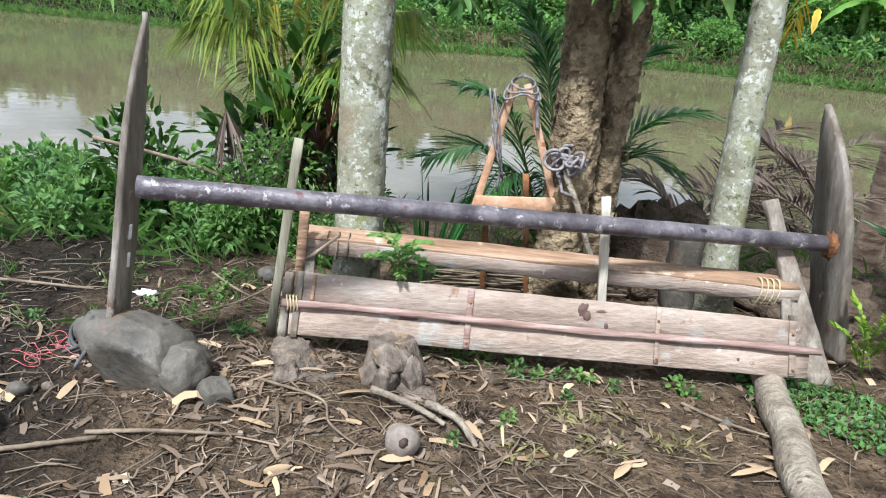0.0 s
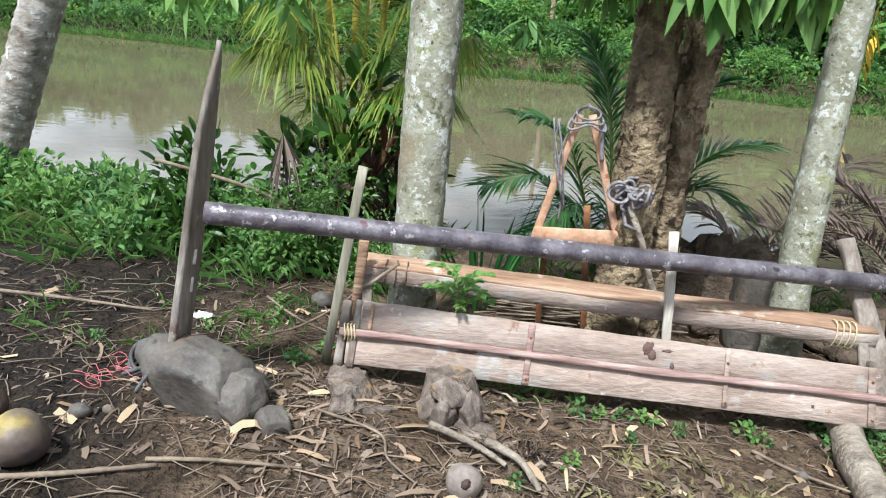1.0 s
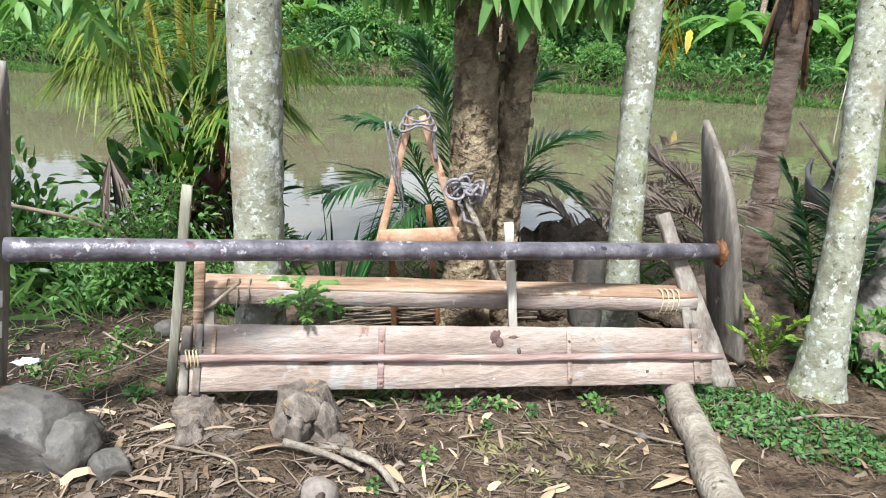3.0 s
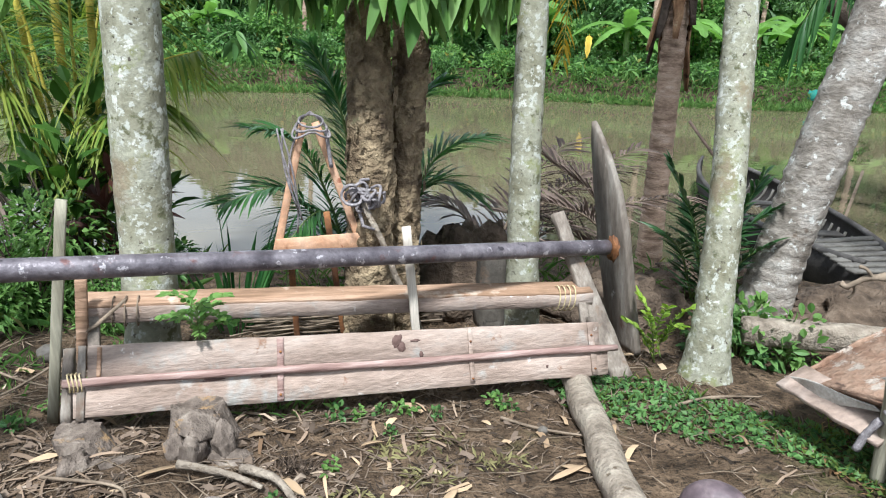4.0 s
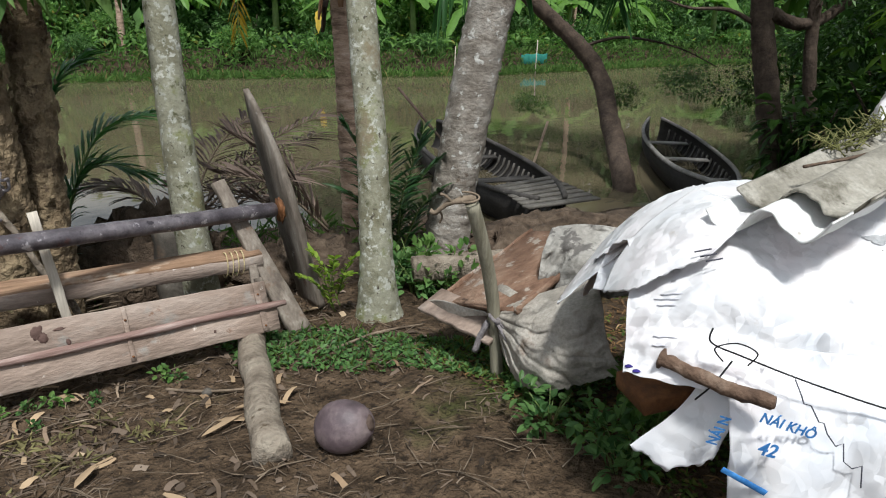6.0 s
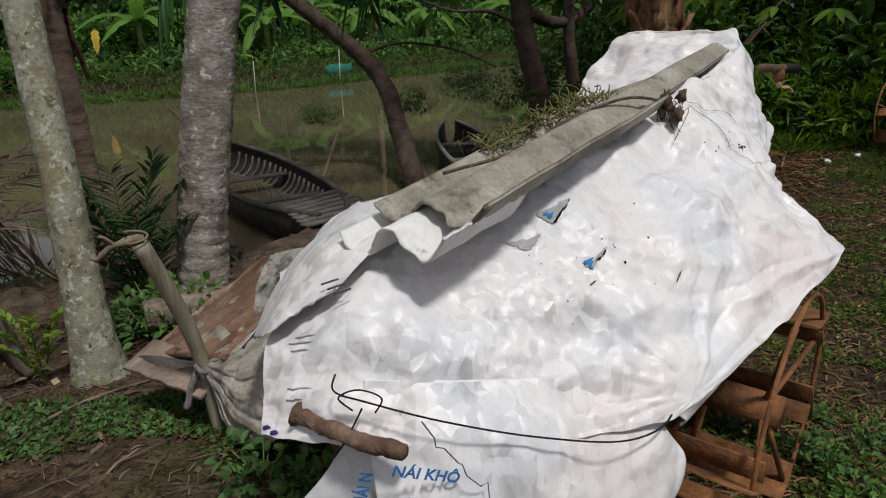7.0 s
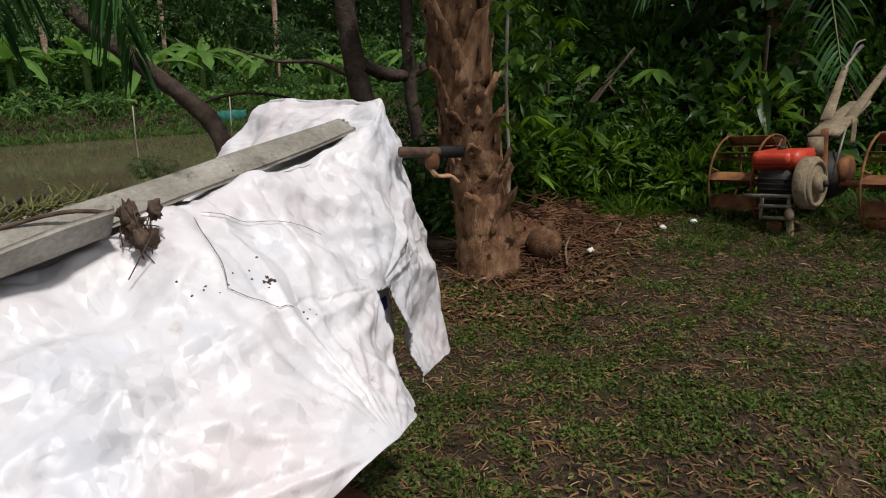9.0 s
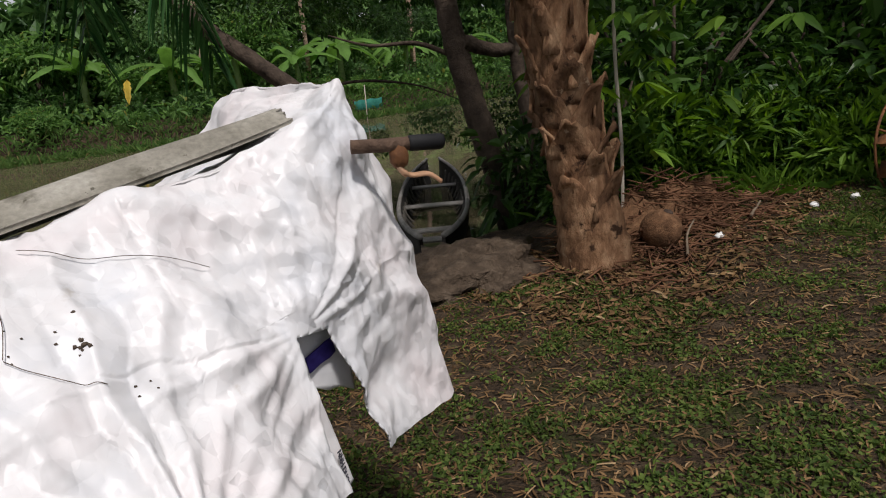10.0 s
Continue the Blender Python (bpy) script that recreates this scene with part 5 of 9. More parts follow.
def wrinkle(p, u, v):
    """Sharp folds in many directions that come and go, broken into small facets."""
    q = p + Vector((noise.noise(p * 2.5), noise.noise(p * 2.5 + Vector((5, 5, 5))), noise.noise(p * 2.5 + Vector((9, 1, 3))))) * 0.045
    w = 0.010 * noise.noise(q * 2.6)
    for d, f, ph, o in FOLDS:
        m = noise.noise(p * 1.9 + o) + 0.25
        if m > 0:
            w += (0.13 if f > 3 else 0.08) / f * min(m, 0.45) * (abs(((q.dot(d) * f + ph) % 1.0) * 2 - 1) - 0.5)
    for k, (f, a) in enumerate(CREASES):
        o = Vector((k * 3.1, 7.7 - k, k * 1.7))
        m = min(1.0, max(0.0, 0.55 + 1.3 * noise.noise(p * 1.6 + o)))
        w += a * m * (0.22 - abs(noise.noise(q * f + o))) * (1 if k % 2 else -1)
    for k, (f, a, stretch) in enumerate(PIECES):
        o = Vector((k * 5.3, 2.2 * k, 9.1 - k))
        m = min(1.0, max(0.15, 0.6 + 1.4 * noise.noise(p * 1.9 + o)))
        dd = noise.voronoi(Vector((q.x * stretch[0], q.y * stretch[1], q.z * stretch[2])) * f + o)[0]
        w += a * m * (min(dd[1] - dd[0], 0.6) - 0.25) * (-1 if k % 2 else 1)
    return w + pulled(p)


NU, NV = 480, 270
cv, cf = [], []
grid = []
for i in range(NU + 1):
    row = [crom(col, i / NU, 0.55) for col in zip(*COVER)]
    grid.append([crom(row, j / NV, 0.45 if i < 0.6 * NU else 0.12) for j in range(NV + 1)])
for i in range(NU + 1):
    for j in range(NV + 1):
        a, b = grid[min(i + 1, NU)][j] - grid[max(i - 1, 0)][j], grid[i][min(j + 1, NV)] - grid[i][max(j - 1, 0)]
        nrm = a.cross(b)
        nrm = nrm.normalized() if nrm.length > 1e-9 else Vector((0, 0, 1))
        p = grid[i][j]
        edge = 0.012 * noise.noise(Vector((i * 0.08, 5, 0))) * max(0, 1 - j / 6)
        if j < 135 and p.z < 0.73 and p.y < 0.17 and 3.35 < p.x < 3.56:
            p = p.copy()
            right, top_z = 3.44 + 0.26 * (0.69 - p.z), 0.70 - 0.2 * (p.x - 3.36)
            if abs(p.x - right) < 0.0027 and p.z < top_z + 0.004:
                p.x = right
            if abs(p.z - top_z) < 0.003 and 3.36 < p.x < right + 0.003:
                p.z = top_z
        calm = 0.5 + 0.5 * float(sm(min(j / 30, (NU - i) / 40)))
        cv.append(p + nrm * wrinkle(p, i / NU, j / NV) * calm + Vector((0, 0, edge)))
for i in range(NU):
    for j in range(NV):
        c = (grid[i][j] + grid[i + 1][j] + grid[i][j + 1] + grid[i + 1][j + 1]) / 4
        slit = 3.362 < c.x < 3.44 + 0.26 * (0.69 - c.z) and j < 135 and c.z < 0.70 - 0.2 * (c.x - 3.36) and c.y < 0.16
        if not slit:
            cf.append((i * (NV + 1) + j, (i + 1) * (NV + 1) + j, (i + 1) * (NV + 1) + j + 1, i * (NV + 1) + j + 1))
cover = thing("plastic_cover", (2.7, 0.4, 0.4), "white woven plastic sheet draped over a walking tractor", "cover")
ob = part("sheet", Mesh().add(cv, cf), TARP, cover, "crumpled white woven plastic")
sol = ob.modifiers.new("thickness", "SOLIDIFY")
sol.thickness, sol.offset = 0.003, 0.0


def cloth(rows, nu, nv, amp=0.6, ragged=0.0, gather=None):
    rows = [[Vector(p) for p in r] for r in rows]
    vs = []
    for i in range(nu + 1):
        row = [crom(col, i / nu) for col in zip(*rows)]
        for j in range(nv + 1):
            p = crom(row, j / nv)
            d = Vector((-0.6, -0.7, 0.3))
            e = ragged * noise.noise(Vector((i * 0.35, rows[0][0].x * 9, 2))) if j == 0 else 0
            g = 0.0
            if gather is not None:
                o = p - Vector(gather)
                r = o.length
                an = math.atan2(o.z, o.y) * 3.2 + 0.35 * noise.noise(o * 6) + 0.3 * noise.noise(o * 14)
                g = 0.02 * min(1.0, r / 0.12) * (abs((an % 1.0) * 2 - 1) - 0.5) + 0.006 * min(1.0, r / 0.1) * (abs(((an * 2.7) % 1.0) * 2 - 1) - 0.5)
            vs.append(p + d * (wrinkle(p + Vector((5, 0, 0)), 0, 0) * amp + g) + Vector((0, 0, e)))
    return Mesh().add(vs, [(i * (nv + 1) + j, (i + 1) * (nv + 1) + j, (i + 1) * (nv + 1) + j + 1, i * (nv + 1) + j + 1) for i in range(nu) for j in range(nv)])


def thin(ob, t=0.003):
    sol = ob.modifiers.new("thickness", "SOLIDIFY")
    sol.thickness, sol.offset = t, 0.0
    return ob


skirt_rows = [[(1.80, 0.27, 0.08), (1.775, 0.275, 0.25), (1.79, 0.32, 0.44), (1.83, 0.36, 0.53)],
              [(1.86, 0.14, 0.03), (1.83, 0.13, 0.2), (1.87, 0.18, 0.40), (1.93, 0.24, 0.52)],
              [(2.05, -0.02, 0.02), (2.0, -0.02, 0.2), (2.03, 0.03, 0.37), (2.1, 0.10, 0.50)],
              [(2.22, -0.10, 0.10), (2.20, -0.12, 0.24), (2.21, -0.06, 0.35), (2.26, 0.0, 0.47)],
              [(2.33, -0.10, 0.22), (2.32, -0.11, 0.28), (2.29, -0.06, 0.36), (2.33, 0.0, 0.47)]]
thin(part("skirt", cloth(skirt_rows, 70, 50, 0.8, 0.015), TARP, cover, "hanging lower edge gathered by a cord"))
sack_rows = [[(1.715, 0.50, 0.205), (1.775, 0.42, 0.33), (1.82, 0.37, 0.47)], [(1.745, 0.40, 0.185), (1.79, 0.35, 0.33), (1.83, 0.32, 0.48)], [(1.79, 0.32, 0.24), (1.805, 0.30, 0.36), (1.845, 0.27, 0.49)]]
thin(part("hanging_corner", cloth(sack_rows, 30, 30, 0.7, 0.02), TARP, cover, "loose corner hanging by the pole"))
sl_rows = [[(1.98, 1.02, 0.32), (2.02, 0.90, 0.46), (2.05, 0.78, 0.60), (2.15, 0.66, 0.70)], [(2.10, 1.10, 0.30), (2.16, 1.02, 0.46), (2.20, 0.90, 0.62), (2.28, 0.75, 0.72)], [(2.22, 1.16, 0.30), (2.28, 1.10, 0.45), (2.33, 0.98, 0.6), (2.38, 0.82, 0.70)]]
thin(part("loose_fold", cloth(sl_rows, 30, 34, 0.9, 0.02), TARP, cover))
inner = [[(3.33, 0.09, 0.52), (3.33, 0.10, 0.62), (3.33, 0.13, 0.76)], [(3.42, 0.10, 0.55), (3.42, 0.11, 0.64), (3.42, 0.14, 0.76)], [(3.52, 0.12, 0.50), (3.52, 0.13, 0.62), (3.52, 0.16, 0.76)]]
thin(part("inner_sack", cloth(inner, 16, 16, 0.5, 0.01), TARP, cover, "printed sack under the cover"))
tail = [[(3.385, 0.02, 0.36), (3.375, 0.025, 0.43), (3.36, 0.04, 0.56)], [(3.425, 0.03, 0.37), (3.41, 0.03, 0.44), (3.39, 0.045, 0.56)]]
thin(part("torn_strip", cloth(tail, 6, 12, 0.3, 0.01), TARP, cover, "torn strip with small black print"))


lobe = [[(1.984, 0.88, 0.419), (1.999, 0.79, 0.44), (1.985, 0.70, 0.50), (1.98, 0.64, 0.56)], [(2.06, 0.90, 0.52), (2.05, 0.82, 0.55), (2.03, 0.72, 0.59), (2.02, 0.60, 0.64)], [(2.151, 0.84, 0.646), (2.12, 0.78, 0.66), (2.10, 0.70, 0.68), (2.06, 0.56, 0.70)], [(2.21, 0.74, 0.74), (2.19, 0.70, 0.745), (2.15, 0.62, 0.75), (2.10, 0.52, 0.745)]]
thin(part("sack", cloth(lobe, 44, 44, 0.8, 0.01), TARP, cover, "white printed sack folded over the tractor's nose"))
for k in range(3):
    part("print_bar", Mesh().plank((2.005 + 0.004 * k, 0.62 - 0.02 * k, 0.655 + 0.012 * k), (2.035 + 0.004 * k, 0.57 - 0.02 * k, 0.675 + 0.012 * k), (0, 0, 1), 0.008, 0.004, 4, 0.001), PRINT_AND_SHADOW, cover)


upper = [[(1.839, 0.725, 0.507), (1.904, 0.735, 0.584), (2.004, 0.733, 0.664), (2.169, 0.704, 0.745)], [(1.78, 0.584, 0.58), (1.857, 0.601, 0.641), (1.938, 0.579, 0.714), (2.103, 0.594, 0.759)], [(1.827, 0.527, 0.634), (1.886, 0.523, 0.69), (1.976, 0.525, 0.733), (2.093, 0.534, 0.751)], [(1.867, 0.463, 0.677), (1.928, 0.452, 0.719), (1.997, 0.452, 0.745), (2.074, 0.453, 0.751)]]
thin(part("upper_sack", cloth(upper, 50, 46, 0.7, 0.012), TARP, cover, "white printed sack with a frayed hem over the nose"))
for (a, b, w) in (((1.893, 0.522, 0.672), (1.915, 0.494, 0.684), 0.0035), ((1.896, 0.508, 0.664), (1.918, 0.480, 0.676), 0.0035), ((1.899, 0.494, 0.656), (1.921, 0.466, 0.668), 0.0035)):
    part("print_bar", Mesh().plank(Vector(a) + Vector((-0.045, -0.04, 0.02)), Vector(b) + Vector((-0.045, -0.04, 0.02)), (0, 0, 1), w, 0.002, 4, 0.001), PRINT_AND_SHADOW, cover)


fold = [[(2.27, -0.10, 0.40), (2.30, -0.115, 0.37), (2.315, -0.10, 0.35)], [(2.34, -0.13, 0.41), (2.35, -0.12, 0.37), (2.35, -0.095, 0.325)], [(2.43, -0.155, 0.44), (2.41, -0.145, 0.41), (2.395, -0.125, 0.38)]]
thin(part("corner_fold", cloth(fold, 16, 14, 0.3, 0.0), TARP, cover, "turned-back corner of the cover"))


def lettering(txt, size, at, right, up, mat, parent, name="lettering", squeeze=1.0):
    cu = bpy.data.curves.new(name, "FONT")
    cu.body, cu.size, cu.extrude, cu.offset = txt, size, 0.0006, size * 0.02
    cu.materials.append(mat)
    ob = new(name, cu)
    r, u = Vector(right).normalized(), Vector(up)
    u = (u - r * u.dot(r)).normalized()
    m = Matrix((r * squeeze, u, r.cross(u))).transposed().to_4x4()
    ob.matrix_basis = Matrix.Translation(Vector(at)) @ m
    ob.parent = parent
    ob.matrix_parent_inverse = (parent.matrix_basis).inverted()
    return ob


def facing(x, y, z, off):
    return (x - 0.6 * off, y - 0.75 * off, z)


face_u = Vector((0, 0, 1))
lettering("NÁI KHÔ", 0.032, (1.748, 0.218, 0.42), (0.80, -0.55, -0.36), face_u, INK, cover)
lettering("42", 0.044, (1.748, 0.21, 0.345), (0.80, -0.55, -0.3), face_u, INK, cover)
lettering("NÁI N", 0.036, (1.755, 0.302, 0.305), (0.16, -0.2, 0.9), (-0.6, 0.5, 0.3), INK, cover, squeeze=0.8)
bar = Mesh().plank((1.738, 0.27, 0.27), (1.85, 0.12, 0.19), face_u, 0.014, 0.002, 6, 0.001)
part("blue_stripe", bar, INK, cover)
lettering("NNH DUONG", 0.016, (3.388, 0.012, 0.46), (0.12, 0.03, -0.9), (0.9, 0.3, 0.1), PRINT_AND_SHADOW, cover)
part("print_bar", Mesh().plank((3.40, 0.088, 0.612), (3.47, 0.10, 0.625), (0, 0, 1), 0.034, 0.004, 4, 0.003), PURPLEINK, cover)
# a scribbled pen line and small dark specks
scr = Mesh().tube([facing(1.825 + 0.012 * math.sin(k * 1.9) + 0.009 * k, 0.215 - 0.011 * k, 0.50 - 0.017 * k + 0.015 * math.cos(k * 2.3), 0.035) for k in range(13)], 0.0015, 4)
part("pen_scribble", scr, PRINT_AND_SHADOW, cover)
rng = np.random.default_rng(8)


def cover_at(u, v, lift=0.006):
    i, j = int(u * NU), int(v * NV)
    a, b = grid[min(i + 1, NU)][j] - grid[max(i - 1, 0)][j], grid[i][min(j + 1, NV)] - grid[i][max(j - 1, 0)]
    nrm = a.cross(b).normalized()
    if nrm.z < 0:
        nrm = -nrm
    return Vector(cv[i * (NV + 1) + j]) + nrm * lift


def near_uv(x, y, z):
    """The place on the cover nearest to a point, as u, v."""
    q = Vector((x, y, z))
    d, i, j = min(((grid[i][j] - q).length, i, j) for i in range(0, NU + 1, 2) for j in range(0, 150, 2))
    return i / NU, j / NV


speck_rng = np.random.default_rng(18)
for (x, y, z, sp, n_sp, r) in ((2.385, 0.08, 0.654, 0.0, 1, 0.009), (2.395, 0.10, 0.68, 0.03, 3, 0.004), (3.03, 0.05, 0.80, 0.016, 7, 0.007), (2.98, 0.07, 0.80, 0.03, 7, 0.004), (2.93, 0.09, 0.81, 0.03, 6, 0.004), (3.09, 0.01, 0.73, 0.03, 4, 0.004), (2.55, 0.1, 0.76, 0.05, 3, 0.003), (2.30, 0.16, 0.66, 0.06, 6, 0.003), (2.25, 0.1, 0.6, 0.08, 5, 0.003)):
    u, v = near_uv(x, y, z)
    for k in range(n_sp):
        p = cover_at(min(max(u + speck_rng.normal(0, sp) * 0.4, 0), 1), min(max(v + speck_rng.normal(0, sp) * 0.4, 0), 1), 0.001)
        a = speck_rng.uniform(0.5, 1.3)
        part("dirt_speck", Mesh().blob(tuple(p), (r * 0.6 * a, r * 0.6, r * 0.5 * a), 0.7, 3.0, 8, 5, x * 9 + k), DARKBARK, cover)


def patch(corners, lift, n=10):
    """A flat three-cornered piece lying on the cover."""
    uv = [near_uv(*c) for c in corners]
    vs, ix = [], {}
    for i in range(n + 1):
        for j in range(n + 1 - i):
            a, b = i / n, j / n
            c = 1 - a - b
            ix[i, j] = len(vs)
            vs.append(cover_at(*[min(max(uv[0][q] * c + uv[1][q] * a + uv[2][q] * b, 0), 1) for q in (0, 1)], lift))
    fs = [(ix[i, j], ix[i + 1, j], ix[i, j + 1]) for i in range(n) for j in range(n - i)]
    fs += [(ix[i + 1, j], ix[i + 1, j + 1], ix[i, j + 1]) for i in range(n - 1) for j in range(n - 1 - i)]
    return Mesh().add(vs, fs)


SACK = surface("grey_sack_lining", [(0.3, (0.30, 0.31, 0.32)), (0.7, (0.48, 0.48, 0.48))], 14.0, (0.7, 0.9), 0.3)
# the thin black slivers paint the shadow along two tears' lower edges
for corners, mt, lf in ((((2.404, 0.231, 0.788), (2.308, 0.268, 0.751), (2.325, 0.235, 0.735)), SACK, 0.005), (((2.345, 0.246, 0.760), (2.315, 0.262, 0.752), (2.328, 0.24, 0.740)), INK, 0.007), (((2.404, 0.231, 0.788), (2.33, 0.232, 0.737), (2.322, 0.237, 0.735)), PRINT_AND_SHADOW, 0.006),
                        (((2.382, 0.128, 0.684), (2.305, 0.150, 0.646), (2.318, 0.138, 0.640)), SACK, 0.005), (((2.335, 0.14, 0.66), (2.310, 0.150, 0.648), (2.318, 0.138, 0.640)), INK, 0.007), (((2.382, 0.128, 0.684), (2.34, 0.131, 0.655), (2.335, 0.134, 0.655)), PRINT_AND_SHADOW, 0.006),
                        (((2.28, 0.24, 0.715), (2.22, 0.285, 0.71), (2.245, 0.25, 0.69)), SACK, 0.005)):
    part("tear", patch(corners, lf), mt, cover, "tear showing a grey printed lining" if mt is SACK else "")
for (x, y, z, l, w, a, mt) in ((2.46, -0.03, 0.645, 0.045, 0.004, 0.8, PRINT_AND_SHADOW), (2.30, 0.12, 0.62, 0.03, 0.004, 0.6, PRINT_AND_SHADOW), (1.765, 0.47, 0.50, 0.08, 0.004, 0.1, GREYINK),
                               (1.815, 0.50, 0.592, 0.09, 0.004, 0.1, GREYINK), (1.805, 0.50, 0.578, 0.10, 0.004, 0.1, GREYINK), (1.80, 0.49, 0.562, 0.07, 0.004, 0.1, GREYINK),
                               (1.76, 0.47, 0.48, 0.06, 0.004, 0.1, GREYINK), (1.705, 0.52, 0.425, 0.05, 0.009, 0.1, PURPLEINK), (1.715, 0.50, 0.41, 0.04, 0.009, 0.1, PURPLEINK)):
    u, v = near_uv(x, y, z)
    n_s = 5
    du, dv = l * 0.33 * math.cos(a) / n_s, l * 0.55 * math.sin(a) / n_s
    line = [cover_at(min(max(u + du * (k - 2), 0), 1), min(max(v + dv * (k - 2), 0), 1), 0.004) for k in range(n_s)]
    part("print_bar", Mesh().tube(line, [w * 0.3, w * 0.5, w * 0.5, w * 0.42, w * 0.1], 6, True, 0.0, 0.12 if w > 0.006 else 1.0), mt, cover)
POLEWOOD = surface("red_brown_pole", [(0.3, (0.055, 0.034, 0.024)), (0.55, (0.14, 0.09, 0.062)), (0.75, (0.27, 0.2, 0.15))], 12.0, (0.75, 0.95), 0.8, fine=50.0)
# tie cord
cd = Mesh()
CP = [(1.77, 0.37, 0.545), (1.755, 0.36, 0.52), (1.785, 0.305, 0.505), (1.86, 0.19, 0.475), (1.98, 0.06, 0.435), (2.12, -0.055, 0.405), (2.27, -0.085, 0.40), (2.36, -0.02, 0.42)]
cd.tube([p + Vector((-0.012, -0.014, 0.03 * max(0.0, 1 - (i / 40) ** 2))) for i, p in enumerate(spline(CP, 50))], 0.0021, 6)
cd.tube(spline([(1.765, 0.325, 0.505), (1.742, 0.335, 0.54), (1.755, 0.295, 0.565), (1.78, 0.262, 0.548), (1.775, 0.275, 0.515)], 30), 0.0018, 6)
cd.tube(spline([(1.775, 0.31, 0.51), (1.75, 0.33, 0.45), (1.74, 0.36, 0.40)], 12), 0.002, 6)
solo("tie_cord", cd, BLACK, "thin black cord tied round the plastic cover", "cord")
solo("wooden_pole", Mesh().tube(spline([(1.735, 0.455, 0.462), (1.745, 0.38, 0.458), (1.755, 0.29, 0.455), (1.775, 0.205, 0.462)], 20), [0.026, *[0.0165] * 19, 0.014], 10, True, 0.35), POLEWOOD, "brown stick poking out under the cover", "pole")

# corrugated sheet lying on the cover
def corrugated(a, b, across, width, pitch, amp, thick, mat, name, label, n=60, m=48, rag=0.02, near_end=2.0):
    a, b, across = Vector(a), Vector(b), Vector(across)
    d = (b - a).normalized()
    across = (across - d * across.dot(d)).normalized()
    up = d.cross(across)
    if up.z < 0:
        up = -up
    vs, fs = [], []
    for lay in (0, 1):
        for i in range(n + 1):
            for j in range(m + 1):
                s = (j / m - 0.5) * width
                t = i / n
                rg = (rag * noise.noise(Vector((j * 0.25, lay * 0.02, 3))) if i in (0, n) else 0) + (0.015 * noise.noise(Vector((i * 0.3, 7, 0))) if j in (0, m) else 0) * 0
                taper = 1.0 - 0.45 * max(0, (t - 0.5) / 0.5) ** 1.2 if s > 0 else (1.0 + 0.09 * noise.noise(Vector((t * 14, 1, 1))) if t < near_end else 0.45 - 0.3 * (t - near_end))
                p = a + (b - a) * t + d * rg + across * (s * taper) + up * (amp * math.cos(2 * math.pi * s * taper / pitch) - lay * thick + 0.006 * noise.noise(Vector((t * 4, s * 6, 1))))
                vs.append(p)
    w, k = m + 1, (n + 1) * (m + 1)
    for i in range(n):
        for j in range(m):
            q = (i * w + j, (i + 1) * w + j, (i + 1) * w + j + 1, i * w + j + 1)
            fs += [q, tuple(k + x for x in q[::-1])]
    for i in range(n):
        for j in (0, m):
            fs.append((i * w + j, (i + 1) * w + j, k + (i + 1) * w + j, k + i * w + j))
    for j in range(m):
        for i in (0, n):
            fs.append((i * w + j, i * w + j + 1, k + i * w + j + 1, k + i * w + j))
    return solo(name, Mesh().add(vs, fs), mat, label, "roof sheet")


OFFCUT = surface("white_corrugated_plastic", [(0.3, (0.6, 0.6, 0.58)), (0.7, (0.76, 0.76, 0.74))], 6.0, (0.5, 0.7), 0.1, fine=50.0, spots=[(9.0, 0.64, 0.7, (0.4, 0.37, 0.32))])
corrugated((2.035, 0.36, 0.815), (3.55, 0.30, 1.045), (0.03, 1, -0.16), 0.31, 0.177, 0.027, 0.008, CEMENT, "roof_sheet", "weathered grey corrugated fibre-cement sheet on the cover", 120, 60, 0.02, 0.54)
corrugated((1.945, 0.385, 0.772), (2.22, 0.38, 0.80), (0.03, 1, -0.16), 0.30, 0.177, 0.032, 0.006, OFFCUT, "plastic_offcut", "white corrugated plastic offcut under the grey sheet", 20, 50, 0.012)

# dried weeds and a root on the sheet
dw = Mesh()
for k in range(240):
    c = Vector((rng.uniform(2.40, 2.95), 0, 0))
    c.y = 0.485 - 0.12 * (c.x - 2.5) + rng.normal(0, 0.03)
    c.z = 0.865 + 0.17 * (c.x - 2.45) + rng.uniform(0, 0.022)
    a = rng.uniform(-1.6, 1.6)
    l = rng.uniform(0.02, 0.06)
    dw.tube([c, c + Vector((l * 0.5 * math.cos(a), l * 0.5 * math.sin(a), rng.uniform(0, 0.02))), c + Vector((l * math.cos(a + 0.3), l * math.sin(a + 0.3), rng.uniform(-0.02, 0.03)))], 0.002, 4)
DRIEDWEED = surface("dried_weed", [(0.3, (0.06, 0.065, 0.02)), (0.55, (0.14, 0.14, 0.05)), (0.75, (0.26, 0.23, 0.1))], 30.0, (0.8, 0.95), 0.3)
tagged(solo("dried_weeds", dw, DRIEDWEED, "heap of drying green-brown weeds on the sheet", "weeds"), kind="stuff")
ROOTBROWN = surface("root_brown", [(0.3, (0.05, 0.034, 0.024)), (0.7, (0.15, 0.105, 0.075))], 30.0, (0.8, 0.95), 0.5)
vn = Mesh()
vn.tube(spline([(2.18, 0.43, 0.86), (2.4, 0.36, 0.885), (2.62, 0.36, 0.925), (2.8, 0.28, 0.965), (2.89, 0.19, 0.945)], 40), [0.0045] * 41, 6, True, 0.3)
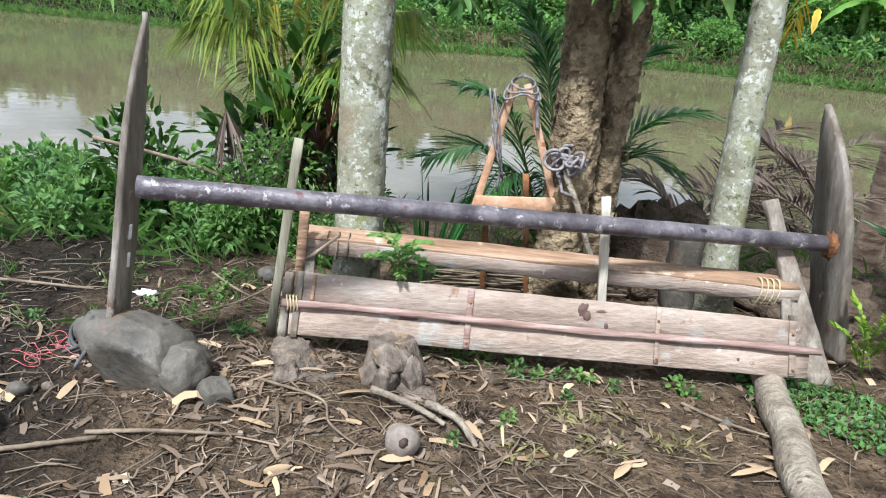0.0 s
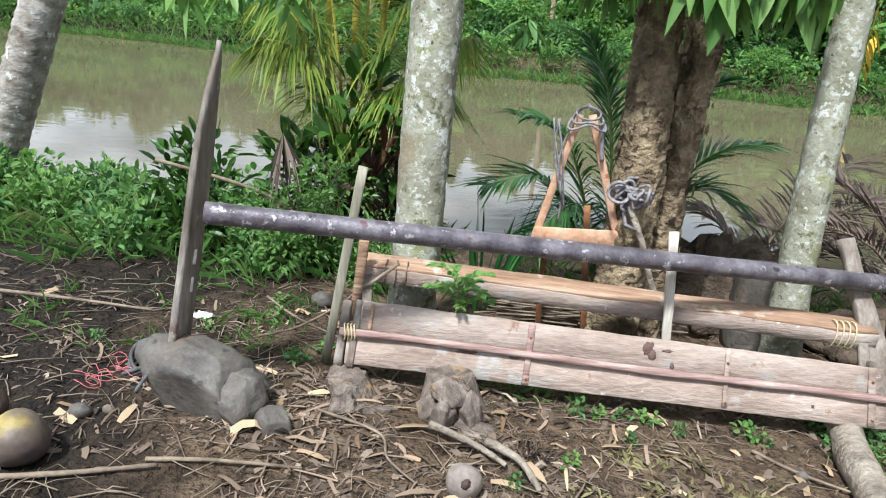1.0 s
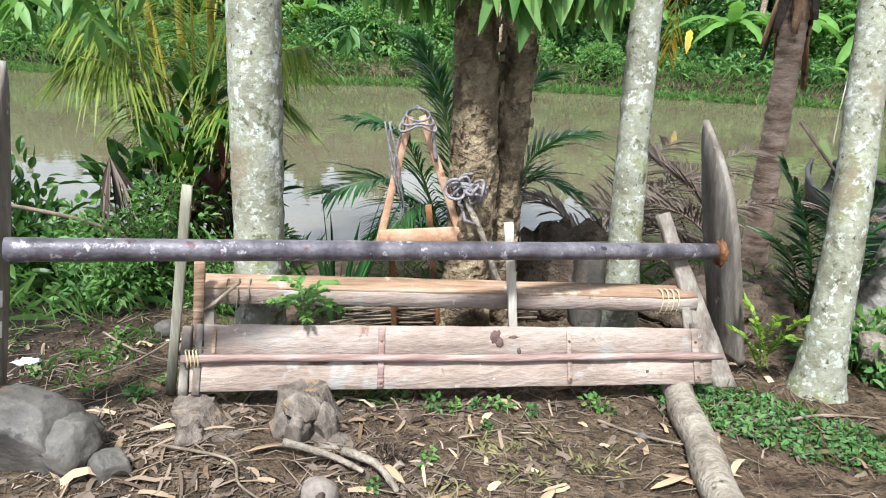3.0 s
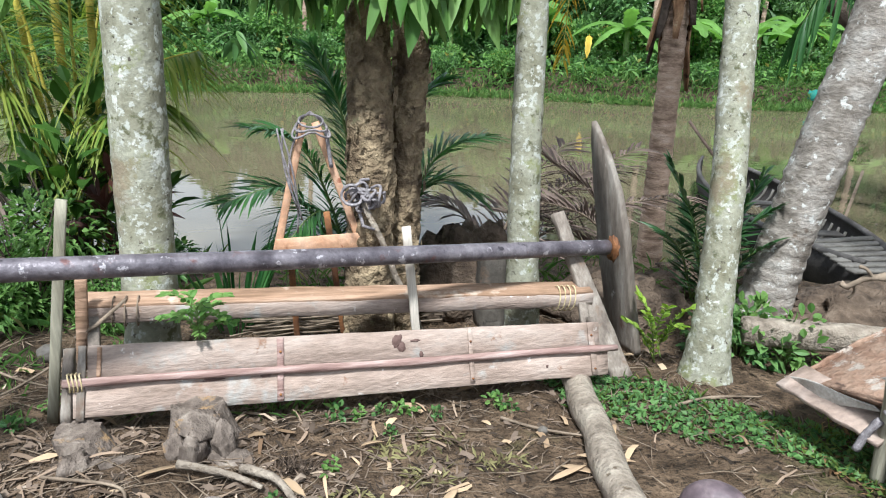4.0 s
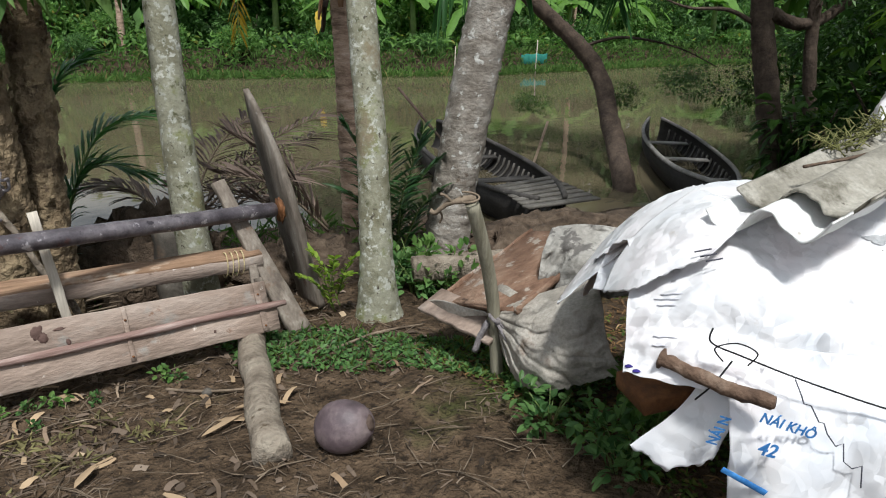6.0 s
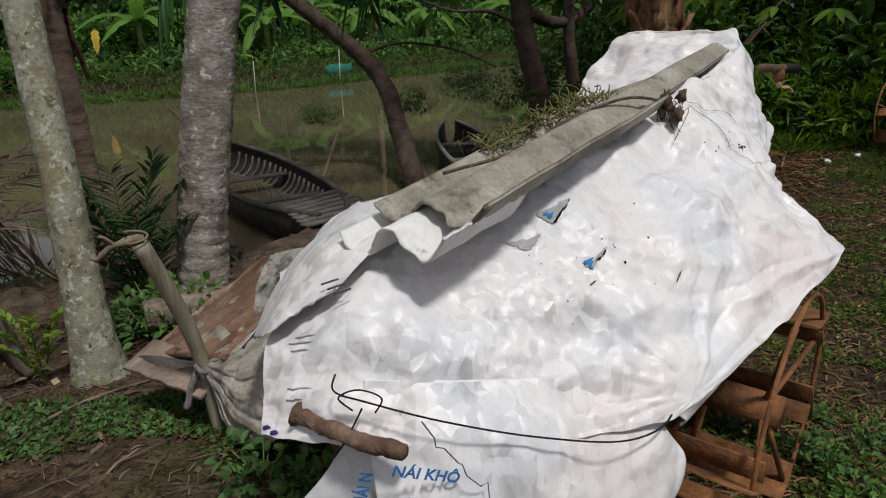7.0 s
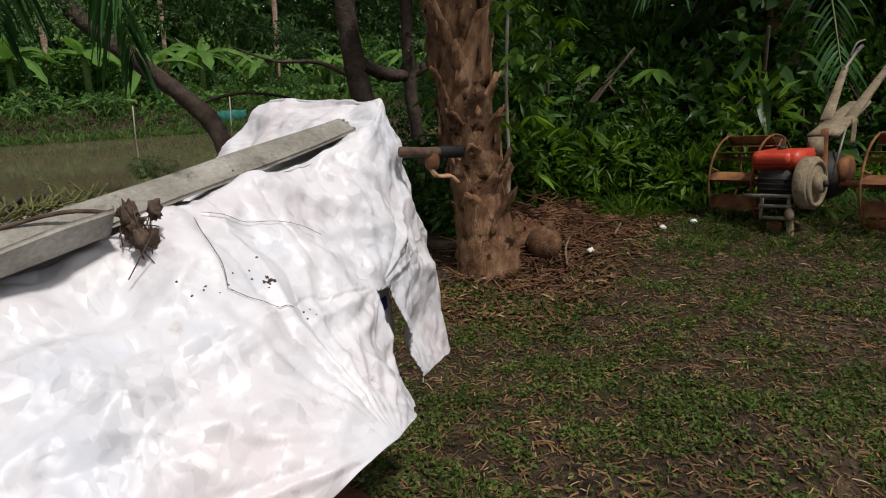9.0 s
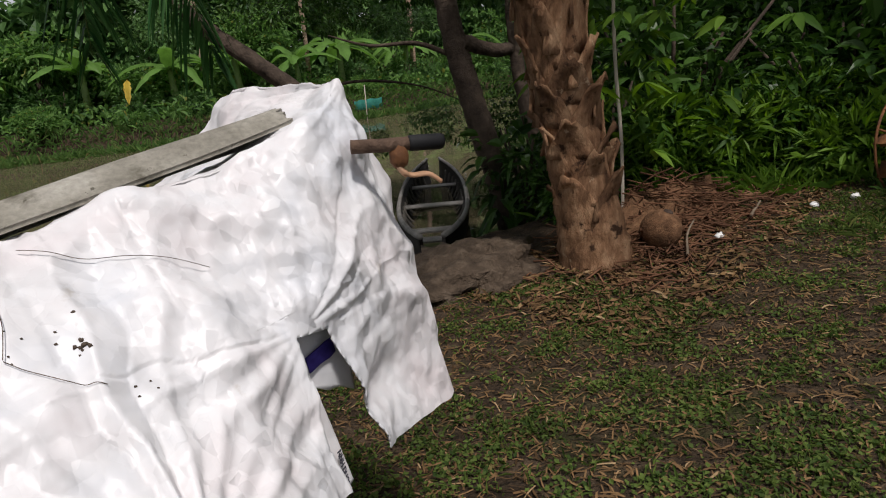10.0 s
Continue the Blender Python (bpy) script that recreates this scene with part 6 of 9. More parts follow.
for k in range(7):
    c = Vector((2.875, 0.19, 0.935)) + Vector(rng.normal(0, 0.012, 3))
    vn.blob(tuple(c), (rng.uniform(0.010, 0.02), rng.uniform(0.009, 0.015), rng.uniform(0.011, 0.022)), 0.7, 3.5, 14, 9, k * 2.3)
for k in range(30):
    c = Vector((2.875, 0.19, 0.94)) + Vector(rng.normal(0, 0.012, 3))
    vn.tube(spline([c, c + Vector(rng.normal(0, 0.014, 3)), c + Vector((rng.normal(0, 0.018), -0.010 + rng.normal(0, 0.012), -0.035 + rng.normal(0, 0.018)))], 5), 0.0011, 4)
vn.tube(spline([cover_at(u, v, 0.010) for u, v in zip(np.linspace(0.54, 0.63, 6), np.linspace(0.45, 0.36, 6))], 24), 0.0007, 4)
vn.tube(spline([cover_at(u, v, 0.010) for u, v in zip(np.linspace(0.53, 0.515, 5), np.linspace(0.44, 0.33, 5))], 20), 0.0008, 4)
vn.tube(spline([cover_at(0.515 + 0.03 * q, 0.33 - 0.09 * q, 0.006) for q in np.linspace(0, 1, 8)], 30), 0.0006, 4)
solo("dead_vine", vn, ROOTBROWN, "dry dark vine with a root knot on the cover", "vine")


def cage_wheel(c, r, half, ax, n=8, rings=(-1, 1), bare=0.0, blade=0.18, wire=0.0065, sunk=0.0):
    """Parts of a cage wheel: hoops, paddles, spokes, hub. Returns a list of (name, mesh)."""
    c, ax = Vector(c), Vector(ax).normalized()
    u = ax.orthogonal().normalized()
    w = ax.cross(u)
    out = []
    for s in rings:
        out.append(("hoop", Mesh().tube([c + ax * (s * half * 0.92) + u * (r * math.cos(a)) + w * (r * math.sin(a)) for a in np.linspace(0, 2 * math.pi, 33)], wire, 6, False)))
    for k in range(n):
        a = 2 * math.pi * k / n + 0.25
        d, t = u * math.cos(a) + w * math.sin(a), w * math.cos(a) - u * math.sin(a)
        if bare and d.z > bare:
            continue
        m = Mesh().plank(c + ax * (-half) + d * (r - sunk), c + ax * half + d * (r - sunk), d + t * 0.8, blade, 0.006, 6, 0.006)
        m.plank(c + ax * (-half) + d * (r - sunk - 0.04) + t * 0.03, c + ax * half + d * (r - sunk - 0.04) + t * 0.03, t, blade * 0.33, 0.006, 4, 0.002)
        out.append(("paddle", m))
    for k in range(4):
        a = 2 * math.pi * k / 4 + 0.4
        d = u * math.cos(a) + w * math.sin(a)
        for s in rings:
            out.append(("spoke", Mesh().tube([c + ax * (s * half * 0.5), c + ax * (s * half * 0.92) + d * r], 0.008, 6)))
    out.append(("hub", Mesh().tube([c - ax * half * 0.8, c + ax * half * 0.8], 0.045, 12)))
    return out


tiller = thing("walking_tractor", (2.7, 0.3, -0.1), "rusty walking tractor with cage wheels under a white cover", "tractor")
for cc in ((2.76, -0.10, 0.185), (2.76, 0.80, 0.17)):
    for nm, m in cage_wheel(cc, 0.325, 0.15, (0, 1, 0), 7, (-1, 1), 0.62):
        part(nm, m, RUST, tiller)
part("axle", Mesh().tube([(2.76, -0.2, 0.185), (2.76, 0.9, 0.17)], 0.03, 12), RUST, tiller)
part("gearbox", Mesh().blob((2.72, 0.38, 0.36), (0.16, 0.13, 0.20), 0.1, 2.0, 18, 12, 2.0), RUST, tiller)
part("engine", Mesh().plank((2.12, 0.50, 0.32), (2.55, 0.45, 0.36), (0, 0, 1), 0.34, 0.24, 6, 0.004), RUST, tiller)
part("chassis", Mesh().plank((2.05, 0.75, 0.10), (3.0, 0.4, 0.16), (0, 1, 0), 0.18, 0.06, 6, 0.003), RUST, tiller)
part("stand", Mesh().plank((2.2, 0.62, -0.14), (2.2, 0.62, 0.12), (0, 1, 0), 0.06, 0.05, 4, 0.003), RUST, tiller)
for y0, y1 in ((0.30, 0.24), (0.55, 0.66)):
    part("handlebar", Mesh().tube(spline([(2.8, 0.42, 0.36), (3.1, y0 + 0.03, 0.58), (3.45, y1 + 0.05, 0.82), (3.6, y1 + 0.05, 0.90)], 20), 0.017, 10), RUST, tiller)
hb = part("handlebar", Mesh().tube([(3.62, 0.16, 0.985), (3.68, 0.125, 0.98), (3.73, 0.105, 0.977)], 0.0145, 12), POLEWOOD, tiller, "rust-brown handle tube")
part("grip", Mesh().tube([(3.725, 0.106, 0.977), (3.73, 0.104, 0.977), (3.79, 0.08, 0.972), (3.797, 0.077, 0.971)], [0.014, 0.017, 0.017, 0.015], 14), BLACK, hb, "black ribbed rubber grip")
part("clamp", Mesh().blob((3.705, 0.115, 0.955), (0.02, 0.02, 0.03), 0.2, 2.0, 14, 8, 2.0), RUST, hb)
part("lever", Mesh().tube(spline([(3.70, 0.118, 0.945), (3.71, 0.112, 0.92), (3.73, 0.105, 0.91), (3.76, 0.09, 0.908), (3.785, 0.08, 0.888)], 16), [0.012] * 6 + [0.008] * 11, 8, True, 0.1, 0.6), RUSTPLATE, hb, "curved rust-orange lever")
solo("red_tie", Mesh().tube(spline([(3.635, 0.175, 0.985), (3.66, 0.155, 0.99), (3.675, 0.15, 0.978), (3.65, 0.165, 0.972), (3.64, 0.17, 0.985)], 12), 0.005, 6), REDSTRING, "twist of red plastic string on the cover", "string")

# ---- post, canvas bundle and rusty hood at the tractor's nose ----
solo("fence_post", Mesh().tube(spline([(2.13, 1.46, -0.22), (2.10, 1.465, 0.10), (2.03, 1.445, 0.35), (1.95, 1.43, 0.56)], 16), 0.026, 12, True, 0.06), LATH, "grey wooden post leaning beside the canvas", "post")
br2 = Mesh()
br2.tube(spline([(1.965, 1.43, 0.575), (1.93, 1.45, 0.575), (1.885, 1.50, 0.55), (1.86, 1.525, 0.52), (1.845, 1.54, 0.525)], 16), [0.013] * 6 + [0.009] * 11, 8, True, 0.7)
br2.tube(spline([(1.90, 1.48, 0.56), (1.88, 1.49, 0.585), (1.87, 1.51, 0.59)], 8), 0.005, 6, True, 0.5)
br2.tube(spline([(1.87, 1.515, 0.53), (1.885, 1.52, 0.50), (1.88, 1.53, 0.475)], 8), 0.004, 6, True, 0.5)
br2.tube([Vector((1.945 + 0.03 * math.cos(a), 1.432 + 0.03 * math.sin(a), 0.55 + 0.006 * a)) for a in np.linspace(0, 9, 24)], 0.004, 5)
solo("bent_root", br2, TWIG, "crooked dry root tied to the post top", "root")
HOODMAT = surface("flaking_brown_metal", [(0.3, (0.10, 0.055, 0.035)), (0.5, (0.2, 0.12, 0.08)), (0.7, (0.30, 0.21, 0.15))], 6.0, (0.7, 0.95), 0.6, fine=40.0, dist=0.02, spots=[(9.0, 0.56, 0.62, (0.34, 0.29, 0.24)), (5.0, 0.6, 0.66, (0.06, 0.04, 0.03))])
rh = thing("rusty_hood", (2.4, 1.6, 0.1), "rust-brown sheet metal hood on the bank", "metal sheet")
part("panel", Mesh().plank((2.12, 1.60, 0.045), (2.72, 1.66, 0.235), (0.0, 1, -0.28), 0.52, 0.02, 14, 0.012), HOODMAT, rh)
for dy, dz in ((-0.255, 0.075), (0.255, -0.068)):
    part("rim", Mesh().plank((2.11, 1.60 + dy, 0.05 + dz), (2.73, 1.66 + dy, 0.24 + dz), (0, 0.2, 1), 0.03, 0.012, 12, 0.008), HOODMAT, rh, "bent rusty rim")
part("patch", Mesh().plank((2.22, 1.55, 0.098), (2.42, 1.50, 0.172), (0.0, 1, -0.28), 0.16, 0.006, 8, 0.02), CANVAS, rh, "scrap of torn canvas stuck to it")
solo("plank_offcut", Mesh().plank((2.07, 1.85, 0.0), (2.14, 1.46, -0.02), (1, 0, 0.3), 0.16, 0.02, 10, 0.012), OLDWOOD, "splintered brown board under the canvas", "plank")
MILDEW = surface("mildewed_sack", [(0.3, (0.2, 0.185, 0.16)), (0.55, (0.31, 0.295, 0.265)), (0.75, (0.4, 0.385, 0.355))], 5.0, (0.8, 0.95), 0.6, fine=50.0, dist=0.015, spots=[(7.0, 0.56, 0.6, (0.13, 0.12, 0.11)), (3.0, 0.6, 0.7, (0.3, 0.24, 0.18))])
crumple(MILDEW, ((5.0, 1.0), (13.0, 0.4)), 0.4, 0.025)
cvs = thing("canvas_bundle", (2.3, 1.3, 0.0), "dirty grey-brown canvas gathered and tied to a post", "canvas")
rows = [[(2.045, 1.86, -0.005), (2.05, 1.74, 0.04), (2.08, 1.62, 0.045), (2.10, 1.52, 0.06)], [(2.075, 1.74, -0.07), (2.08, 1.66, -0.02), (2.09, 1.58, 0.02), (2.11, 1.50, 0.05)]]
thin(part("flap", cloth(rows, 14, 20, 0.8, 0.02), CANVAS, cvs, "pale frayed flap"), 0.006)
rows = [[(2.10, 1.40, -0.06), (2.105, 1.43, 0.0), (2.11, 1.46, 0.05), (2.14, 1.47, 0.08)], [(2.07, 1.28, -0.12), (2.07, 1.32, -0.02), (2.10, 1.38, 0.08), (2.16, 1.42, 0.12)], [(2.09, 1.16, -0.11), (2.06, 1.20, 0.0), (2.10, 1.26, 0.12), (2.22, 1.34, 0.17)],
        [(2.16, 1.02, -0.04), (2.12, 1.06, 0.06), (2.16, 1.14, 0.18), (2.30, 1.26, 0.22)], [(2.24, 0.92, 0.02), (2.22, 0.98, 0.10), (2.26, 1.06, 0.22), (2.38, 1.2, 0.26)]]
thin(part("pouch", cloth(rows, 90, 80, 1.0, 0.02, (2.10, 1.47, 0.06)), CANVAS, cvs, "sagging gathered pouch"), 0.006)
rows = [[(2.36, 1.50, 0.10), (2.42, 1.54, 0.24), (2.50, 1.56, 0.33)], [(2.34, 1.36, 0.12), (2.42, 1.40, 0.27), (2.56, 1.46, 0.36)], [(2.36, 1.20, 0.18), (2.46, 1.26, 0.30), (2.64, 1.38, 0.36)], [(2.44, 1.06, 0.22), (2.54, 1.14, 0.33), (2.72, 1.28, 0.34)]]
thin(part("upper_fold", cloth(rows, 60, 54, 2.6, 0.03), MILDEW, cvs), 0.006)
tie = Mesh()
for k in range(4):
    tie.tube(spline([(2.10, 1.46, 0.06), (2.09 + 0.012 * k, 1.40 - 0.03 * k, 0.03), (2.10 + 0.02 * k, 1.32 - 0.03 * k, -0.04 - 0.02 * k)], 8), 0.009, 6, True, 0.3)
tie.tube(spline([(2.11, 1.49, 0.06), (2.07, 1.45, 0.08), (2.08, 1.42, 0.06), (2.13, 1.44, 0.05), (2.11, 1.49, 0.06)], 14), 0.008, 6)
tie.tube(spline([(2.08, 1.47, 0.04), (2.06, 1.49, -0.02), (2.04, 1.50, -0.09)], 8), 0.014, 6, True, 0.3)
part("tie", tie, ROPE, cvs, "knotted rag ties")
solo("bank_beam", Mesh().plank((2.42, 2.52, -0.16), (3.75, 2.02, -0.19), (0, 0, 1), 0.13, 0.10, 16, 0.01), LOGBARK, "long weathered grey beam along the bank", "beam")
solo("white_bag", Mesh().blob((2.72, 1.60, 0.12), (0.08, 0.08, 0.15), 0.3, 2.5, 18, 12, 6.0), TARP, "crumpled white plastic bag behind the hood", "bag")

# ---- boats ----
BOATDARK = surface('tarred_boat_wood', [(0.3, (0.035, 0.032, 0.029)), (0.6, (0.075, 0.068, 0.062)), (0.8, (0.14, 0.13, 0.12))], 5.0, (0.65, 0.9), 0.5, fine=40.0)


BOATPALE = surface('bleached_boat_wood', [(0.3, (0.16, 0.15, 0.135)), (0.6, (0.27, 0.255, 0.235)), (0.8, (0.38, 0.365, 0.34))], 6.0, (0.6, 0.9), 0.4, fine=40.0)


def boat(stem, stern, beam, height, label, ribs, wood, rail_mat, deck):
    stem, stern = Vector(stem), Vector(stern)
    d = (stern - stem)
    ln = d.length
    d.normalize()
    s = Vector((d.y, -d.x, 0)).normalized()
    up = Vector((0, 0, 1))
    e = thing("wooden_boat", tuple(stem), label, "boat", "moored boats")

    n, m = 30, 12
    angs = [(-1.57 + 3.14 * j / m) for j in range(m + 1)]

    def pt(t, a, inset):
        w = beam / 2 * (1 - abs(2 * t - 1) ** 2.6 * 0.72) - inset
        rise = height * 0.18 * abs(2 * t - 1) ** 2.5
        return stem + d * (ln * t) + s * (w * math.sin(a)) + up * (rise + (height - inset) * (1 - max(math.cos(a), 0) ** 0.7) + inset)

    vs = [pt(i / n, a, 0) for i in range(n + 1) for a in angs] + [pt(i / n, a, 0.03) for i in range(n + 1) for a in angs]
    w, k = m + 1, (n + 1) * (m + 1)
    fs = []
    for i in range(n):
        for j in range(m):
            q = (i * w + j, i * w + j + 1, (i + 1) * w + j + 1, (i + 1) * w + j)
            fs += [q, tuple(k + x for x in q[::-1])]
        for j in (0, m):
            fs.append((i * w + j, (i + 1) * w + j, k + (i + 1) * w + j, k + i * w + j))
    for i in (0, n):
        for j in range(m):
            fs.append((i * w + j, i * w + j + 1, k + i * w + j + 1, k + i * w + j))
    part("hull", Mesh().add(vs, fs), wood, e)
    for sg in (-1, 1):
        part("gunwale", Mesh().tube([pt(i / 24, sg * 1.57, 0.015) + up * 0.012 for i in range(25)], 0.028, 8, True, 0.05, 0.8), rail_mat, e)
    for i in range(ribs):
        t = 0.08 + 0.84 * i / (ribs - 1)
        part("rib", Mesh().tube([pt(t, a, 0.045) for a in np.linspace(-1.45, 1.45, 13)], 0.015, 6), BOATGREY, e, "grey rib")
    for t in deck:
        a, b = pt(t, -1.35, 0.05), pt(t, 1.35, 0.05)
        part("thwart", Mesh().plank(a, b, d, 0.16, 0.02, 4, 0.004), rail_mat, e)
    return e


boat((4.75, 3.75, -0.92), (6.2, 7.75, -0.92), 1.05, 0.42, "long black wooden sampan with pale ribs on the bank", 24, BOATWOOD, BOATDARK, (0.35, 0.62))
for k in range(7):
    y = 3.55 + 0.13 * k
    solo("deck_plank", Mesh().plank((4.35 + 0.06 * k, y + 0.12, -0.42 - 0.008 * k), (5.25 + 0.03 * k, y - 0.02 + 0.12, -0.47), (0, 1, 0), 0.085, 0.022, 6, 0.006), BOATGREY, "loose grey plank across the boat end", "plank", "planks on the boat")
solo("boat_pole", Mesh().tube([(5.9, 5.2, -0.55), (6.9, 6.0, -0.25)], 0.018, 6), TWIG, "thin bamboo pole in the boat", "pole")
solo("boat_pole", Mesh().tube([(5.55, 6.4, -0.5), (5.2, 7.0, 0.2)], 0.02, 6), DARKBARK, "dark pole standing in the boat", "pole")
boat((6.5, 3.1, -0.90), (9.55, 6.25, -0.97), 0.80, 0.42, "narrow grey wooden boat moored bow to the bank", 18, BOATWOOD, BOATPALE, (0.12, 0.22, 0.5, 0.75))

# ---- red walking tractor farther along ----
M2 = pose(7.86, -0.40, -0.12, 0, -6, -107)
DUSTY = surface("mud_dusted_casting", [(0.3, (0.16, 0.125, 0.08)), (0.55, (0.27, 0.215, 0.14)), (0.75, (0.36, 0.30, 0.2))], 8.0, (0.8, 0.95), 0.5, fine=40.0, dist=0.01, spots=[(9.0, 0.6, 0.68, (0.08, 0.06, 0.045))])
OILBLACK = surface("oily_black_iron", [(0.3, (0.008, 0.007, 0.006)), (0.7, (0.03, 0.026, 0.022))], 9.0, (0.55, 0.85), 0.3)
rt = thing("walking_tractor", (0, 0, 0), "red walking tractor with rusty cage wheels parked in grass", "tractor", m=M2)


def rp_(name, m, mat, label="", parent=None):
    return part(name, m, mat, parent or rt, label, local=True)


eb = rp_("engine_block", Mesh().plank((-0.11, 0.0, 0.38), (-0.11, 0.45, 0.38), (0, 0, 1), 0.28, 0.27, 6, 0.003), OILBLACK, "black oily engine block")
for k in range(5):
    rp_("cooling_fin", Mesh().plank((-0.235, -0.012, 0.29 + 0.04 * k), (0.015, -0.012, 0.29 + 0.04 * k), (0, 0, 1), 0.012, 0.022, 3, 0.001), OILBLACK, "", eb)
tank = rp_("fuel_tank", Mesh().plank((-0.29, 0.17, 0.585), (0.05, 0.17, 0.59), (0, 0, 1), 0.15, 0.34, 10, 0.005, worn=0.3), RED, "red fuel tank")
rp_("tank_lip", Mesh().plank((-0.28, 0.0, 0.60), (0.0, 0.0, 0.605), (0, 0, 1), 0.09, 0.05, 8, 0.004, worn=0.4), RED, "", tank)
rp_("filler_cap", Mesh().tube([(-0.15, 0.20, 0.655), (-0.15, 0.20, 0.69)], [0.036, 0.03], 12), OILBLACK, "black filler cap", tank)
rp_("side_cover", Mesh().plank((0.045, 0.02, 0.46), (0.045, 0.32, 0.47), (0, 0, 1), 0.16, 0.02, 6, 0.004), RED, "red side cover")
rp_("air_cleaner", Mesh().tube([(0.02, 0.40, 0.60), (0.02, 0.40, 0.74)], [0.06, 0.055], 14), DUSTY)
fw = rp_("flywheel", Mesh().tube([(0.075, 0.05, 0.42), (0.085, 0.05, 0.42), (0.165, 0.05, 0.42), (0.175, 0.05, 0.42)], [0.185, 0.20, 0.20, 0.185], 32), DUSTY, "mud-dusted tan flywheel")
rp_("flywheel_rim", Mesh().tube([Vector((0.176, 0.05 + 0.165 * math.cos(a), 0.42 + 0.165 * math.sin(a))) for a in np.linspace(0, 2 * math.pi, 33)], 0.018, 8, False), DUSTY, "", fw)
rp_("flywheel_hub", Mesh().tube([(0.17, 0.05, 0.42), (0.225, 0.05, 0.42), (0.23, 0.05, 0.42)], [0.085, 0.07, 0.04], 18), DUSTY, "", fw)
rp_("shaft_end", Mesh().tube([(0.228, 0.05, 0.42), (0.255, 0.05, 0.42)], 0.024, 10), OILBLACK, "", fw)
for k in range(2):
    rp_("front_bar", Mesh().plank((-0.30 + 0.12 * k, -0.10, 0.325 - 0.075 * k), (0.06, -0.10, 0.335 - 0.075 * k), (0, 0, 1), 0.026, 0.03, 4, 0.001), STEEL)
rp_("front_bar", Mesh().plank((-0.15, -0.10, 0.16), (0.04, -0.10, 0.165), (0, 0, 1), 0.026, 0.03, 4, 0.001), STEEL)
for x in (-0.17, 0.035):
    rp_("front_bracket", Mesh().plank((x, -0.09, 0.14), (x, -0.07, 0.34), (1, 0, 0), 0.025, 0.02, 4, 0.001), DUSTY)
rp_("front_knob", Mesh().blob((0.055, -0.11, 0.20), (0.035, 0.03, 0.05), 0.1, 2.0, 14, 8, 2.0), DUSTY)
rp_("stand", Mesh().plank((0.05, -0.07, -0.08), (0.04, -0.06, 0.20), (1, 0, 0), 0.05, 0.03, 4, 0.001), DUSTY, "steel prop leg")
rp_("stand_plate", Mesh().plank((-0.10, -0.04, -0.06), (-0.09, -0.03, 0.12), (1, 0, 0), 0.12, 0.012, 4, 0.002), RUST)
rp_("gearbox", Mesh().blob((0.06, 0.58, 0.42), (0.15, 0.2, 0.19), 0.12, 2.0, 16, 10, 3.0), OILBLACK)
rp_("belt_pulley", Mesh().tube([(0.16, 0.56, 0.46), (0.22, 0.56, 0.46)], 0.12, 20), RUST)
rp_("upright", Mesh().plank((0.10, 0.36, 0.40), (0.06, 0.46, 0.80), (1, 0, 0), 0.055, 0.02, 6, 0.002), RUST, "brown steel upright")
rp_("clutch_rod", Mesh().tube([(0.15, 0.42, 0.45), (0.16, 0.62, 0.82)], 0.010, 8), STEEL)
rp_("axle", Mesh().tube([(-0.75, 0.5, 0.365), (0.88, 0.5, 0.365)], 0.03, 10), RUST)
bk = rp_("handle_bracket", Mesh().plank((0.02, 0.52, 0.74), (0.12, 0.98, 0.98), (1, -0.1, 0.05), 0.24, 0.025, 10, 0.006, (1.1, 0.75)), DUSTY, "broad tan sheet bracket")
rp_("bracket_tab", Mesh().plank((0.17, 0.72, 0.66), (0.18, 0.72, 0.86), (0, 1, 0), 0.09, 0.012, 6, 0.003), DUSTY, "", bk)
for x0, x1, x2 in ((-0.04, -0.10, -0.12), (0.13, 0.24, 0.34)):
    h = rp_("handlebar", Mesh().plank((x0, 0.74, 0.85), (x1, 1.25, 1.27), (1, 0, 0), 0.075, 0.03, 8, 0.003, (1.25, 0.6)), DUSTY, "dusty grey-tan handle arm")
    rp_("handle_tube", Mesh().tube(spline([(x1, 1.22, 1.25), (x1 + 0.02, 1.42, 1.40), (x2, 1.66, 1.46)], 10), 0.018, 8), STEEL, "", h)
    rp_("brake_lever", Mesh().tube(spline([(x1 + 0.01, 1.32, 1.36), (x1 + 0.04, 1.36, 1.47), (x1 + 0.07, 1.46, 1.50)], 8), 0.009, 6), STEEL, "", h)
for xc, hf in ((-0.53, 0.20), (0.65, 0.215)):
    for nm, m in cage_wheel((xc, 0.5, 0.365), 0.395, hf, (1, 0, 0), 10, blade=0.125, wire=0.010, sunk=0.045):
        rp_(nm, m, RUST)

# ---- parked motorbike on the path ----
M3 = pose(7.70, -2.16, -0.045, 0, -7, -91)
mb = thing("motorbike", (0, 0, 0), "black and red step-through motorbike parked on the path", "motorbike", m=M3)


def mp(name, m, mat, label="", parent=None):
    return part(name, m, mat, parent or mb, label, local=True)


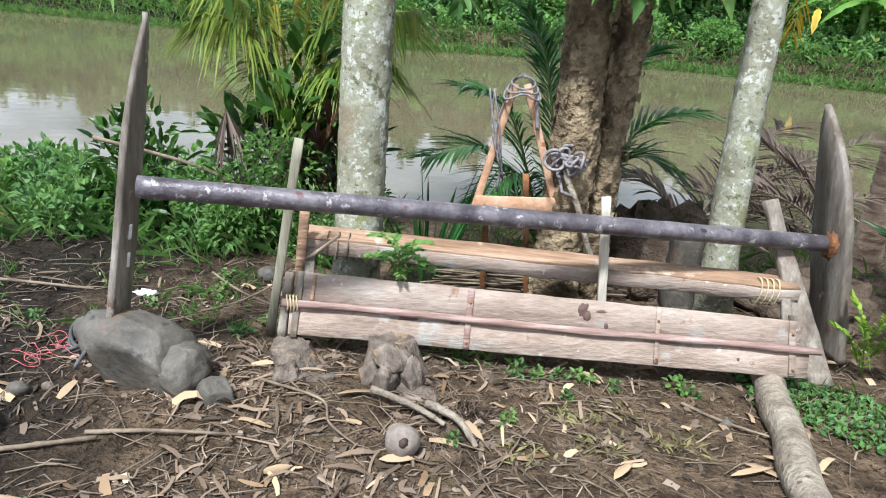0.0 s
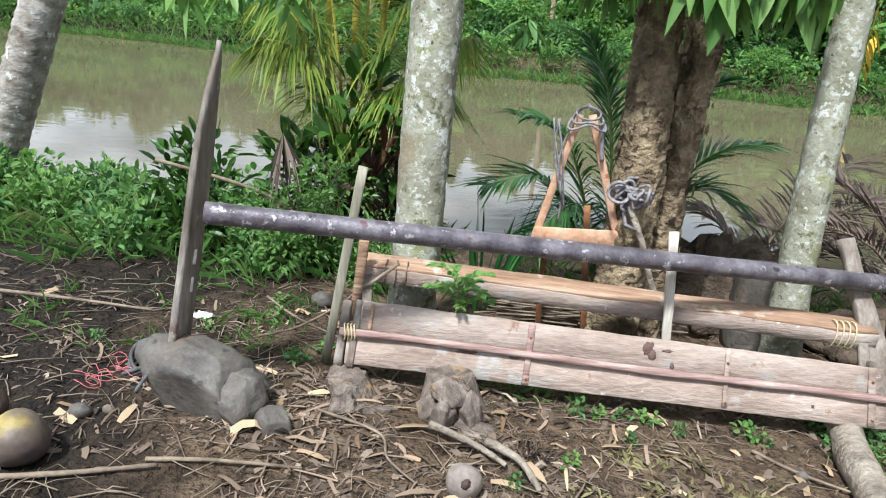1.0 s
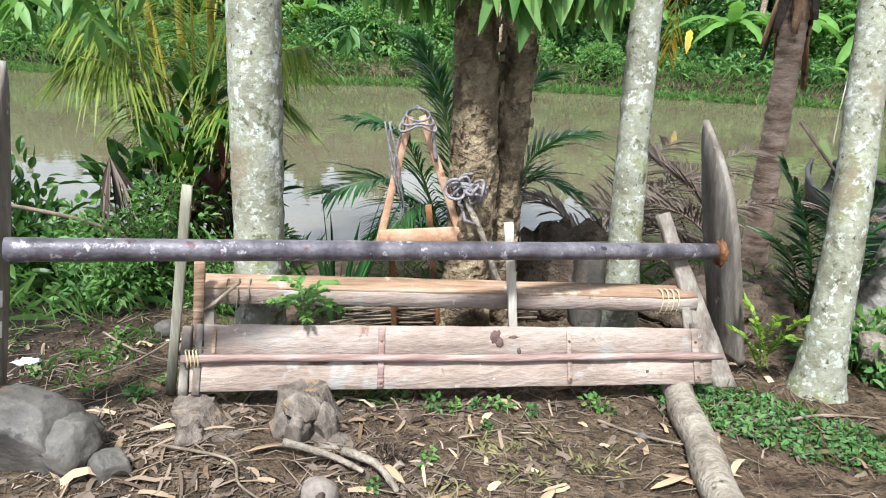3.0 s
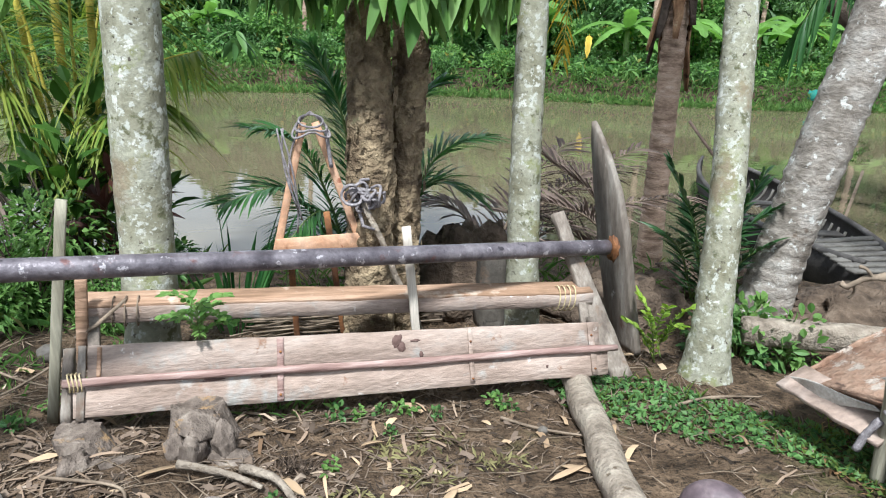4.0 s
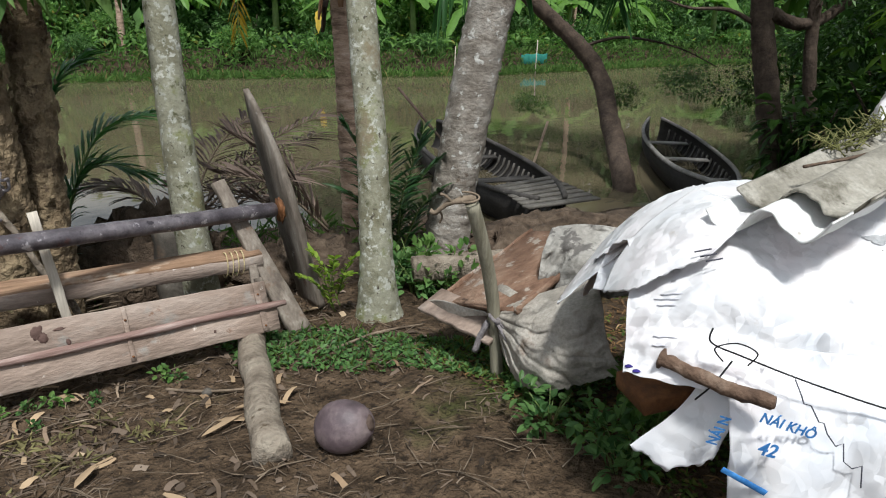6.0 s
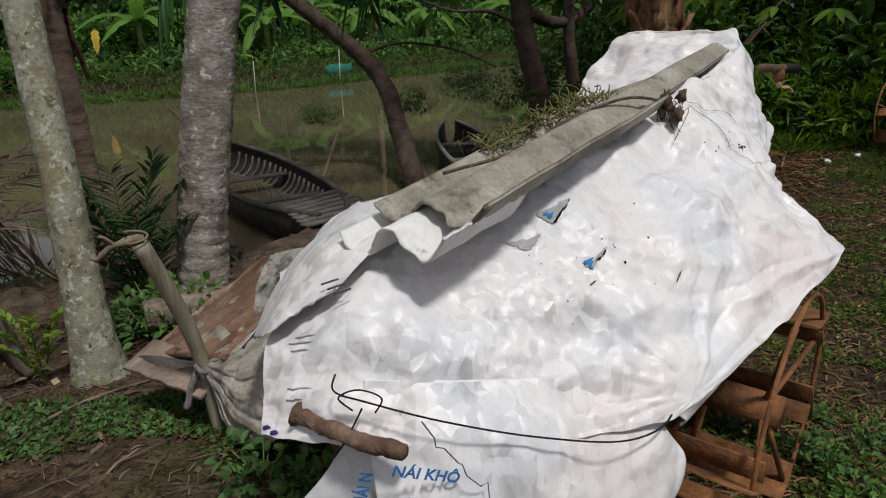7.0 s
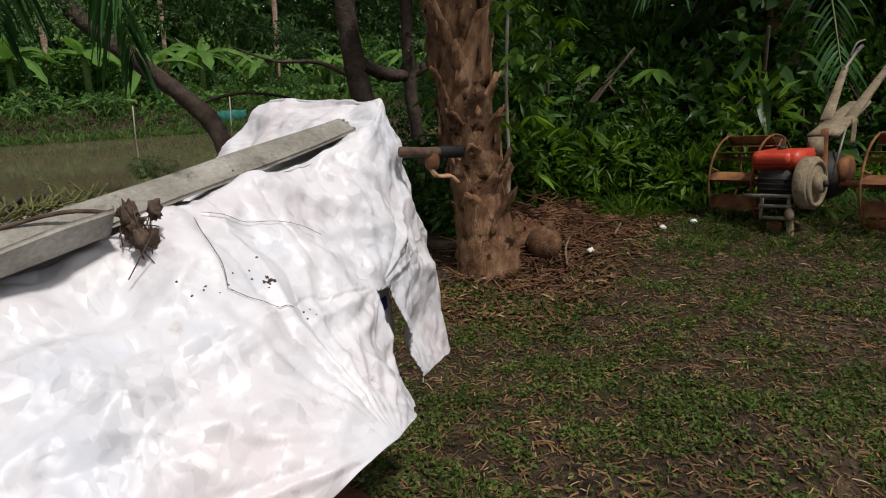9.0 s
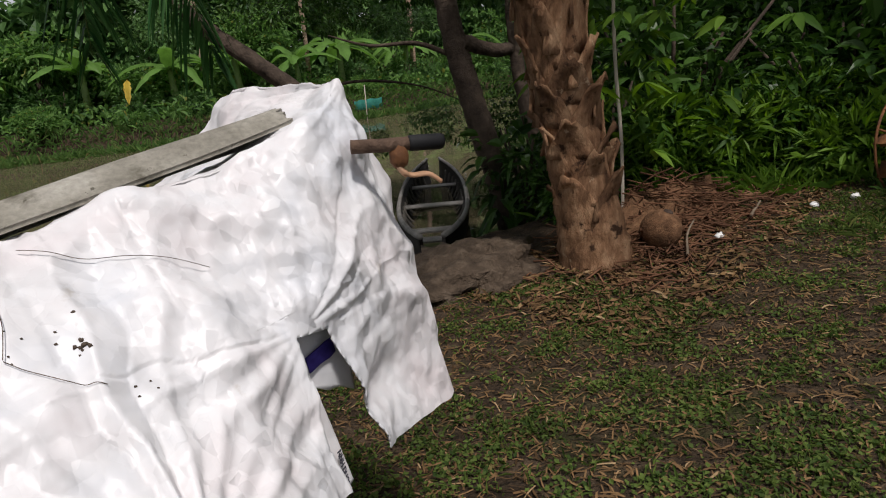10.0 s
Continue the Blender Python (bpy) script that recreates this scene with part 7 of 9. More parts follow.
def wheel(y, r=0.285):
    w = mp("wheel", Mesh().tube([(-0.02, y, r), (0.02, y, r)], 0.05, 12), STEEL, "wheel hub")
    t = Mesh()
    ring = [Vector((0, y + (r - 0.04) * math.cos(a), r + (r - 0.04) * math.sin(a))) for a in np.linspace(0, 2 * math.pi, 37)]
    mp("tyre", t.tube(ring, 0.042, 10, False), RUBBER, "black tyre", w)
    mp("rim", Mesh().tube([Vector((0, y + (r - 0.085) * math.cos(a), r + (r - 0.085) * math.sin(a))) for a in np.linspace(0, 2 * math.pi, 37)], 0.014, 8, False), STEEL, "", w)
    for k in range(6):
        a = k * math.pi / 3
        mp("spoke", Mesh().tube([(0, y, r), (0, y + 0.2 * math.cos(a), r + 0.2 * math.sin(a))], 0.006, 4), STEEL, "", w)


wheel(0.0)
wheel(1.23)
mp("rear_fender", Mesh().tube(spline([(0, -0.28, 0.50), (0, -0.18, 0.60), (0, 0.0, 0.66), (0, 0.3, 0.62)], 14), 0.075, 10, True, 0.0, 0.35), BLACK)
mp("number_plate", Mesh().plank((-0.09, -0.26, 0.60), (0.09, -0.26, 0.60), (0, -0.25, 1), 0.14, 0.006, 2, 0.0), WHITEPAINT, "white plate with dark bars")
for zz in (0.575, 0.625):
    mp("plate_bar", Mesh().plank((-0.065, -0.275 - (zz - 0.6) * 0.25, zz), (0.065, -0.275 - (zz - 0.6) * 0.25, zz), (0, -0.25, 1), 0.028, 0.003, 2, 0.0), PRINT_AND_SHADOW)
mp("tail_body", Mesh().blob((0, 0.12, 0.74), (0.12, 0.42, 0.11), 0.06, 2.0, 20, 12, 1.0), BLACK, "black side panels")
mp("seat", Mesh().blob((0, 0.33, 0.83), (0.13, 0.42, 0.06), 0.03, 2.0, 20, 10, 2.0), RUBBER, "black seat")
mp("tail_lamp", Mesh().blob((0, -0.27, 0.77), (0.085, 0.05, 0.05), 0.03, 2.0, 16, 10, 3.0), LENS, "red tail lamp")
mp("grab_rail", Mesh().tube(spline([(-0.13, 0.05, 0.84), (-0.11, -0.24, 0.88), (0, -0.30, 0.885), (0.11, -0.24, 0.88), (0.13, 0.05, 0.84)], 24), 0.013, 8), BLACK)
mp("side_cover", Mesh().blob((-0.14, 0.30, 0.50), (0.04, 0.15, 0.11), 0.05, 2.0, 16, 10, 4.0), WHITEPAINT, "white side cover")
mp("engine", Mesh().blob((0, 0.55, 0.35), (0.11, 0.25, 0.13), 0.15, 3.0, 16, 10, 5.0), STEEL)
mp("leg_shield", Mesh().plank((0, 0.85, 0.38), (0, 0.98, 0.86), (1, 0, 0), 0.34, 0.08, 8, 0.004, (1.0, 0.75), 0.4), BLACK)
mp("front_fairing", Mesh().blob((0, 1.0, 0.90), (0.15, 0.13, 0.14), 0.05, 2.0, 18, 12, 6.0), BLACK)
mp("handlebar_cover", Mesh().blob((0, 0.92, 1.02), (0.15, 0.08, 0.05), 0.06, 2.0, 18, 10, 7.0), BLACK)
for s_ in (-1, 1):
    mp("trim", Mesh().blob((s_ * 0.13, 0.89, 1.05), (0.05, 0.04, 0.018), 0.05, 2.0, 12, 8, 7.0), RED, "red handlebar trim")
mp("handlebar", Mesh().tube(spline([(-0.36, 0.80, 1.01), (-0.15, 0.92, 1.02), (0.15, 0.92, 1.02), (0.36, 0.80, 1.01)], 16), 0.014, 8), BLACK)
for s in (-1, 1):
    mp("grip", Mesh().tube([(s * 0.24, 0.875, 1.017), (s * 0.36, 0.80, 1.01)], 0.02, 10), RUBBER)
    mp("fork", Mesh().tube([(s * 0.07, 1.23, 0.285), (s * 0.06, 1.05, 0.80)], 0.02, 8), STEEL)
    mp("shock_absorber", Mesh().tube([(s * 0.12, 0.02, 0.30), (s * 0.12, 0.12, 0.62)], 0.025, 8), STEEL)
mp("exhaust", Mesh().tube(spline([(0.13, 0.6, 0.28), (0.15, 0.2, 0.26), (0.16, -0.22, 0.32)], 10), [0.02] * 4 + [0.04] * 7, 10), STEEL, "steel exhaust pipe")
mp("front_fender", Mesh().tube(spline([(0, 1.0, 0.50), (0, 1.2, 0.62), (0, 1.45, 0.5)], 10), 0.065, 10, True, 0.0, 0.4), RED)
mp("side_stand", Mesh().tube([(-0.08, 0.5, 0.28), (-0.22, 0.45, 0.0)], 0.012, 6), STEEL)


# ---- plants ----
UP = np.array([0, 0, 1.0])


def bush_mesh(name, mat, rx, rz, n, length, width, seed, detail=1, up=0.35, lumps=6, droop=0.25):
    """A crown of leaves in uneven lumps, standing on z = 0."""
    rng = np.random.default_rng(seed)
    cen = np.stack([rng.uniform(-0.62, 0.62, lumps) * rx, rng.uniform(-0.62, 0.62, lumps) * rx, rng.uniform(0.25, 0.8, lumps) * rz], 1)
    rad = rng.uniform(0.28, 0.55, lumps)
    k = rng.integers(0, lumps, n)
    d = rng.normal(0, 1, (n, 3))
    d /= np.linalg.norm(d, axis=1, keepdims=True)
    rr = rng.uniform(0.45, 1.05, n) ** 0.5
    pos = cen[k] + d * (rad[k] * rr)[:, None] * np.array([rx, rx, rz * 0.55])
    pos[:, 2] = np.maximum(pos[:, 2], 0.02 * rz)
    return Mesh().leaves(pos, d + UP * up + rng.normal(0, 0.35, (n, 3)), length, width, rng, droop, detail).mesh(name, mat, False)


def stems_mesh(name, mat, n, h, spread, r, seed):
    rng = np.random.default_rng(seed)
    m = Mesh()
    for k in range(n):
        a = rng.uniform(0, 6.28)
        e = Vector((math.cos(a) * spread * rng.uniform(0.3, 1), math.sin(a) * spread * rng.uniform(0.3, 1), h * rng.uniform(0.6, 1)))
        m.tube([(0.15 * e.x * 0.3, 0.15 * e.y * 0.3, -0.05), (e.x * 0.45, e.y * 0.45, e.z * 0.6), e], [r, r * 0.8, r * 0.4], 5)
    return m.mesh(name, mat)


def place(me, name, x, y, z, s, rz, label, category, group="", stem=None, kind=""):
    m = pose(x, y, z, 0, 0, rz) @ Matrix.Diagonal((s, s, s * random.uniform(0.85, 1.15), 1))
    if stem is None:
        ob = new(name, me)
        ob.matrix_basis = m
        return tagged(ob, label, category, group, kind)
    e = thing(name, (x, y, z), label, category, group, m=m)
    for nm, mm in (("foliage", me), ("stalk", stem)):
        ob = new(nm, mm)
        ob.parent = e
    tagged(ob, kind="stuff")
    return e


def frond(m_stem, m_leaf, base, tip, arch, n, length, width, rng, droop=0.35, both=True, r=0.012, hang=0.0):
    """A palm frond: a bowed rib with leaflets along both sides."""
    base, tip = Vector(base), Vector(tip)
    pts = spline([base, base.lerp(tip, 0.5) + Vector((0, 0, arch)), tip], 16)
    m_stem.tube(pts, [r * (1 - 0.85 * i / 16) for i in range(17)], 5)
    pos, dirs, ln = [], [], []
    for i in range(n):
        t = 0.12 + 0.87 * i / n
        k = min(int(t * 16), 15)
        p = pts[k].lerp(pts[k + 1], t * 16 - k)
        d = (pts[k + 1] - pts[k]).normalized()
        s = d.cross(Vector((0, 0, 1)))
        s = s.normalized() if s.length > 0.05 else Vector((1, 0, 0))
        for sg in (1, -1):
            pos.append(p)
            dirs.append(s * sg + d * (0.55 + 0.5 * t) + Vector((0, 0, 0.25 - hang)) + Vector(rng.normal(0, 0.09, 3)))
            ln.append(length * math.sin(math.pi * min(1, 0.22 + 0.75 * t)) ** 0.7)
    for q in range(0, len(pos), 40):
        m_leaf.leaves(pos[q:q + 40], [tuple(d) for d in dirs[q:q + 40]], float(np.mean(ln[q:q + 40])), width, rng, droop, 2)


def palm_crown(name, at, ends, label, leaf_mat, stem_mat, n=26, length=0.4, width=0.03, seed=0, arch=0.25, droop=0.35, r=0.012, hang=0.0, category="palm", parent=None):
    """A clump of fronds from one base."""
    rng = np.random.default_rng(seed)
    e = parent or thing(name, at, label, category)
    for end in ends:
        a, b = Mesh(), Mesh()
        frond(a, b, Vector(at) + Vector(rng.normal(0, 0.03, 3)), end, arch, n, length, width, rng, droop, True, r, hang)
        f = part("frond_rib", a, stem_mat, e)
        part("leaf_blade", b, leaf_mat, f)
    return e


def blades(name, mat, pts, hmin, hmax, width, seed, label, lean=0.5, per=1):
    """Grass blades at points, as one mass."""
    rng = np.random.default_rng(seed)
    pts = np.repeat(np.asarray(pts), per, axis=0)
    pts = pts + np.concatenate([rng.normal(0, 0.015, (len(pts), 2)), np.zeros((len(pts), 1))], 1)
    d = np.concatenate([rng.normal(0, lean, (len(pts), 2)), np.ones((len(pts), 1))], 1)
    m = Mesh()
    h = rng.uniform(0, 1, len(pts))
    for k in range(4):
        s = (h * 4).astype(int) == k
        if s.any():
            m.leaves(pts[s], d[s], hmin + (hmax - hmin) * (k + 0.5) / 4, width, rng, 0.35, 1)
    return solo(name, m, mat, label, "grass", "", "stuff", False)


def scatter(n, x0, x1, y0, y1, seed, keep=None, lift=0.0):
    rng = np.random.default_rng(seed)
    out = []
    while len(out) < n:
        x, y = rng.uniform(x0, x1), rng.uniform(y0, y1)
        if keep is None or keep(x, y, rng):
            out.append((x, y, ground_h(x, y) + lift))
    return out


WITHERED = leafy("withered_leaf", (0.07, 0.06, 0.025), (0.2, 0.18, 0.08), 0.1, 0.8)
# -- soil litter --
def not_water(x, y, rng):
    return y < bank_y(x) - 0.3


def litter_zone(x, y, rng):
    return y < 3.0 and noise.noise(Vector((x * 2.2, y * 2.2, 4))) > -0.25 and rng.random() < (1.0 if y > 1.2 else 0.4) * (0.2 + 0.8 * math.exp(-((x + 0.25) / 0.85) ** 2))


rng = np.random.default_rng(31)
p = scatter(5500, -3.0, 2.2, 0.7, 3.2, 1, litter_zone, 0.006)
d = np.concatenate([rng.normal(0, 1, (len(p), 2)), rng.normal(0.02, 0.12, (len(p), 1))], 1)
solo("leaf_litter", Mesh().scraps(p, rng, 0.048, 0.006, 0.4, 0.1), BROWNLITTER, "brown rotting leaf litter and chips on soil", "litter", "", "stuff", False)
p = scatter(1300, -3.0, 2.2, 0.7, 3.1, 61, litter_zone, 0.006)
d = np.concatenate([rng.normal(0, 1, (len(p), 2)), rng.normal(0.05, 0.25, (len(p), 1))], 1)
solo("broken_leaves", Mesh().scraps(p, rng, 0.05, 0.022, 0.8, 0.15), BROWNLITTER, "broken brown dead leaves pressed into the soil", "litter", "", "stuff", False)
p = scatter(150, -2.6, 2.2, 0.9, 3.0, 2, litter_zone, 0.012)
d = np.concatenate([rng.normal(0, 1, (len(p), 2)), rng.normal(0.03, 0.12, (len(p), 1))], 1)
solo("dry_leaves", Mesh().scraps(p, rng, 0.09, 0.026, 0.6, 0.1), DRYLEAF, "pale dry fallen leaves strewn over soil", "litter", "", "stuff", False)
p = scatter(330, -2.6, 2.2, 0.9, 3.1, 6, lambda x, y, r: litter_zone(x, y, r) and r.random() < 0.25 + 0.75 * math.exp(-((x + 0.35) / 0.8) ** 2), 0.014)
d = np.concatenate([rng.normal(0, 1, (len(p), 2)), rng.normal(0.06, 0.2, (len(p), 1))], 1)
solo("bark_strips", Mesh().scraps(p, rng, 0.12, 0.012, 0.5, 0.08), STRAWBIT, "torn brown bark strips and dead leaves on soil", "litter", "", "stuff", False)
cl = Mesh()
for x, y, z in scatter(7500, -3.0, 2.3, 0.7, 3.2, 16, None, 0.0):
    r = 0.003 + 0.017 * rng.random() ** 2.5
    a = rng.uniform(0, 1.5)
    c, w = math.cos(a) * r, math.sin(a) * r
    cl.add([(x + c, y + w, z + 0.002), (x - w * 0.8, y + c * 0.9, z + 0.001), (x - c * 0.9, y - w, z + 0.002), (x + w, y - c * 0.8, z + 0.001), (x + r * 0.2, y, z + r * 0.9)], [(0, 1, 4), (1, 2, 4), (2, 3, 4), (3, 0, 4)])
solo("soil_clods", cl, SOIL, "crumbs and small clods of damp soil", "soil", "", "stuff", False)
for k, (x, y) in enumerate(((0.55, 1.98), (0.72, 2.05), (0.35, 1.72), (0.9, 1.85), (0.62, 1.82), (-0.6, 2.75))):
    solo("withered_weed", Mesh().leaves(scatter(70, x - 0.09, x + 0.09, y - 0.06, y + 0.06, 50 + k), rng.normal(0, 1, (70, 3)) * np.array([1, 1, 0.4]) + np.array([0, 0, 0.3]), 0.05, 0.014, rng, 0.2, 1), WITHERED, "flattened withered olive-brown weed on soil", "weed", "withered weeds", "", False)
tw = Mesh()
for x, y, z in scatter(1500, -3.0, 2.2, 0.8, 3.4, 3, None, 0.010):
    a, l = rng.uniform(0, 6.28), rng.uniform(0.05, 0.22)
    q = Vector((x, y, z))
    e = q + Vector((l * math.cos(a), l * math.sin(a), 0))
    e.z = ground_h(e.x, e.y) + 0.012
    tw.tube([q, q.lerp(e, 0.5) + Vector((0.01 * rng.normal(), 0.01 * rng.normal(), 0.008)), e], rng.uniform(0.0009, 0.0026), 4)
solo("twigs", tw, TWIG, "thin dry twigs scattered over the soil", "litter", "", "stuff")


def stick(pts, r, mat, label):
    pts = [(x, y, ground_h(x, y) + h + r * 0.7) for x, y, h in pts]
    n = 18
    return solo("stick", Mesh().tube(spline(pts, n), [r * (1 - 0.45 * i / n) for i in range(n + 1)], 7, True, 0.25), mat, label, "stick", "fallen sticks")


stick([(-1.75, 1.42, 0.01), (-1.35, 1.49, 0.01), (-0.95, 1.60, 0.01)], 0.012, TWIG, "long grey dead stick lying on soil")
stick([(-1.0, 1.63, 0.01), (-0.8, 1.66, 0.02), (-0.55, 1.70, 0.01)], 0.008, TWIG, "pale broken stick lying on soil")
stick([(-0.58, 2.02, 0.02), (-0.35, 1.93, 0.02), (-0.30, 1.80, 0.02), (-0.2, 1.70, 0.01)], 0.006, TWIG, "bent pale dry stick on soil")
stick([(0.02, 1.95, 0.02), (0.12, 1.85, 0.03), (0.18, 1.72, 0.01)], 0.017, LOGBARK, "forked grey root stick on soil")
stick([(-0.18, 2.0, 0.03), (-0.03, 1.92, 0.03), (0.08, 1.83, 0.02)], 0.015, LOGBARK, "grey root stick beside the stump")
stick([(1.0, 2.16, 0.01), (1.12, 2.02, 0.015), (1.30, 1.93, 0.01)], 0.007, TWIG, "thin curved twig on bare soil")
stick([(1.72, 2.08, 0.01), (1.95, 2.12, 0.02), (2.2, 2.1, 0.01)], 0.008, TWIG, "pale dry twig on the soil")
stick([(-1.05, 2.95, 0.05), (-0.85, 2.72, 0.06), (-0.62, 2.62, 0.03)], 0.006, TWIG, "pale bare twig arching over soil")
stick([(-0.95, 2.50, 0.05), (-0.78, 2.55, 0.10), (-0.62, 2.85, 0.16), (-0.58, 3.05, 0.28)], 0.006, TWIG, "forked bare twig standing off the soil")
stick([(-2.4, 2.65, 0.02), (-1.9, 2.68, 0.02), (-1.5, 2.70, 0.02)], 0.010, TWIG, "long thin twig on soil")
for k, (x, y, a, l, w) in enumerate(((-0.12, 1.62, 0.1, 0.17, 0.035), (0.14, 1.88, -1.0, 0.20, 0.035), (-0.30, 1.98, 0.2, 0.20, 0.04), (1.28, 2.08, 0.2, 0.14, 0.03), (1.08, 1.78, -0.6, 0.22, 0.04), (1.16, 1.82, -0.4, 0.24, 0.035), (1.0, 1.70, 0.3, 0.15, 0.03), (0.42, 2.02, 0.1, 0.12, 0.03), (-1.45, 1.42, -0.2, 0.16, 0.04), (-0.45, 1.52, 0.4, 0.12, 0.03), (-1.1, 1.32, -0.2, 0.16, 0.035), (0.6, 1.62, 0.8, 0.13, 0.03))):
    m = Mesh().leaves([(x, y, ground_h(x, y) + 0.02)], [(math.cos(a), math.sin(a), 0.05)], l, w, rng, 0.06, 2)
    thin(solo("bamboo_sheath", m, DRYLEAF, "curled pale bamboo sheath lying on the soil", "dry leaf", "fallen sheaths"), 0.002)

# -- low weeds and grass near the rack and on the left bank --
SPROUT = [bush_mesh(f"sprout", LEAF_BRIGHT if k % 2 else LEAF, 0.07, 0.10, 26, 0.045, 0.026, 40 + k, 2, 0.5, 4) for k in range(4)]
SSTEM = stems_mesh('seedling_stalk', GREENSTEM, 5, 0.07, 0.04, 0.002, 2)
for k, (x, y) in enumerate(((0.36, 2.24), (0.45, 2.25), (0.55, 2.26), (0.63, 2.25), (0.75, 2.24), (1.02, 2.25), (1.07, 2.2), (-0.68, 2.55), (-0.75, 2.40), (-0.95, 2.75), (-1.6, 2.4), (-0.92, 1.25), (0.55, 2.1), (-1.2, 2.6), (-0.55, 2.7), (-1.0, 3.0), (0.1, 1.75), (0.3, 1.9), (0.45, 1.35), (0.1, 1.3))):
    place(SPROUT[k % 4], "seedling", x, y, ground_h(x, y) - 0.01, random.uniform(0.4, 0.75), k * 67, "small green broad-leaved seedling in the soil", "seedling", "seedlings", SSTEM)
# plant growing through the rack
pl = thing("leafy_seedling", (-0.12, 2.44, 0.02), "bright green feathery seedling growing through the rack", "seedling")
a_, b_m = Mesh(), Mesh()
rng = np.random.default_rng(77)
for k in range(11):
    an = k * 2.39
    e = Vector((-0.12 + 0.13 * math.cos(an), 2.42 + 0.08 * math.sin(an), 0.16 + 0.012 * k + 0.03 * math.sin(an)))
    frond(a_, b_m, (-0.12, 2.44, 0.10 + 0.012 * k), e, 0.03, 9, 0.042, 0.02, rng, 0.1, True, 0.003)
a_.tube([(-0.12, 2.45, -0.15), (-0.12, 2.44, 0.24)], 0.004, 5)
part("stem", a_, GREENSTEM, pl)
part("foliage", b_m, LEAF_BRIGHT, pl)
solo("dead_grass_tuft", Mesh().leaves(scatter(120, 0.12, 0.24, 1.88, 2.0, 5), rng.normal(0, 1, (120, 3)) + UP, 0.08, 0.006, rng, 0.2, 1), BROWNLITTER, "tuft of dead brown grass on soil", "grass", "", "stuff", False)


def lawn_keep(x, y, rng):
    v = 0.5 * noise.noise(Vector((x * 1.1, y * 1.1, 2))) + 0.9 * noise.noise(Vector((x * 4.5, y * 4.5, 6)))
    if y < path_y(x) + 0.03:
        return False
    if 6.2 < x < 8.3 and 0.7 < y < 2.2:
        return rng.random() < 0.12
    return rng.random() < 0.09 + 0.85 * float(sm((v + 0.16) / 0.5))


blades("lawn_grass", LAWN, scatter(8000, 2.0, 9.4, -1.6, 1.9, 7, lawn_keep), 0.025, 0.085, 0.009, 8, "short patchy lawn grass on damp soil", 0.7, 3)
p = np.array(scatter(22000, 2.0, 8.8, -1.5, 1.7, 9, lawn_keep, 0.016))
rng = np.random.default_rng(12)
solo("clover_weeds", Mesh().leaves(p, rng.normal(0, 1, (len(p), 3)) * np.array([1, 1, 0.3]) + UP * 0.35, 0.024, 0.017, rng, 0.1, 1), LAWN, "low creeping green weeds among the lawn", "weeds", "", "stuff", False)
p = np.array(scatter(23000, 2.0, 9.0, -1.5, 1.9, 10, lambda x, y, r: y > path_y(x) + 0.03, 0.010))
solo("lawn_litter", Mesh().scraps(p, rng, 0.055, 0.008, 0.5, 0.12), RUSSET, "brown straw and leaf bits among the grass", "litter", "", "stuff", False)


def cover_keep(x, y, rng):
    d1 = abs((y - 2.05) + 1.0 * (x - 1.75)) < 0.28 + 0.12 * noise.noise(Vector((x * 3, y * 3, 1))) and 1.2 < x < 2.6
    return d1 and not (x > 2.05 and y > 1.95)


p = np.array(scatter(2600, 1.3, 2.7, 0.8, 2.6, 14, cover_keep, 0.012))
solo("ground_creeper", Mesh().leaves(p, rng.normal(0, 1, (len(p), 3)) * np.array([1, 1, 0.4]) + UP * 0.5, 0.034, 0.02, rng, 0.1, 1), LEAF, "low green creeping weeds on the bank edge", "weeds", "", "stuff", False)
blades("edge_grass", LAWN, scatter(260, 1.3, 2.7, 0.8, 2.6, 15, cover_keep), 0.04, 0.12, 0.008, 16, "short grass at the bank edge", 0.6, 2)
WEED = [bush_mesh("weed", LEAF_BRIGHT if k % 2 else LEAF, 0.2, 0.30, 150, 0.065, 0.035, 60 + k, 2, 0.4, 7) for k in range(4)]
WSTEM = stems_mesh("weed_stems", GREENSTEM, 9, 0.26, 0.14, 0.004, 3)
for k, (x, y, s) in enumerate(((2.02, 1.05, 0.8), (2.2, 0.75, 0.8), (2.0, 0.72, 0.7), (2.12, 1.28, 0.5), (2.45, 2.55, 1.0), (2.6, 2.42, 0.9), (2.35, 2.62, 0.9), (2.55, 2.7, 1.1), (2.5, 0.5, 0.7))):
    place(WEED[k % 4], "weed", x, y, ground_h(x, y) - 0.02, s, k * 71, "broad-leaved green weed by the bank", "weed", "weeds by the tractor", WSTEM)
for k, (x, y, s) in enumerate(((3.0, -0.32, 0.45), (3.12, -0.12, 0.5), (3.32, -0.22, 0.4), (2.9, -0.5, 0.42), (3.2, -0.42, 0.38), (2.75, -0.42, 0.5), (3.5, -0.84, 0.4), (3.35, -0.78, 0.45), (3.75, -0.9, 0.33), (4.15, -0.97, 0.3), (3.15, -0.72, 0.35))):
    place(WEED[k % 4], "weed", x, y, ground_h(x, y) - 0.02, s, k * 71, "fresh green weed in the short lawn", "weed", "weeds in the lawn", WSTEM)
palm_crown("fern", (1.95, 2.55, -0.26), [(1.80, 2.45, 0.02), (1.90, 2.42, 0.06), (2.02, 2.42, 0.04), (1.85, 2.62, 0.05), (1.75, 2.55, -0.05), (1.98, 2.40, -0.05)], "small yellow-green fern beside the palm trunk", FERNLEAF, GREENSTEM, 12, 0.06, 0.022, 5, 0.05, 0.1, 0.004, 0, "fern")

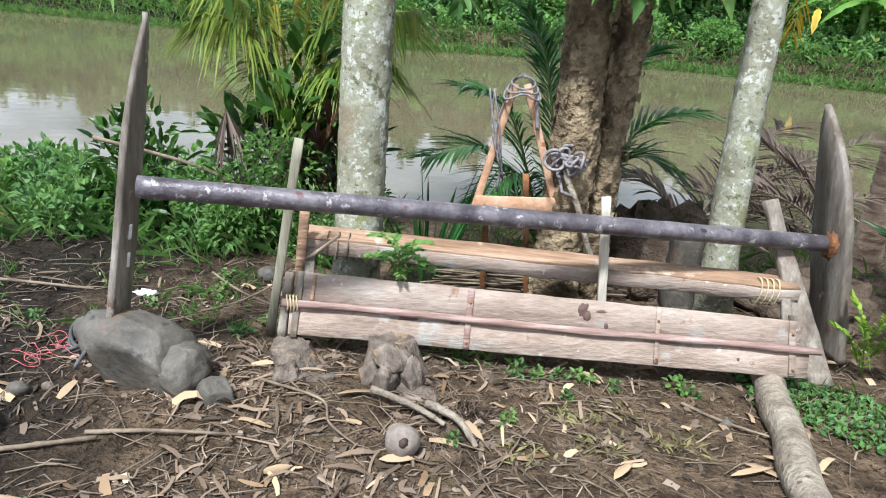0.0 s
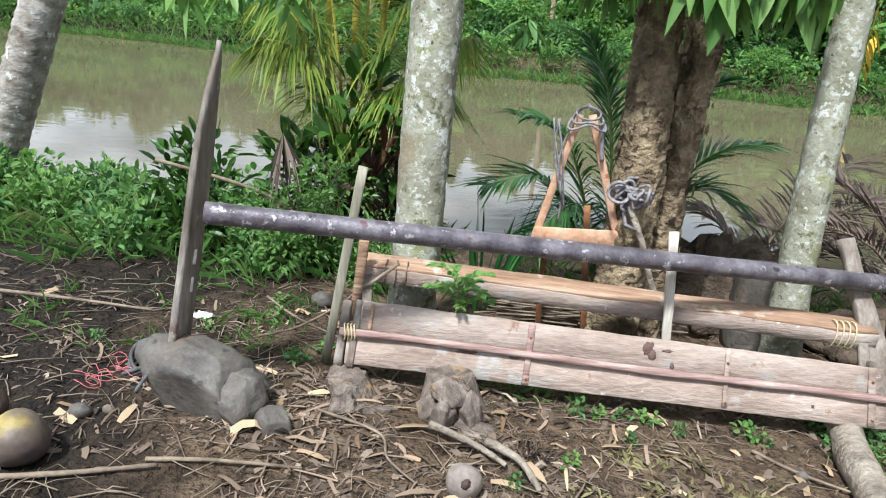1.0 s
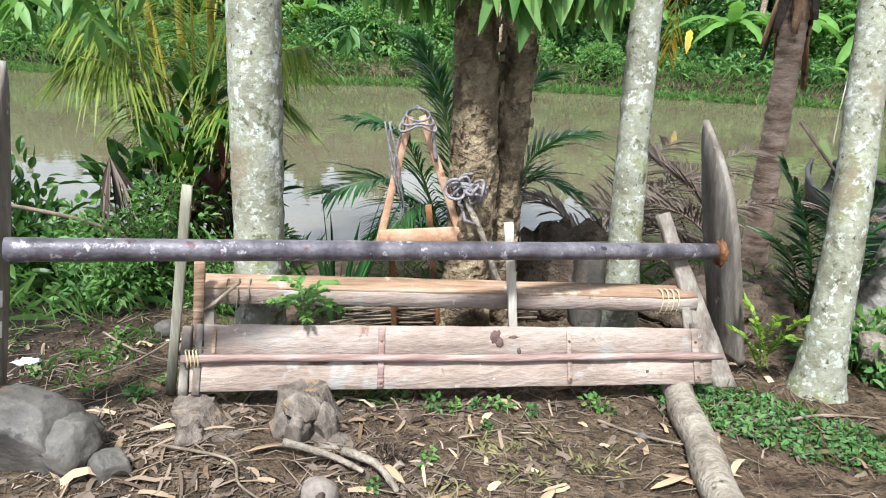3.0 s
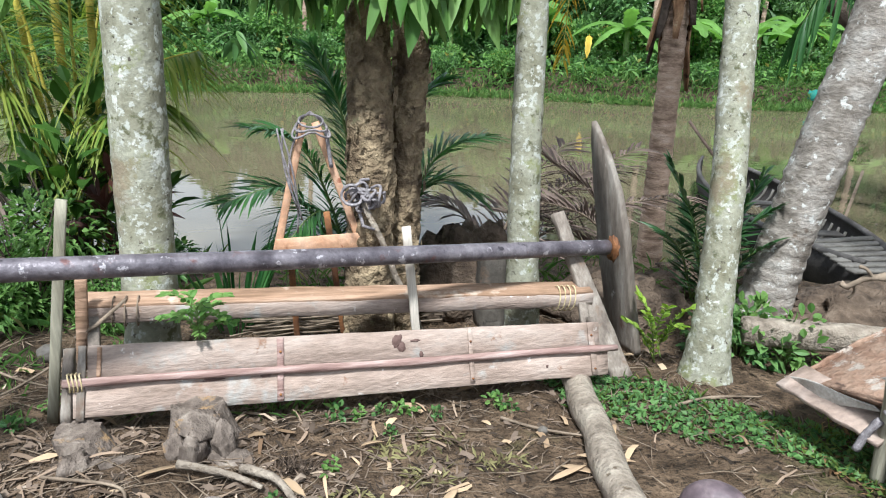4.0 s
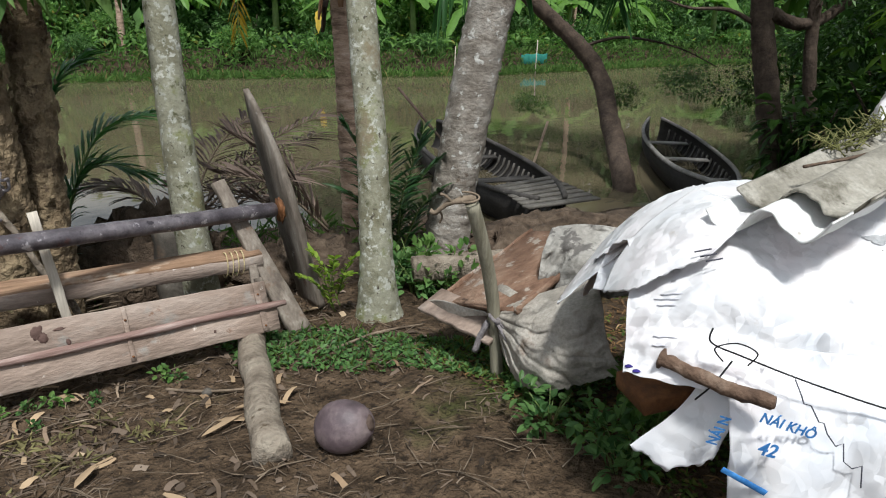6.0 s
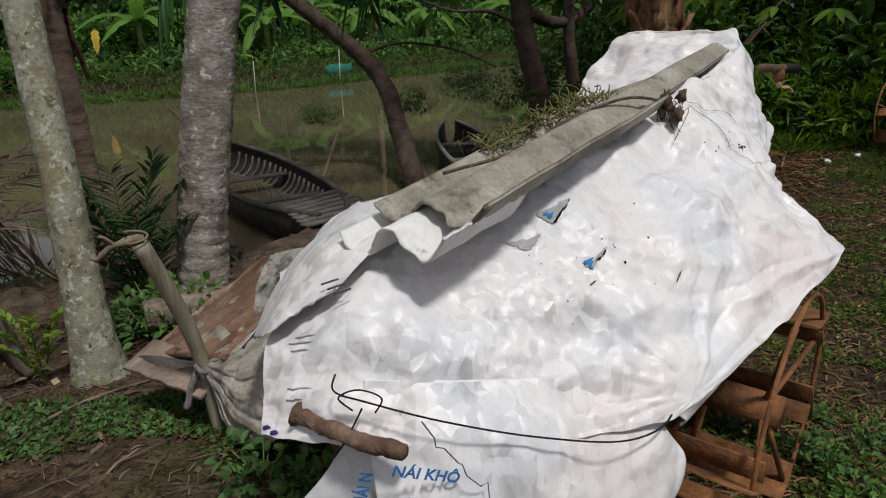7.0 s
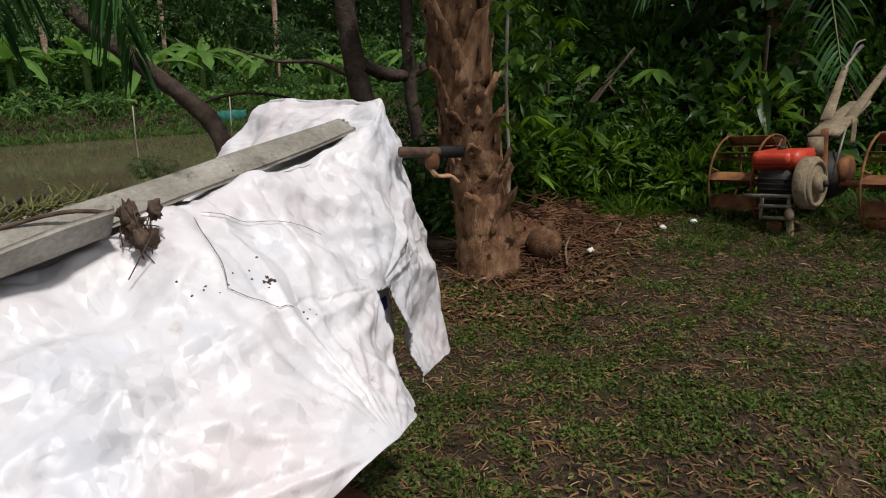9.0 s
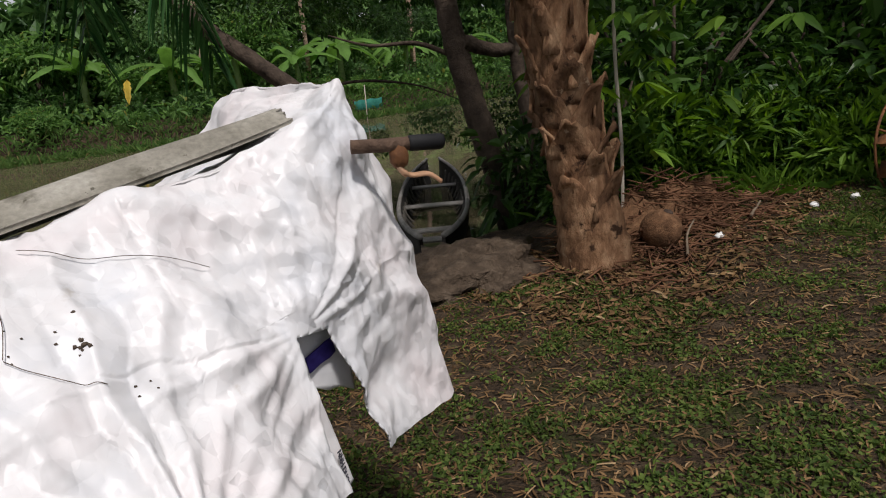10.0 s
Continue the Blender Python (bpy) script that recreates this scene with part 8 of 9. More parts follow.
CROWN = [bush_mesh("leaves", LEAF if k else LEAF_DARK, 1.0, 1.2, 1100, 0.2, 0.06, 620 + k, 1, -0.3, 12, 0.5) for k in range(2)]
# crowns far overhead
for k, (tr_, top_, rad_, mt_) in enumerate(((ta, (-0.2, 3.3, 4.55), 1.3, PALMLEAF), (tcx, (1.45, 3.35, 4.35), 1.2, PALMLEAF), (td, (2.32, 3.0, 3.55), 1.2, PALMLEAF), (te, (3.9, 2.8, 4.55), 1.9, PALMLEAF), (tf, (2.95, 4.3, 3.55), 1.3, PALMLEAF), (tg, (-2.6, 5.1, 3.95), 1.9, PALMLEAF))):
    ends = [(top_[0] + rad_ * math.cos(q * 0.9 + k), top_[1] + rad_ * math.sin(q * 0.9 + k), top_[2] + 0.1 + 0.35 * math.sin(q * 2.0)) for q in range(7)]
    palm_crown('', top_, ends, '', mt_, GREENSTEM, 26, 0.4 * rad_ / 1.3, 0.03, 500 + k, 0.45, 0.5, 0.018, 0.3, 'palm', tr_)

# crowns of the broad-leaved trees over the bank
for tr_, spots_ in ((tb, ((0.5, 3.5, 2.25, 1.15), (1.3, 3.9, 2.4, 1.1), (-0.4, 3.9, 2.5, 1.0), (0.6, 4.3, 3.0, 1.3))), (th, ((7.2, 6.4, 2.5, 1.1),)), (ti, ((7.8, 4.0, 2.7, 1.3), (8.5, 3.0, 2.6, 1.4)))):
    for k, (x, y, z, s) in enumerate(spots_):
        ob = new("crown", CROWN[k % 2])
        ob.parent = tr_
        ob.matrix_parent_inverse = tr_.matrix_basis.inverted()
        ob.matrix_basis = pose(x, y, z, 0, 0, k * 97) @ Matrix.Scale(s, 4)

# left bank: weeds thickening toward the water
rng = np.random.default_rng(101)


def left_keep(x, y, r):
    edge = 3.26 - 0.03 * (x + 1) + 0.25 * noise.noise(Vector((x * 2, 3, 0)))
    return y > edge and y < bank_y(x) + 0.1 and (x < -0.6 or r.random() < 0.4)


for k, (x, y, z) in enumerate(scatter(74, -4.6, -0.35, 2.8, 5.0, 21, left_keep)):
    s = random.uniform(0.5, 1.3) * (0.75 + 0.25 * min(1, max(0, y - 2.8)))
    place(WEED[k % 4], "weed", x, y, z - 0.03, s, k * 53, "leafy green weed on the river bank", "weed", "weeds on the river bank", WSTEM)
blades("bank_grass", GRASS, scatter(2600, -4.8, -0.2, 2.75, 5.2, 22, left_keep), 0.08, 0.34, 0.011, 23, "tangled green bank grass", 0.55, 2)
blades("sparse_grass", GRASS, scatter(230, -3.0, 0.4, 2.3, 3.2, 24, lambda x, y, r: noise.noise(Vector((x * 2.5, y * 2.5, 9))) > 0.05), 0.05, 0.16, 0.007, 25, "sparse grass sprigs on soil", 0.6, 3)
blades("bank_edge_grass", GRASS, scatter(700, 0.2, 3.6, 3.3, 5.0, 26, not_water), 0.06, 0.3, 0.012, 27, "grass along the bank behind the trees", 0.5, 2)

FINE = bush_mesh("leaves", LEAF_BRIGHT, 0.36, 0.72, 1500, 0.055, 0.024, 90, 1, 0.2, 12)
BROAD = bush_mesh("leaves", LEAF_DARK, 0.42, 0.95, 420, 0.17, 0.055, 91, 2, 0.45, 12)
RSTEM = stems_mesh("shrub_stems", DARKBARK, 12, 0.7, 0.26, 0.008, 4)
place(FINE, "shrub", -1.02, 3.62, -0.34, 1.0, 20, "dense small-leaved green shrub on the bank", "shrub", "", RSTEM)
place(FINE, "shrub", -0.62, 3.45, -0.33, 0.62, 120, "low small-leaved green shrub behind the rack", "shrub", "", RSTEM)
place(BROAD, "shrub", -0.98, 4.35, -0.42, 1.25, 50, "tall dark glossy shrub at the water's edge", "shrub", "", RSTEM)
place(BROAD, "shrub", -1.75, 3.85, -0.36, 0.72, 150, "dark glossy-leaved shrub on the bank", "shrub", "", RSTEM)
RED_B = bush_mesh("leaves", CLARET, 0.2, 0.95, 60, 0.26, 0.06, 92, 2, 0.9, 6)
place(RED_B, "cordyline", -0.62, 4.15, -0.40, 0.95, 10, "dark red-leaved cordyline among the shrubs", "shrub", "", RSTEM)
# yellow-stemmed palm clump
yp = palm_crown("golden_palm", (-1.02, 4.75, -0.45), [(-1.5, 4.5, 1.2), (-1.42, 4.5, 1.55), (-1.2, 4.35, 1.75), (-0.75, 4.4, 1.8), (-0.3, 4.4, 1.5), (-0.15, 4.3, 1.05), (-1.45, 4.3, 0.95), (-0.6, 5.1, 1.7), (-1.3, 5.0, 1.7), (-0.35, 4.25, 0.75)], "golden-stemmed palm clump with arching fronds", YELLOWPALM, YELLOWSTEM, 85, 0.52, 0.016, 33, 0.5, 0.7, 0.016, 0.6)
for k, (x, lean) in enumerate(((-1.0, 0.05), (-0.86, 0.10), (-1.1, -0.05))):
    part("cane", Mesh().tube(spline([(x, 4.72, -0.5), (x + lean * 0.4, 4.7, 0.3), (x + lean, 4.66, 1.35)], 16), 0.026 - 0.003 * k, 8), YELLOWSTEM, yp, "bright yellow cane")
solo("dead_frond", Mesh().tube(spline([(-1.75, 3.35, 0.38), (-1.25, 3.55, 0.18), (-0.95, 3.6, -0.05)], 12), 0.012, 6), TWIG, "bare pale palm rib leaning on the shrub", "stick")
rng = np.random.default_rng(55)
m = Mesh().leaves([(-1.28, 4.05, 0.42)] * 26, np.stack([rng.uniform(-0.5, 0.5, 26), rng.normal(0, 0.3, 26), np.full(26, -1.0)], 1), 0.42, 0.02, rng, 0.2, 1)
solo("dry_frond", m, DRYPALM, "hanging dry tan palm leaf", "frond", "", "", False)
# strap-leaved plant beside the pale trunk
m = Mesh()
for k in range(26):
    a = rng.uniform(0, 6.28)
    m.leaves([(-0.02 + 0.06 * math.cos(a), 3.25 + 0.05 * math.sin(a), -0.3)], [(0.35 * math.cos(a), 0.2 * math.sin(a), 1.0)], rng.uniform(0.5, 0.95), 0.032, rng, 0.18, 2)
solo("strap_leaf_plant", m, PALMLEAF, "clump of long green strap leaves by the trunk", "plant", "", "", False)
# young coconut palms behind the twin trunk
palm_crown("young_palm", (0.72, 3.72, -0.35), [(0.42, 3.55, 1.12), (0.12, 3.5, 0.72), (-0.05, 3.45, 0.35), (1.45, 3.75, 0.62), (1.15, 3.7, 0.95), (0.25, 3.35, 0.15), (1.35, 3.6, 0.3), (0.5, 3.9, 1.0)], "young coconut palm with dark green fronds", PALMLEAF, GREENSTEM, 64, 0.36, 0.014, 44, 0.35, 0.3, 0.012)
palm_crown("spiky_palm", (2.82, 3.35, -0.4), [(2.5, 3.2, 0.30), (2.65, 3.1, 0.45), (2.9, 3.1, 0.5), (3.05, 3.1, 0.3), (2.45, 3.3, 0.1), (2.95, 3.0, 0.1), (2.7, 3.0, 0.2), (2.55, 3.5, 0.5)], "spiky dark green palm seedling on the bank", PALMDARK, GREENSTEM, 26, 0.27, 0.02, 45, 0.1, 0.25, 0.01)
palm_crown("dry_palm_frond", (1.55, 3.75, -0.15), [(2.75, 4.3, 0.28), (2.6, 3.9, 0.50), (2.15, 4.1, 0.5), (2.9, 3.8, 0.18), (1.1, 3.95, 0.2)], "heap of dry grey-brown palm fronds", DRYPALM, TWIG, 40, 0.40, 0.016, 46, 0.12, 0.3, 0.012, 0.1, "frond")
palm_crown("dry_palm_frond", (2.45, 3.6, -0.25), [(1.55, 3.9, 0.12), (1.75, 3.6, 0.25), (1.95, 3.9, 0.42)], "upright dry brown palm fronds by the bank", DRYPALM, TWIG, 36, 0.34, 0.016, 47, 0.12, 0.1, 0.012, -0.3, "frond")
md = Mesh().blob((1.30, 3.52, -0.30), (0.42, 0.30, 0.42), 0.32, 3.6, 44, 26, 6.0)
solo("mud_mound", md, MUD, "dark mound of dried mud behind the trees", "mound")
for (x, y, rx, ry, rz, sd) in ((2.15, 3.3, 0.45, 0.35, 0.22, 1.0), (3.8, 2.95, 0.7, 0.35, 0.20, 2.0), (4.6, 2.75, 0.6, 0.35, 0.14, 3.0), (3.2, 3.75, 0.5, 0.3, 0.18, 4.0), (5.95, 2.2, 0.62, 0.46, 0.2, 5.0)):
    solo("mud_mound", Mesh().blob((x, y, float(base_h(x, y))), (rx, ry, rz), 0.3, 3.2, 44, 26, sd), MUD, "lumpy wet brown mud on the river bank", "mound", "mud on the bank")
solo("post_stub", Mesh().plank((1.36, 3.18, -0.35), (1.36, 3.2, 0.12), (1, 0, 0), 0.22, 0.16, 8, 0.02, (1.15, 0.9)), STONE, "grey-brown broken post stub behind the rack", "post")
pt = Mesh()
rng = np.random.default_rng(66)
for k in range(90):
    x, y = rng.uniform(-0.1, 0.75), rng.uniform(3.0, 3.3)
    a, l = rng.normal(0, 0.25), rng.uniform(0.15, 0.5)
    z = ground_h(x, y) + 0.02 + rng.uniform(0, 0.14)
    pt.tube([(x, y, z), (x + l * math.cos(a), y + l * math.sin(a) * 0.4, z + rng.normal(0, 0.02))], 0.005, 4)
solo("dry_stalks", pt, TWIG, "bundle of dry brown stalks behind the rack", "stalks", "", "stuff")


# -- overhanging branches --
def branch(name, pts, leaf_n, length, width, mat, seed, label, hang=0.9, spread=0.16):
    rng = np.random.default_rng(seed)
    e = thing(name, pts[0], label, "branch")
    sp = spline(pts, 30)
    part("limb", Mesh().tube(sp, [0.022 - 0.0005 * i for i in range(31)], 8, True, 0.2), DARKBARK, e)
    pos, dirs = [], []
    tw_ = Mesh()
    for k in range(leaf_n // 9):
        c = sp[rng.integers(6, 31)] + Vector(rng.normal(0, spread, 3))
        tw_.tube([sp[min(30, int(rng.integers(6, 31)))], c], 0.004, 4) if k % 2 == 0 else None
        for q in range(9):
            a = q * 0.7 + rng.uniform(0, 0.5)
            pos.append(tuple(c + Vector(rng.normal(0, 0.02, 3))))
            dirs.append((math.cos(a), math.sin(a) * 0.8, -hang + rng.normal(0, 0.3)))
    part("foliage", Mesh().leaves(pos, dirs, length, width, rng, 0.35, 2), mat, e)
    part("twig", tw_, DARKBARK, e)
    return e


branch("leafy_branch", [(0.62, 3.2, 2.2), (0.52, 2.95, 1.70), (0.42, 2.85, 1.60), (0.30, 2.8, 1.56)], 150, 0.23, 0.075, LEAF_BRIGHT, 70, "overhanging branch with large drooping leaves", 1.5, 0.07)
branch("leafy_branch", [(0.85, 3.3, 2.2), (0.95, 3.0, 1.70), (1.02, 2.9, 1.62), (1.12, 2.85, 1.58)], 170, 0.23, 0.075, LEAF_BRIGHT, 71, "overhanging branch with large glossy leaves", 1.5, 0.07)
branch("leafy_branch", [(0.65, 3.1, 2.0), (0.7, 2.8, 1.64), (0.72, 2.75, 1.59), (0.8, 2.7, 1.57)], 110, 0.22, 0.072, LEAF_BRIGHT, 72, "cluster of drooping leaves by the trunk", 1.5, 0.08)
branch("leafy_branch", [(0.4, 4.2, 2.3), (-0.4, 3.7, 1.66), (-0.9, 3.3, 1.42), (-1.35, 3.0, 1.33)], 190, 0.13, 0.042, LEAF_BRIGHT, 73, "long overhanging branch with drooping leaves", 0.7, 0.13)
branch("leafy_branch", [(-0.8, 4.4, 2.3), (-1.4, 3.9, 1.72), (-1.9, 3.5, 1.46), (-2.3, 3.2, 1.36)], 150, 0.12, 0.04, LEAF, 74, "overhanging leafy branch over the river", 0.7)
branch("leafy_branch", [(0.5, 3.4, 2.2), (0.2, 3.2, 1.7), (0.0, 3.1, 1.55), (-0.15, 3.05, 1.42)], 45, 0.12, 0.04, LEAF, 75, "crooked twig with a few leaves", 0.6)
palm_crown("yellow_frond", (2.55, 5.0, 2.3), [(2.35, 4.7, 0.98)], "single hanging yellow-orange palm frond", YELLOWLEAF, YELLOWSTEM, 30, 0.22, 0.02, 81, 0.1, 0.4, 0.012, 0.9, "frond", tf)
palm_crown("hanging_frond", (4.2, 3.0, 2.9), [(3.3, 3.5, 1.25), (5.0, 3.4, 1.2), (4.4, 3.9, 1.3)], "dark hanging coconut fronds over the bank", PALMLEAF, GREENSTEM, 50, 0.5, 0.03, 82, 0.35, 0.6, 0.014, 0.8, "frond", te)
palm_crown("palm_crown", (6.3, 1.8, 2.7), [(4.4, 2.6, 1.75), (4.9, 1.2, 2.0), (5.6, 3.4, 1.9), (7.6, 0.6, 1.9), (8.2, 1.8, 1.9), (7.4, 3.2, 2.2), (6.0, 0.0, 2.3), (5.2, 2.0, 2.9), (7.0, 1.5, 3.2)], "drooping green crown of a coconut palm", PALMLEAF, GREENSTEM, 60, 0.6, 0.032, 83, 0.75, 0.6, 0.02, 0.5, "palm", tj)


# ---- far bank ----
rng = np.random.default_rng(200)
FB = [bush_mesh("leaves", LEAF_FAR if k % 3 else LEAF, 0.9, 1.25, 1500, 0.17, 0.085, 210 + k, 1, 0.2, 16) for k in range(5)]
FBS = stems_mesh("bush_stems", DARKBARK, 10, 1.1, 0.6, 0.02, 6)
for k in range(100):
    x = -24 + 62 * (k + rng.uniform(-0.4, 0.4)) / 100
    row = k % 3
    y = float(far_y(x)) + (1.1, 2.3, 3.8)[row] + rng.uniform(-0.3, 0.5)
    s = rng.uniform(0.55, 0.95) * (0.7, 1.0, 1.45)[row]
    place(FB[k % 5], "bush", x, y, float(base_h(x, y)) - 0.05, s, float(rng.uniform(0, 360)), "green bush on the far river bank", "bush", "bushes on the far bank", FBS)


def far_pts(n, seed, lo, hi):
    r = np.random.default_rng(seed)
    x = r.uniform(-26, 40, n)
    y = far_y(x) + r.uniform(lo, hi, n)
    return np.stack([x, y, base_h(x, y)], 1)


def mass(name, pts, d, length, width, mat, rng, label, category, droop=0.3, detail=1):
    return solo(name, Mesh().leaves(pts, d, length, width, rng, droop, detail), mat, label, category, "", "stuff", False)


p = far_pts(20000, 3, -0.85, 0.9)
p[:, 2] = np.maximum(p[:, 2], WATER_Z - 0.02)
mass("far_grass", p, rng.normal(0, 0.45, (len(p), 3)) + UP, 0.42, 0.04, GRASS, rng, "bright grass fringing the far bank", "grass", 0.35)
p = far_pts(7000, 4, 0.6, 4.0)
mass("far_undergrowth", p + UP * rng.uniform(0, 0.5, (len(p), 1)), rng.normal(0, 0.7, (len(p), 3)) + UP * 0.6, 0.32, 0.12, LEAF_FAR, rng, "leafy undergrowth on the far bank", "undergrowth")
r_ = np.random.default_rng(5)
n_far = 80000
x = r_.uniform(-40, 60, n_far)
jag = np.abs(np.sin(x * 0.9 + 0.7 * np.sin(x * 0.37))) + 0.6 * np.abs(np.sin(x * 2.3 + 1.1)) + 0.35 * np.abs(np.sin(x * 6.1))
top_h = 2.5 + 1.3 * jag + 3.6 * sm((x - 8) / 6)
y = far_y(x) + 5.5 + r_.uniform(0, 3.2, n_far)
z = r_.uniform(0, 1.0, n_far) ** 0.8 * top_h * (0.89 + 0.13 * np.sin(x * 1.9) * np.sin(x * 0.8 + 1.0)) - 0.2
mass("far_woods", np.stack([x, y, z], 1), r_.normal(0, 0.8, (n_far, 3)) - UP * 0.1, 0.68, 0.31, LEAF, r_, "dense green woods behind the far bank", "woods", 0.35)
FT = [bush_mesh("crown", LEAF_FAR if k else LEAF, 1.7, 2.4, 1800, 0.30, 0.14, 230 + k, 1, 0.0, 14) for k in range(3)]
TRK = Mesh().tube([(0, 0, -0.3), (0.1, 0.05, 1.2), (0.0, 0.1, 2.6)], [0.16, 0.12, 0.07], 8, True, 0.2).mesh("trunk", DARKBARK)
for k in range(16):
    x = -22 + 60 * (k + float(rng.uniform(-0.3, 0.3))) / 16
    y = float(far_y(x)) + 4.6 + float(rng.uniform(0, 1.5))
    e = thing("tree", (x, y, -0.3), "leafy green tree on the far bank", "tree", "trees on the far bank", m=pose(x, y, float(base_h(x, y)), 0, 0, k * 77) @ Matrix.Scale(float(rng.uniform(0.7, 0.95)), 4))
    ob = new("crown", FT[k % 3])
    ob.parent, ob.location = e, (0, 0, 1.1)
    ob = new("trunk", TRK)
    ob.parent = e


# bananas
def banana_leaf(m, base, az, length, width, rise, droop):
    base = Vector(base)
    d = Vector((math.cos(az), math.sin(az), 0))
    s = Vector((-math.sin(az), math.cos(az), 0))
    n, vs = 10, []
    for i in range(n + 1):
        t = i / n
        c = base + d * (length * t * (0.75 if rise > 0.8 else 1.0)) + Vector((0, 0, rise * length * t - droop * length * t * t))
        w = width / 2 * math.sin(math.pi * min(1, 0.08 + 0.92 * t)) ** 0.6 * (1 + 0.18 * math.sin(i * 2.3 + az * 5))
        for e in (-1, -0.5, 0, 0.5, 1):
            vs.append(c + s * (w * e) + Vector((0, 0, -0.25 * w * abs(e) + (0.04 if e == 0 else 0))))
    m.add(vs, [(i * 5 + e, i * 5 + e + 1, (i + 1) * 5 + e + 1, (i + 1) * 5 + e) for i in range(n) for e in range(4)])


BANANA = leafy("banana_leaf", (0.06, 0.16, 0.03), (0.15, 0.28, 0.06), 0.4, 0.4)
BST = Mesh().tube([(0, 0, -0.2), (0.02, 0, 0.7), (0.0, 0.02, 1.5)], [0.12, 0.10, 0.07], 10).mesh("banana_stem", GREENSTEM)
BLV = []
for k in range(3):
    rb_ = np.random.default_rng(300 + k)
    BLV.append([])
    for q in range(8):
        m = Mesh()
        banana_leaf(m, (0, 0, 1.4), q * 0.82 + float(rb_.uniform(-0.3, 0.3)), float(rb_.uniform(1.2, 1.8)), 0.42, float(rb_.uniform(0.35, 1.1)), float(rb_.uniform(0.6, 1.1)))
        BLV[-1].append(m.mesh("leaf", BANANA))


def banana(x, y, s, k, label="banana plant with broad green leaves", group="banana plants"):
    e = thing("banana_plant", (x, y, 0), label, "banana plant", group, m=pose(x, y, float(base_h(x, y)), 0, 0, k * 49) @ Matrix.Scale(s, 4))
    ob = new("stem", BST)
    ob.parent = e
    for me in BLV[k % 3]:
        ob = new("leaf", me)
        ob.parent = e


for k, (x, dy, s) in enumerate(((11.5, 2.6, 1.0), (13.5, 3.0, 1.1), (15.0, 2.2, 0.9), (17.0, 2.8, 1.1), (19.5, 2.4, 1.0), (9.6, 3.6, 1.1), (6.8, 3.8, 1.0), (22.0, 2.2, 1.0), (3.2, 4.2, 1.0), (25.5, 2.0, 1.1), (-1.0, 4.0, 1.0), (-8.0, 4.2, 1.1))):
    banana(x, float(far_y(x)) + dy, s, k)
pm_ = Mesh()
banana_leaf(pm_, (10.2, 19.3, 0.95), 4.2, 0.5, 0.2, -0.1, 1.2)
solo("yellow_banana_leaf", pm_, YELLOWLEAF, "hanging yellow banana leaf on the far bank", "leaf", "", "", False)
# a few slim trunks on the far side, a teal net
for k, (x, dy, h, r) in enumerate(((5.0, 2.2, 3.6, 0.10), (13.0, 4.2, 4.5, 0.10), (16.2, 3.6, 4.5, 0.08), (-4.0, 2.4, 3.4, 0.09), (20.5, 3.3, 4.5, 0.1), (2.0, 3.8, 4.0, 0.08))):
    y = float(far_y(x)) + dy
    solo("bare_tree", Mesh().tube(spline([(x, y, -0.5), (x + 0.1, y, h * 0.5), (x + 0.05, y, h)], 12), r, 8, True, 0.15), BROWNPALM, "slim bare trunk on the far bank", "tree", "bare trees on the far bank")
solo("fishing_net", Mesh().plank((15.6, 16.0, -0.45), (16.5, 15.75, -0.45), (0, 0, 1), 0.3, 0.02, 10, 0.05), TEAL, "teal net hung along the far bank", "net")
solo("stone_wall", Mesh().plank((13.2, 17.1, -0.55), (15.6, 16.5, -0.55), (0, 0, 1), 0.5, 0.3, 12, 0.05), MUD, "grey-brown mud revetment on the far bank", "bank wall")
for k in range(2):
    x = 12.5 + 2.6 * k
    solo("mooring_stake", Mesh().tube([(x, float(far_y(x)) - 0.9, -1.2), (x + 0.05, float(far_y(x)) - 0.9, 0.05 + 0.15 * (k % 3))], 0.015, 6), PALEWOOD, "thin pale stake standing in the river", "stake", "stakes in the river")
solo("mooring_stake", Mesh().tube([(-7.6, 7.4, -1.2), (-7.35, 7.4, 0.05)], 0.03, 6), DARKBARK, "dark stake slanting out of the water", "stake", "stakes in the river")
solo("mooring_stake", Mesh().tube([(-8.2, 9.5, -1.2), (-8.25, 9.5, 0.0)], 0.03, 6), DARKBARK, "dark stake standing in the river", "stake", "stakes in the river")

# ---- riverside trees' foliage, right of the bank ----
SMALL = [bush_mesh("leaves", LEAF_DARK if k else LEAF, 0.75, 0.8, 1300, 0.075, 0.04, 250 + k, 1, 0.0, 12) for k in range(3)]


def spray(parent, c, s, k):
    ob = new("foliage", SMALL[k % 3])
    ob.parent = parent
    ob.matrix_parent_inverse = parent.matrix_basis.inverted()
    ob.matrix_basis = pose(*c, 0, 0, k * 61) @ Matrix.Scale(s, 4)
    return ob


for k, (c, s) in enumerate((((6.3, 6.7, 1.4), 0.7), ((7.3, 6.3, 1.5), 0.8), ((8.0, 5.9, 1.35), 0.8), ((8.5, 5.5, 1.1), 0.7), ((7.0, 6.4, -0.2), 0.4), ((8.1, 5.8, -0.15), 0.45), ((8.7, 5.2, 0.0), 0.6))):
    spray(th, c, s, k)
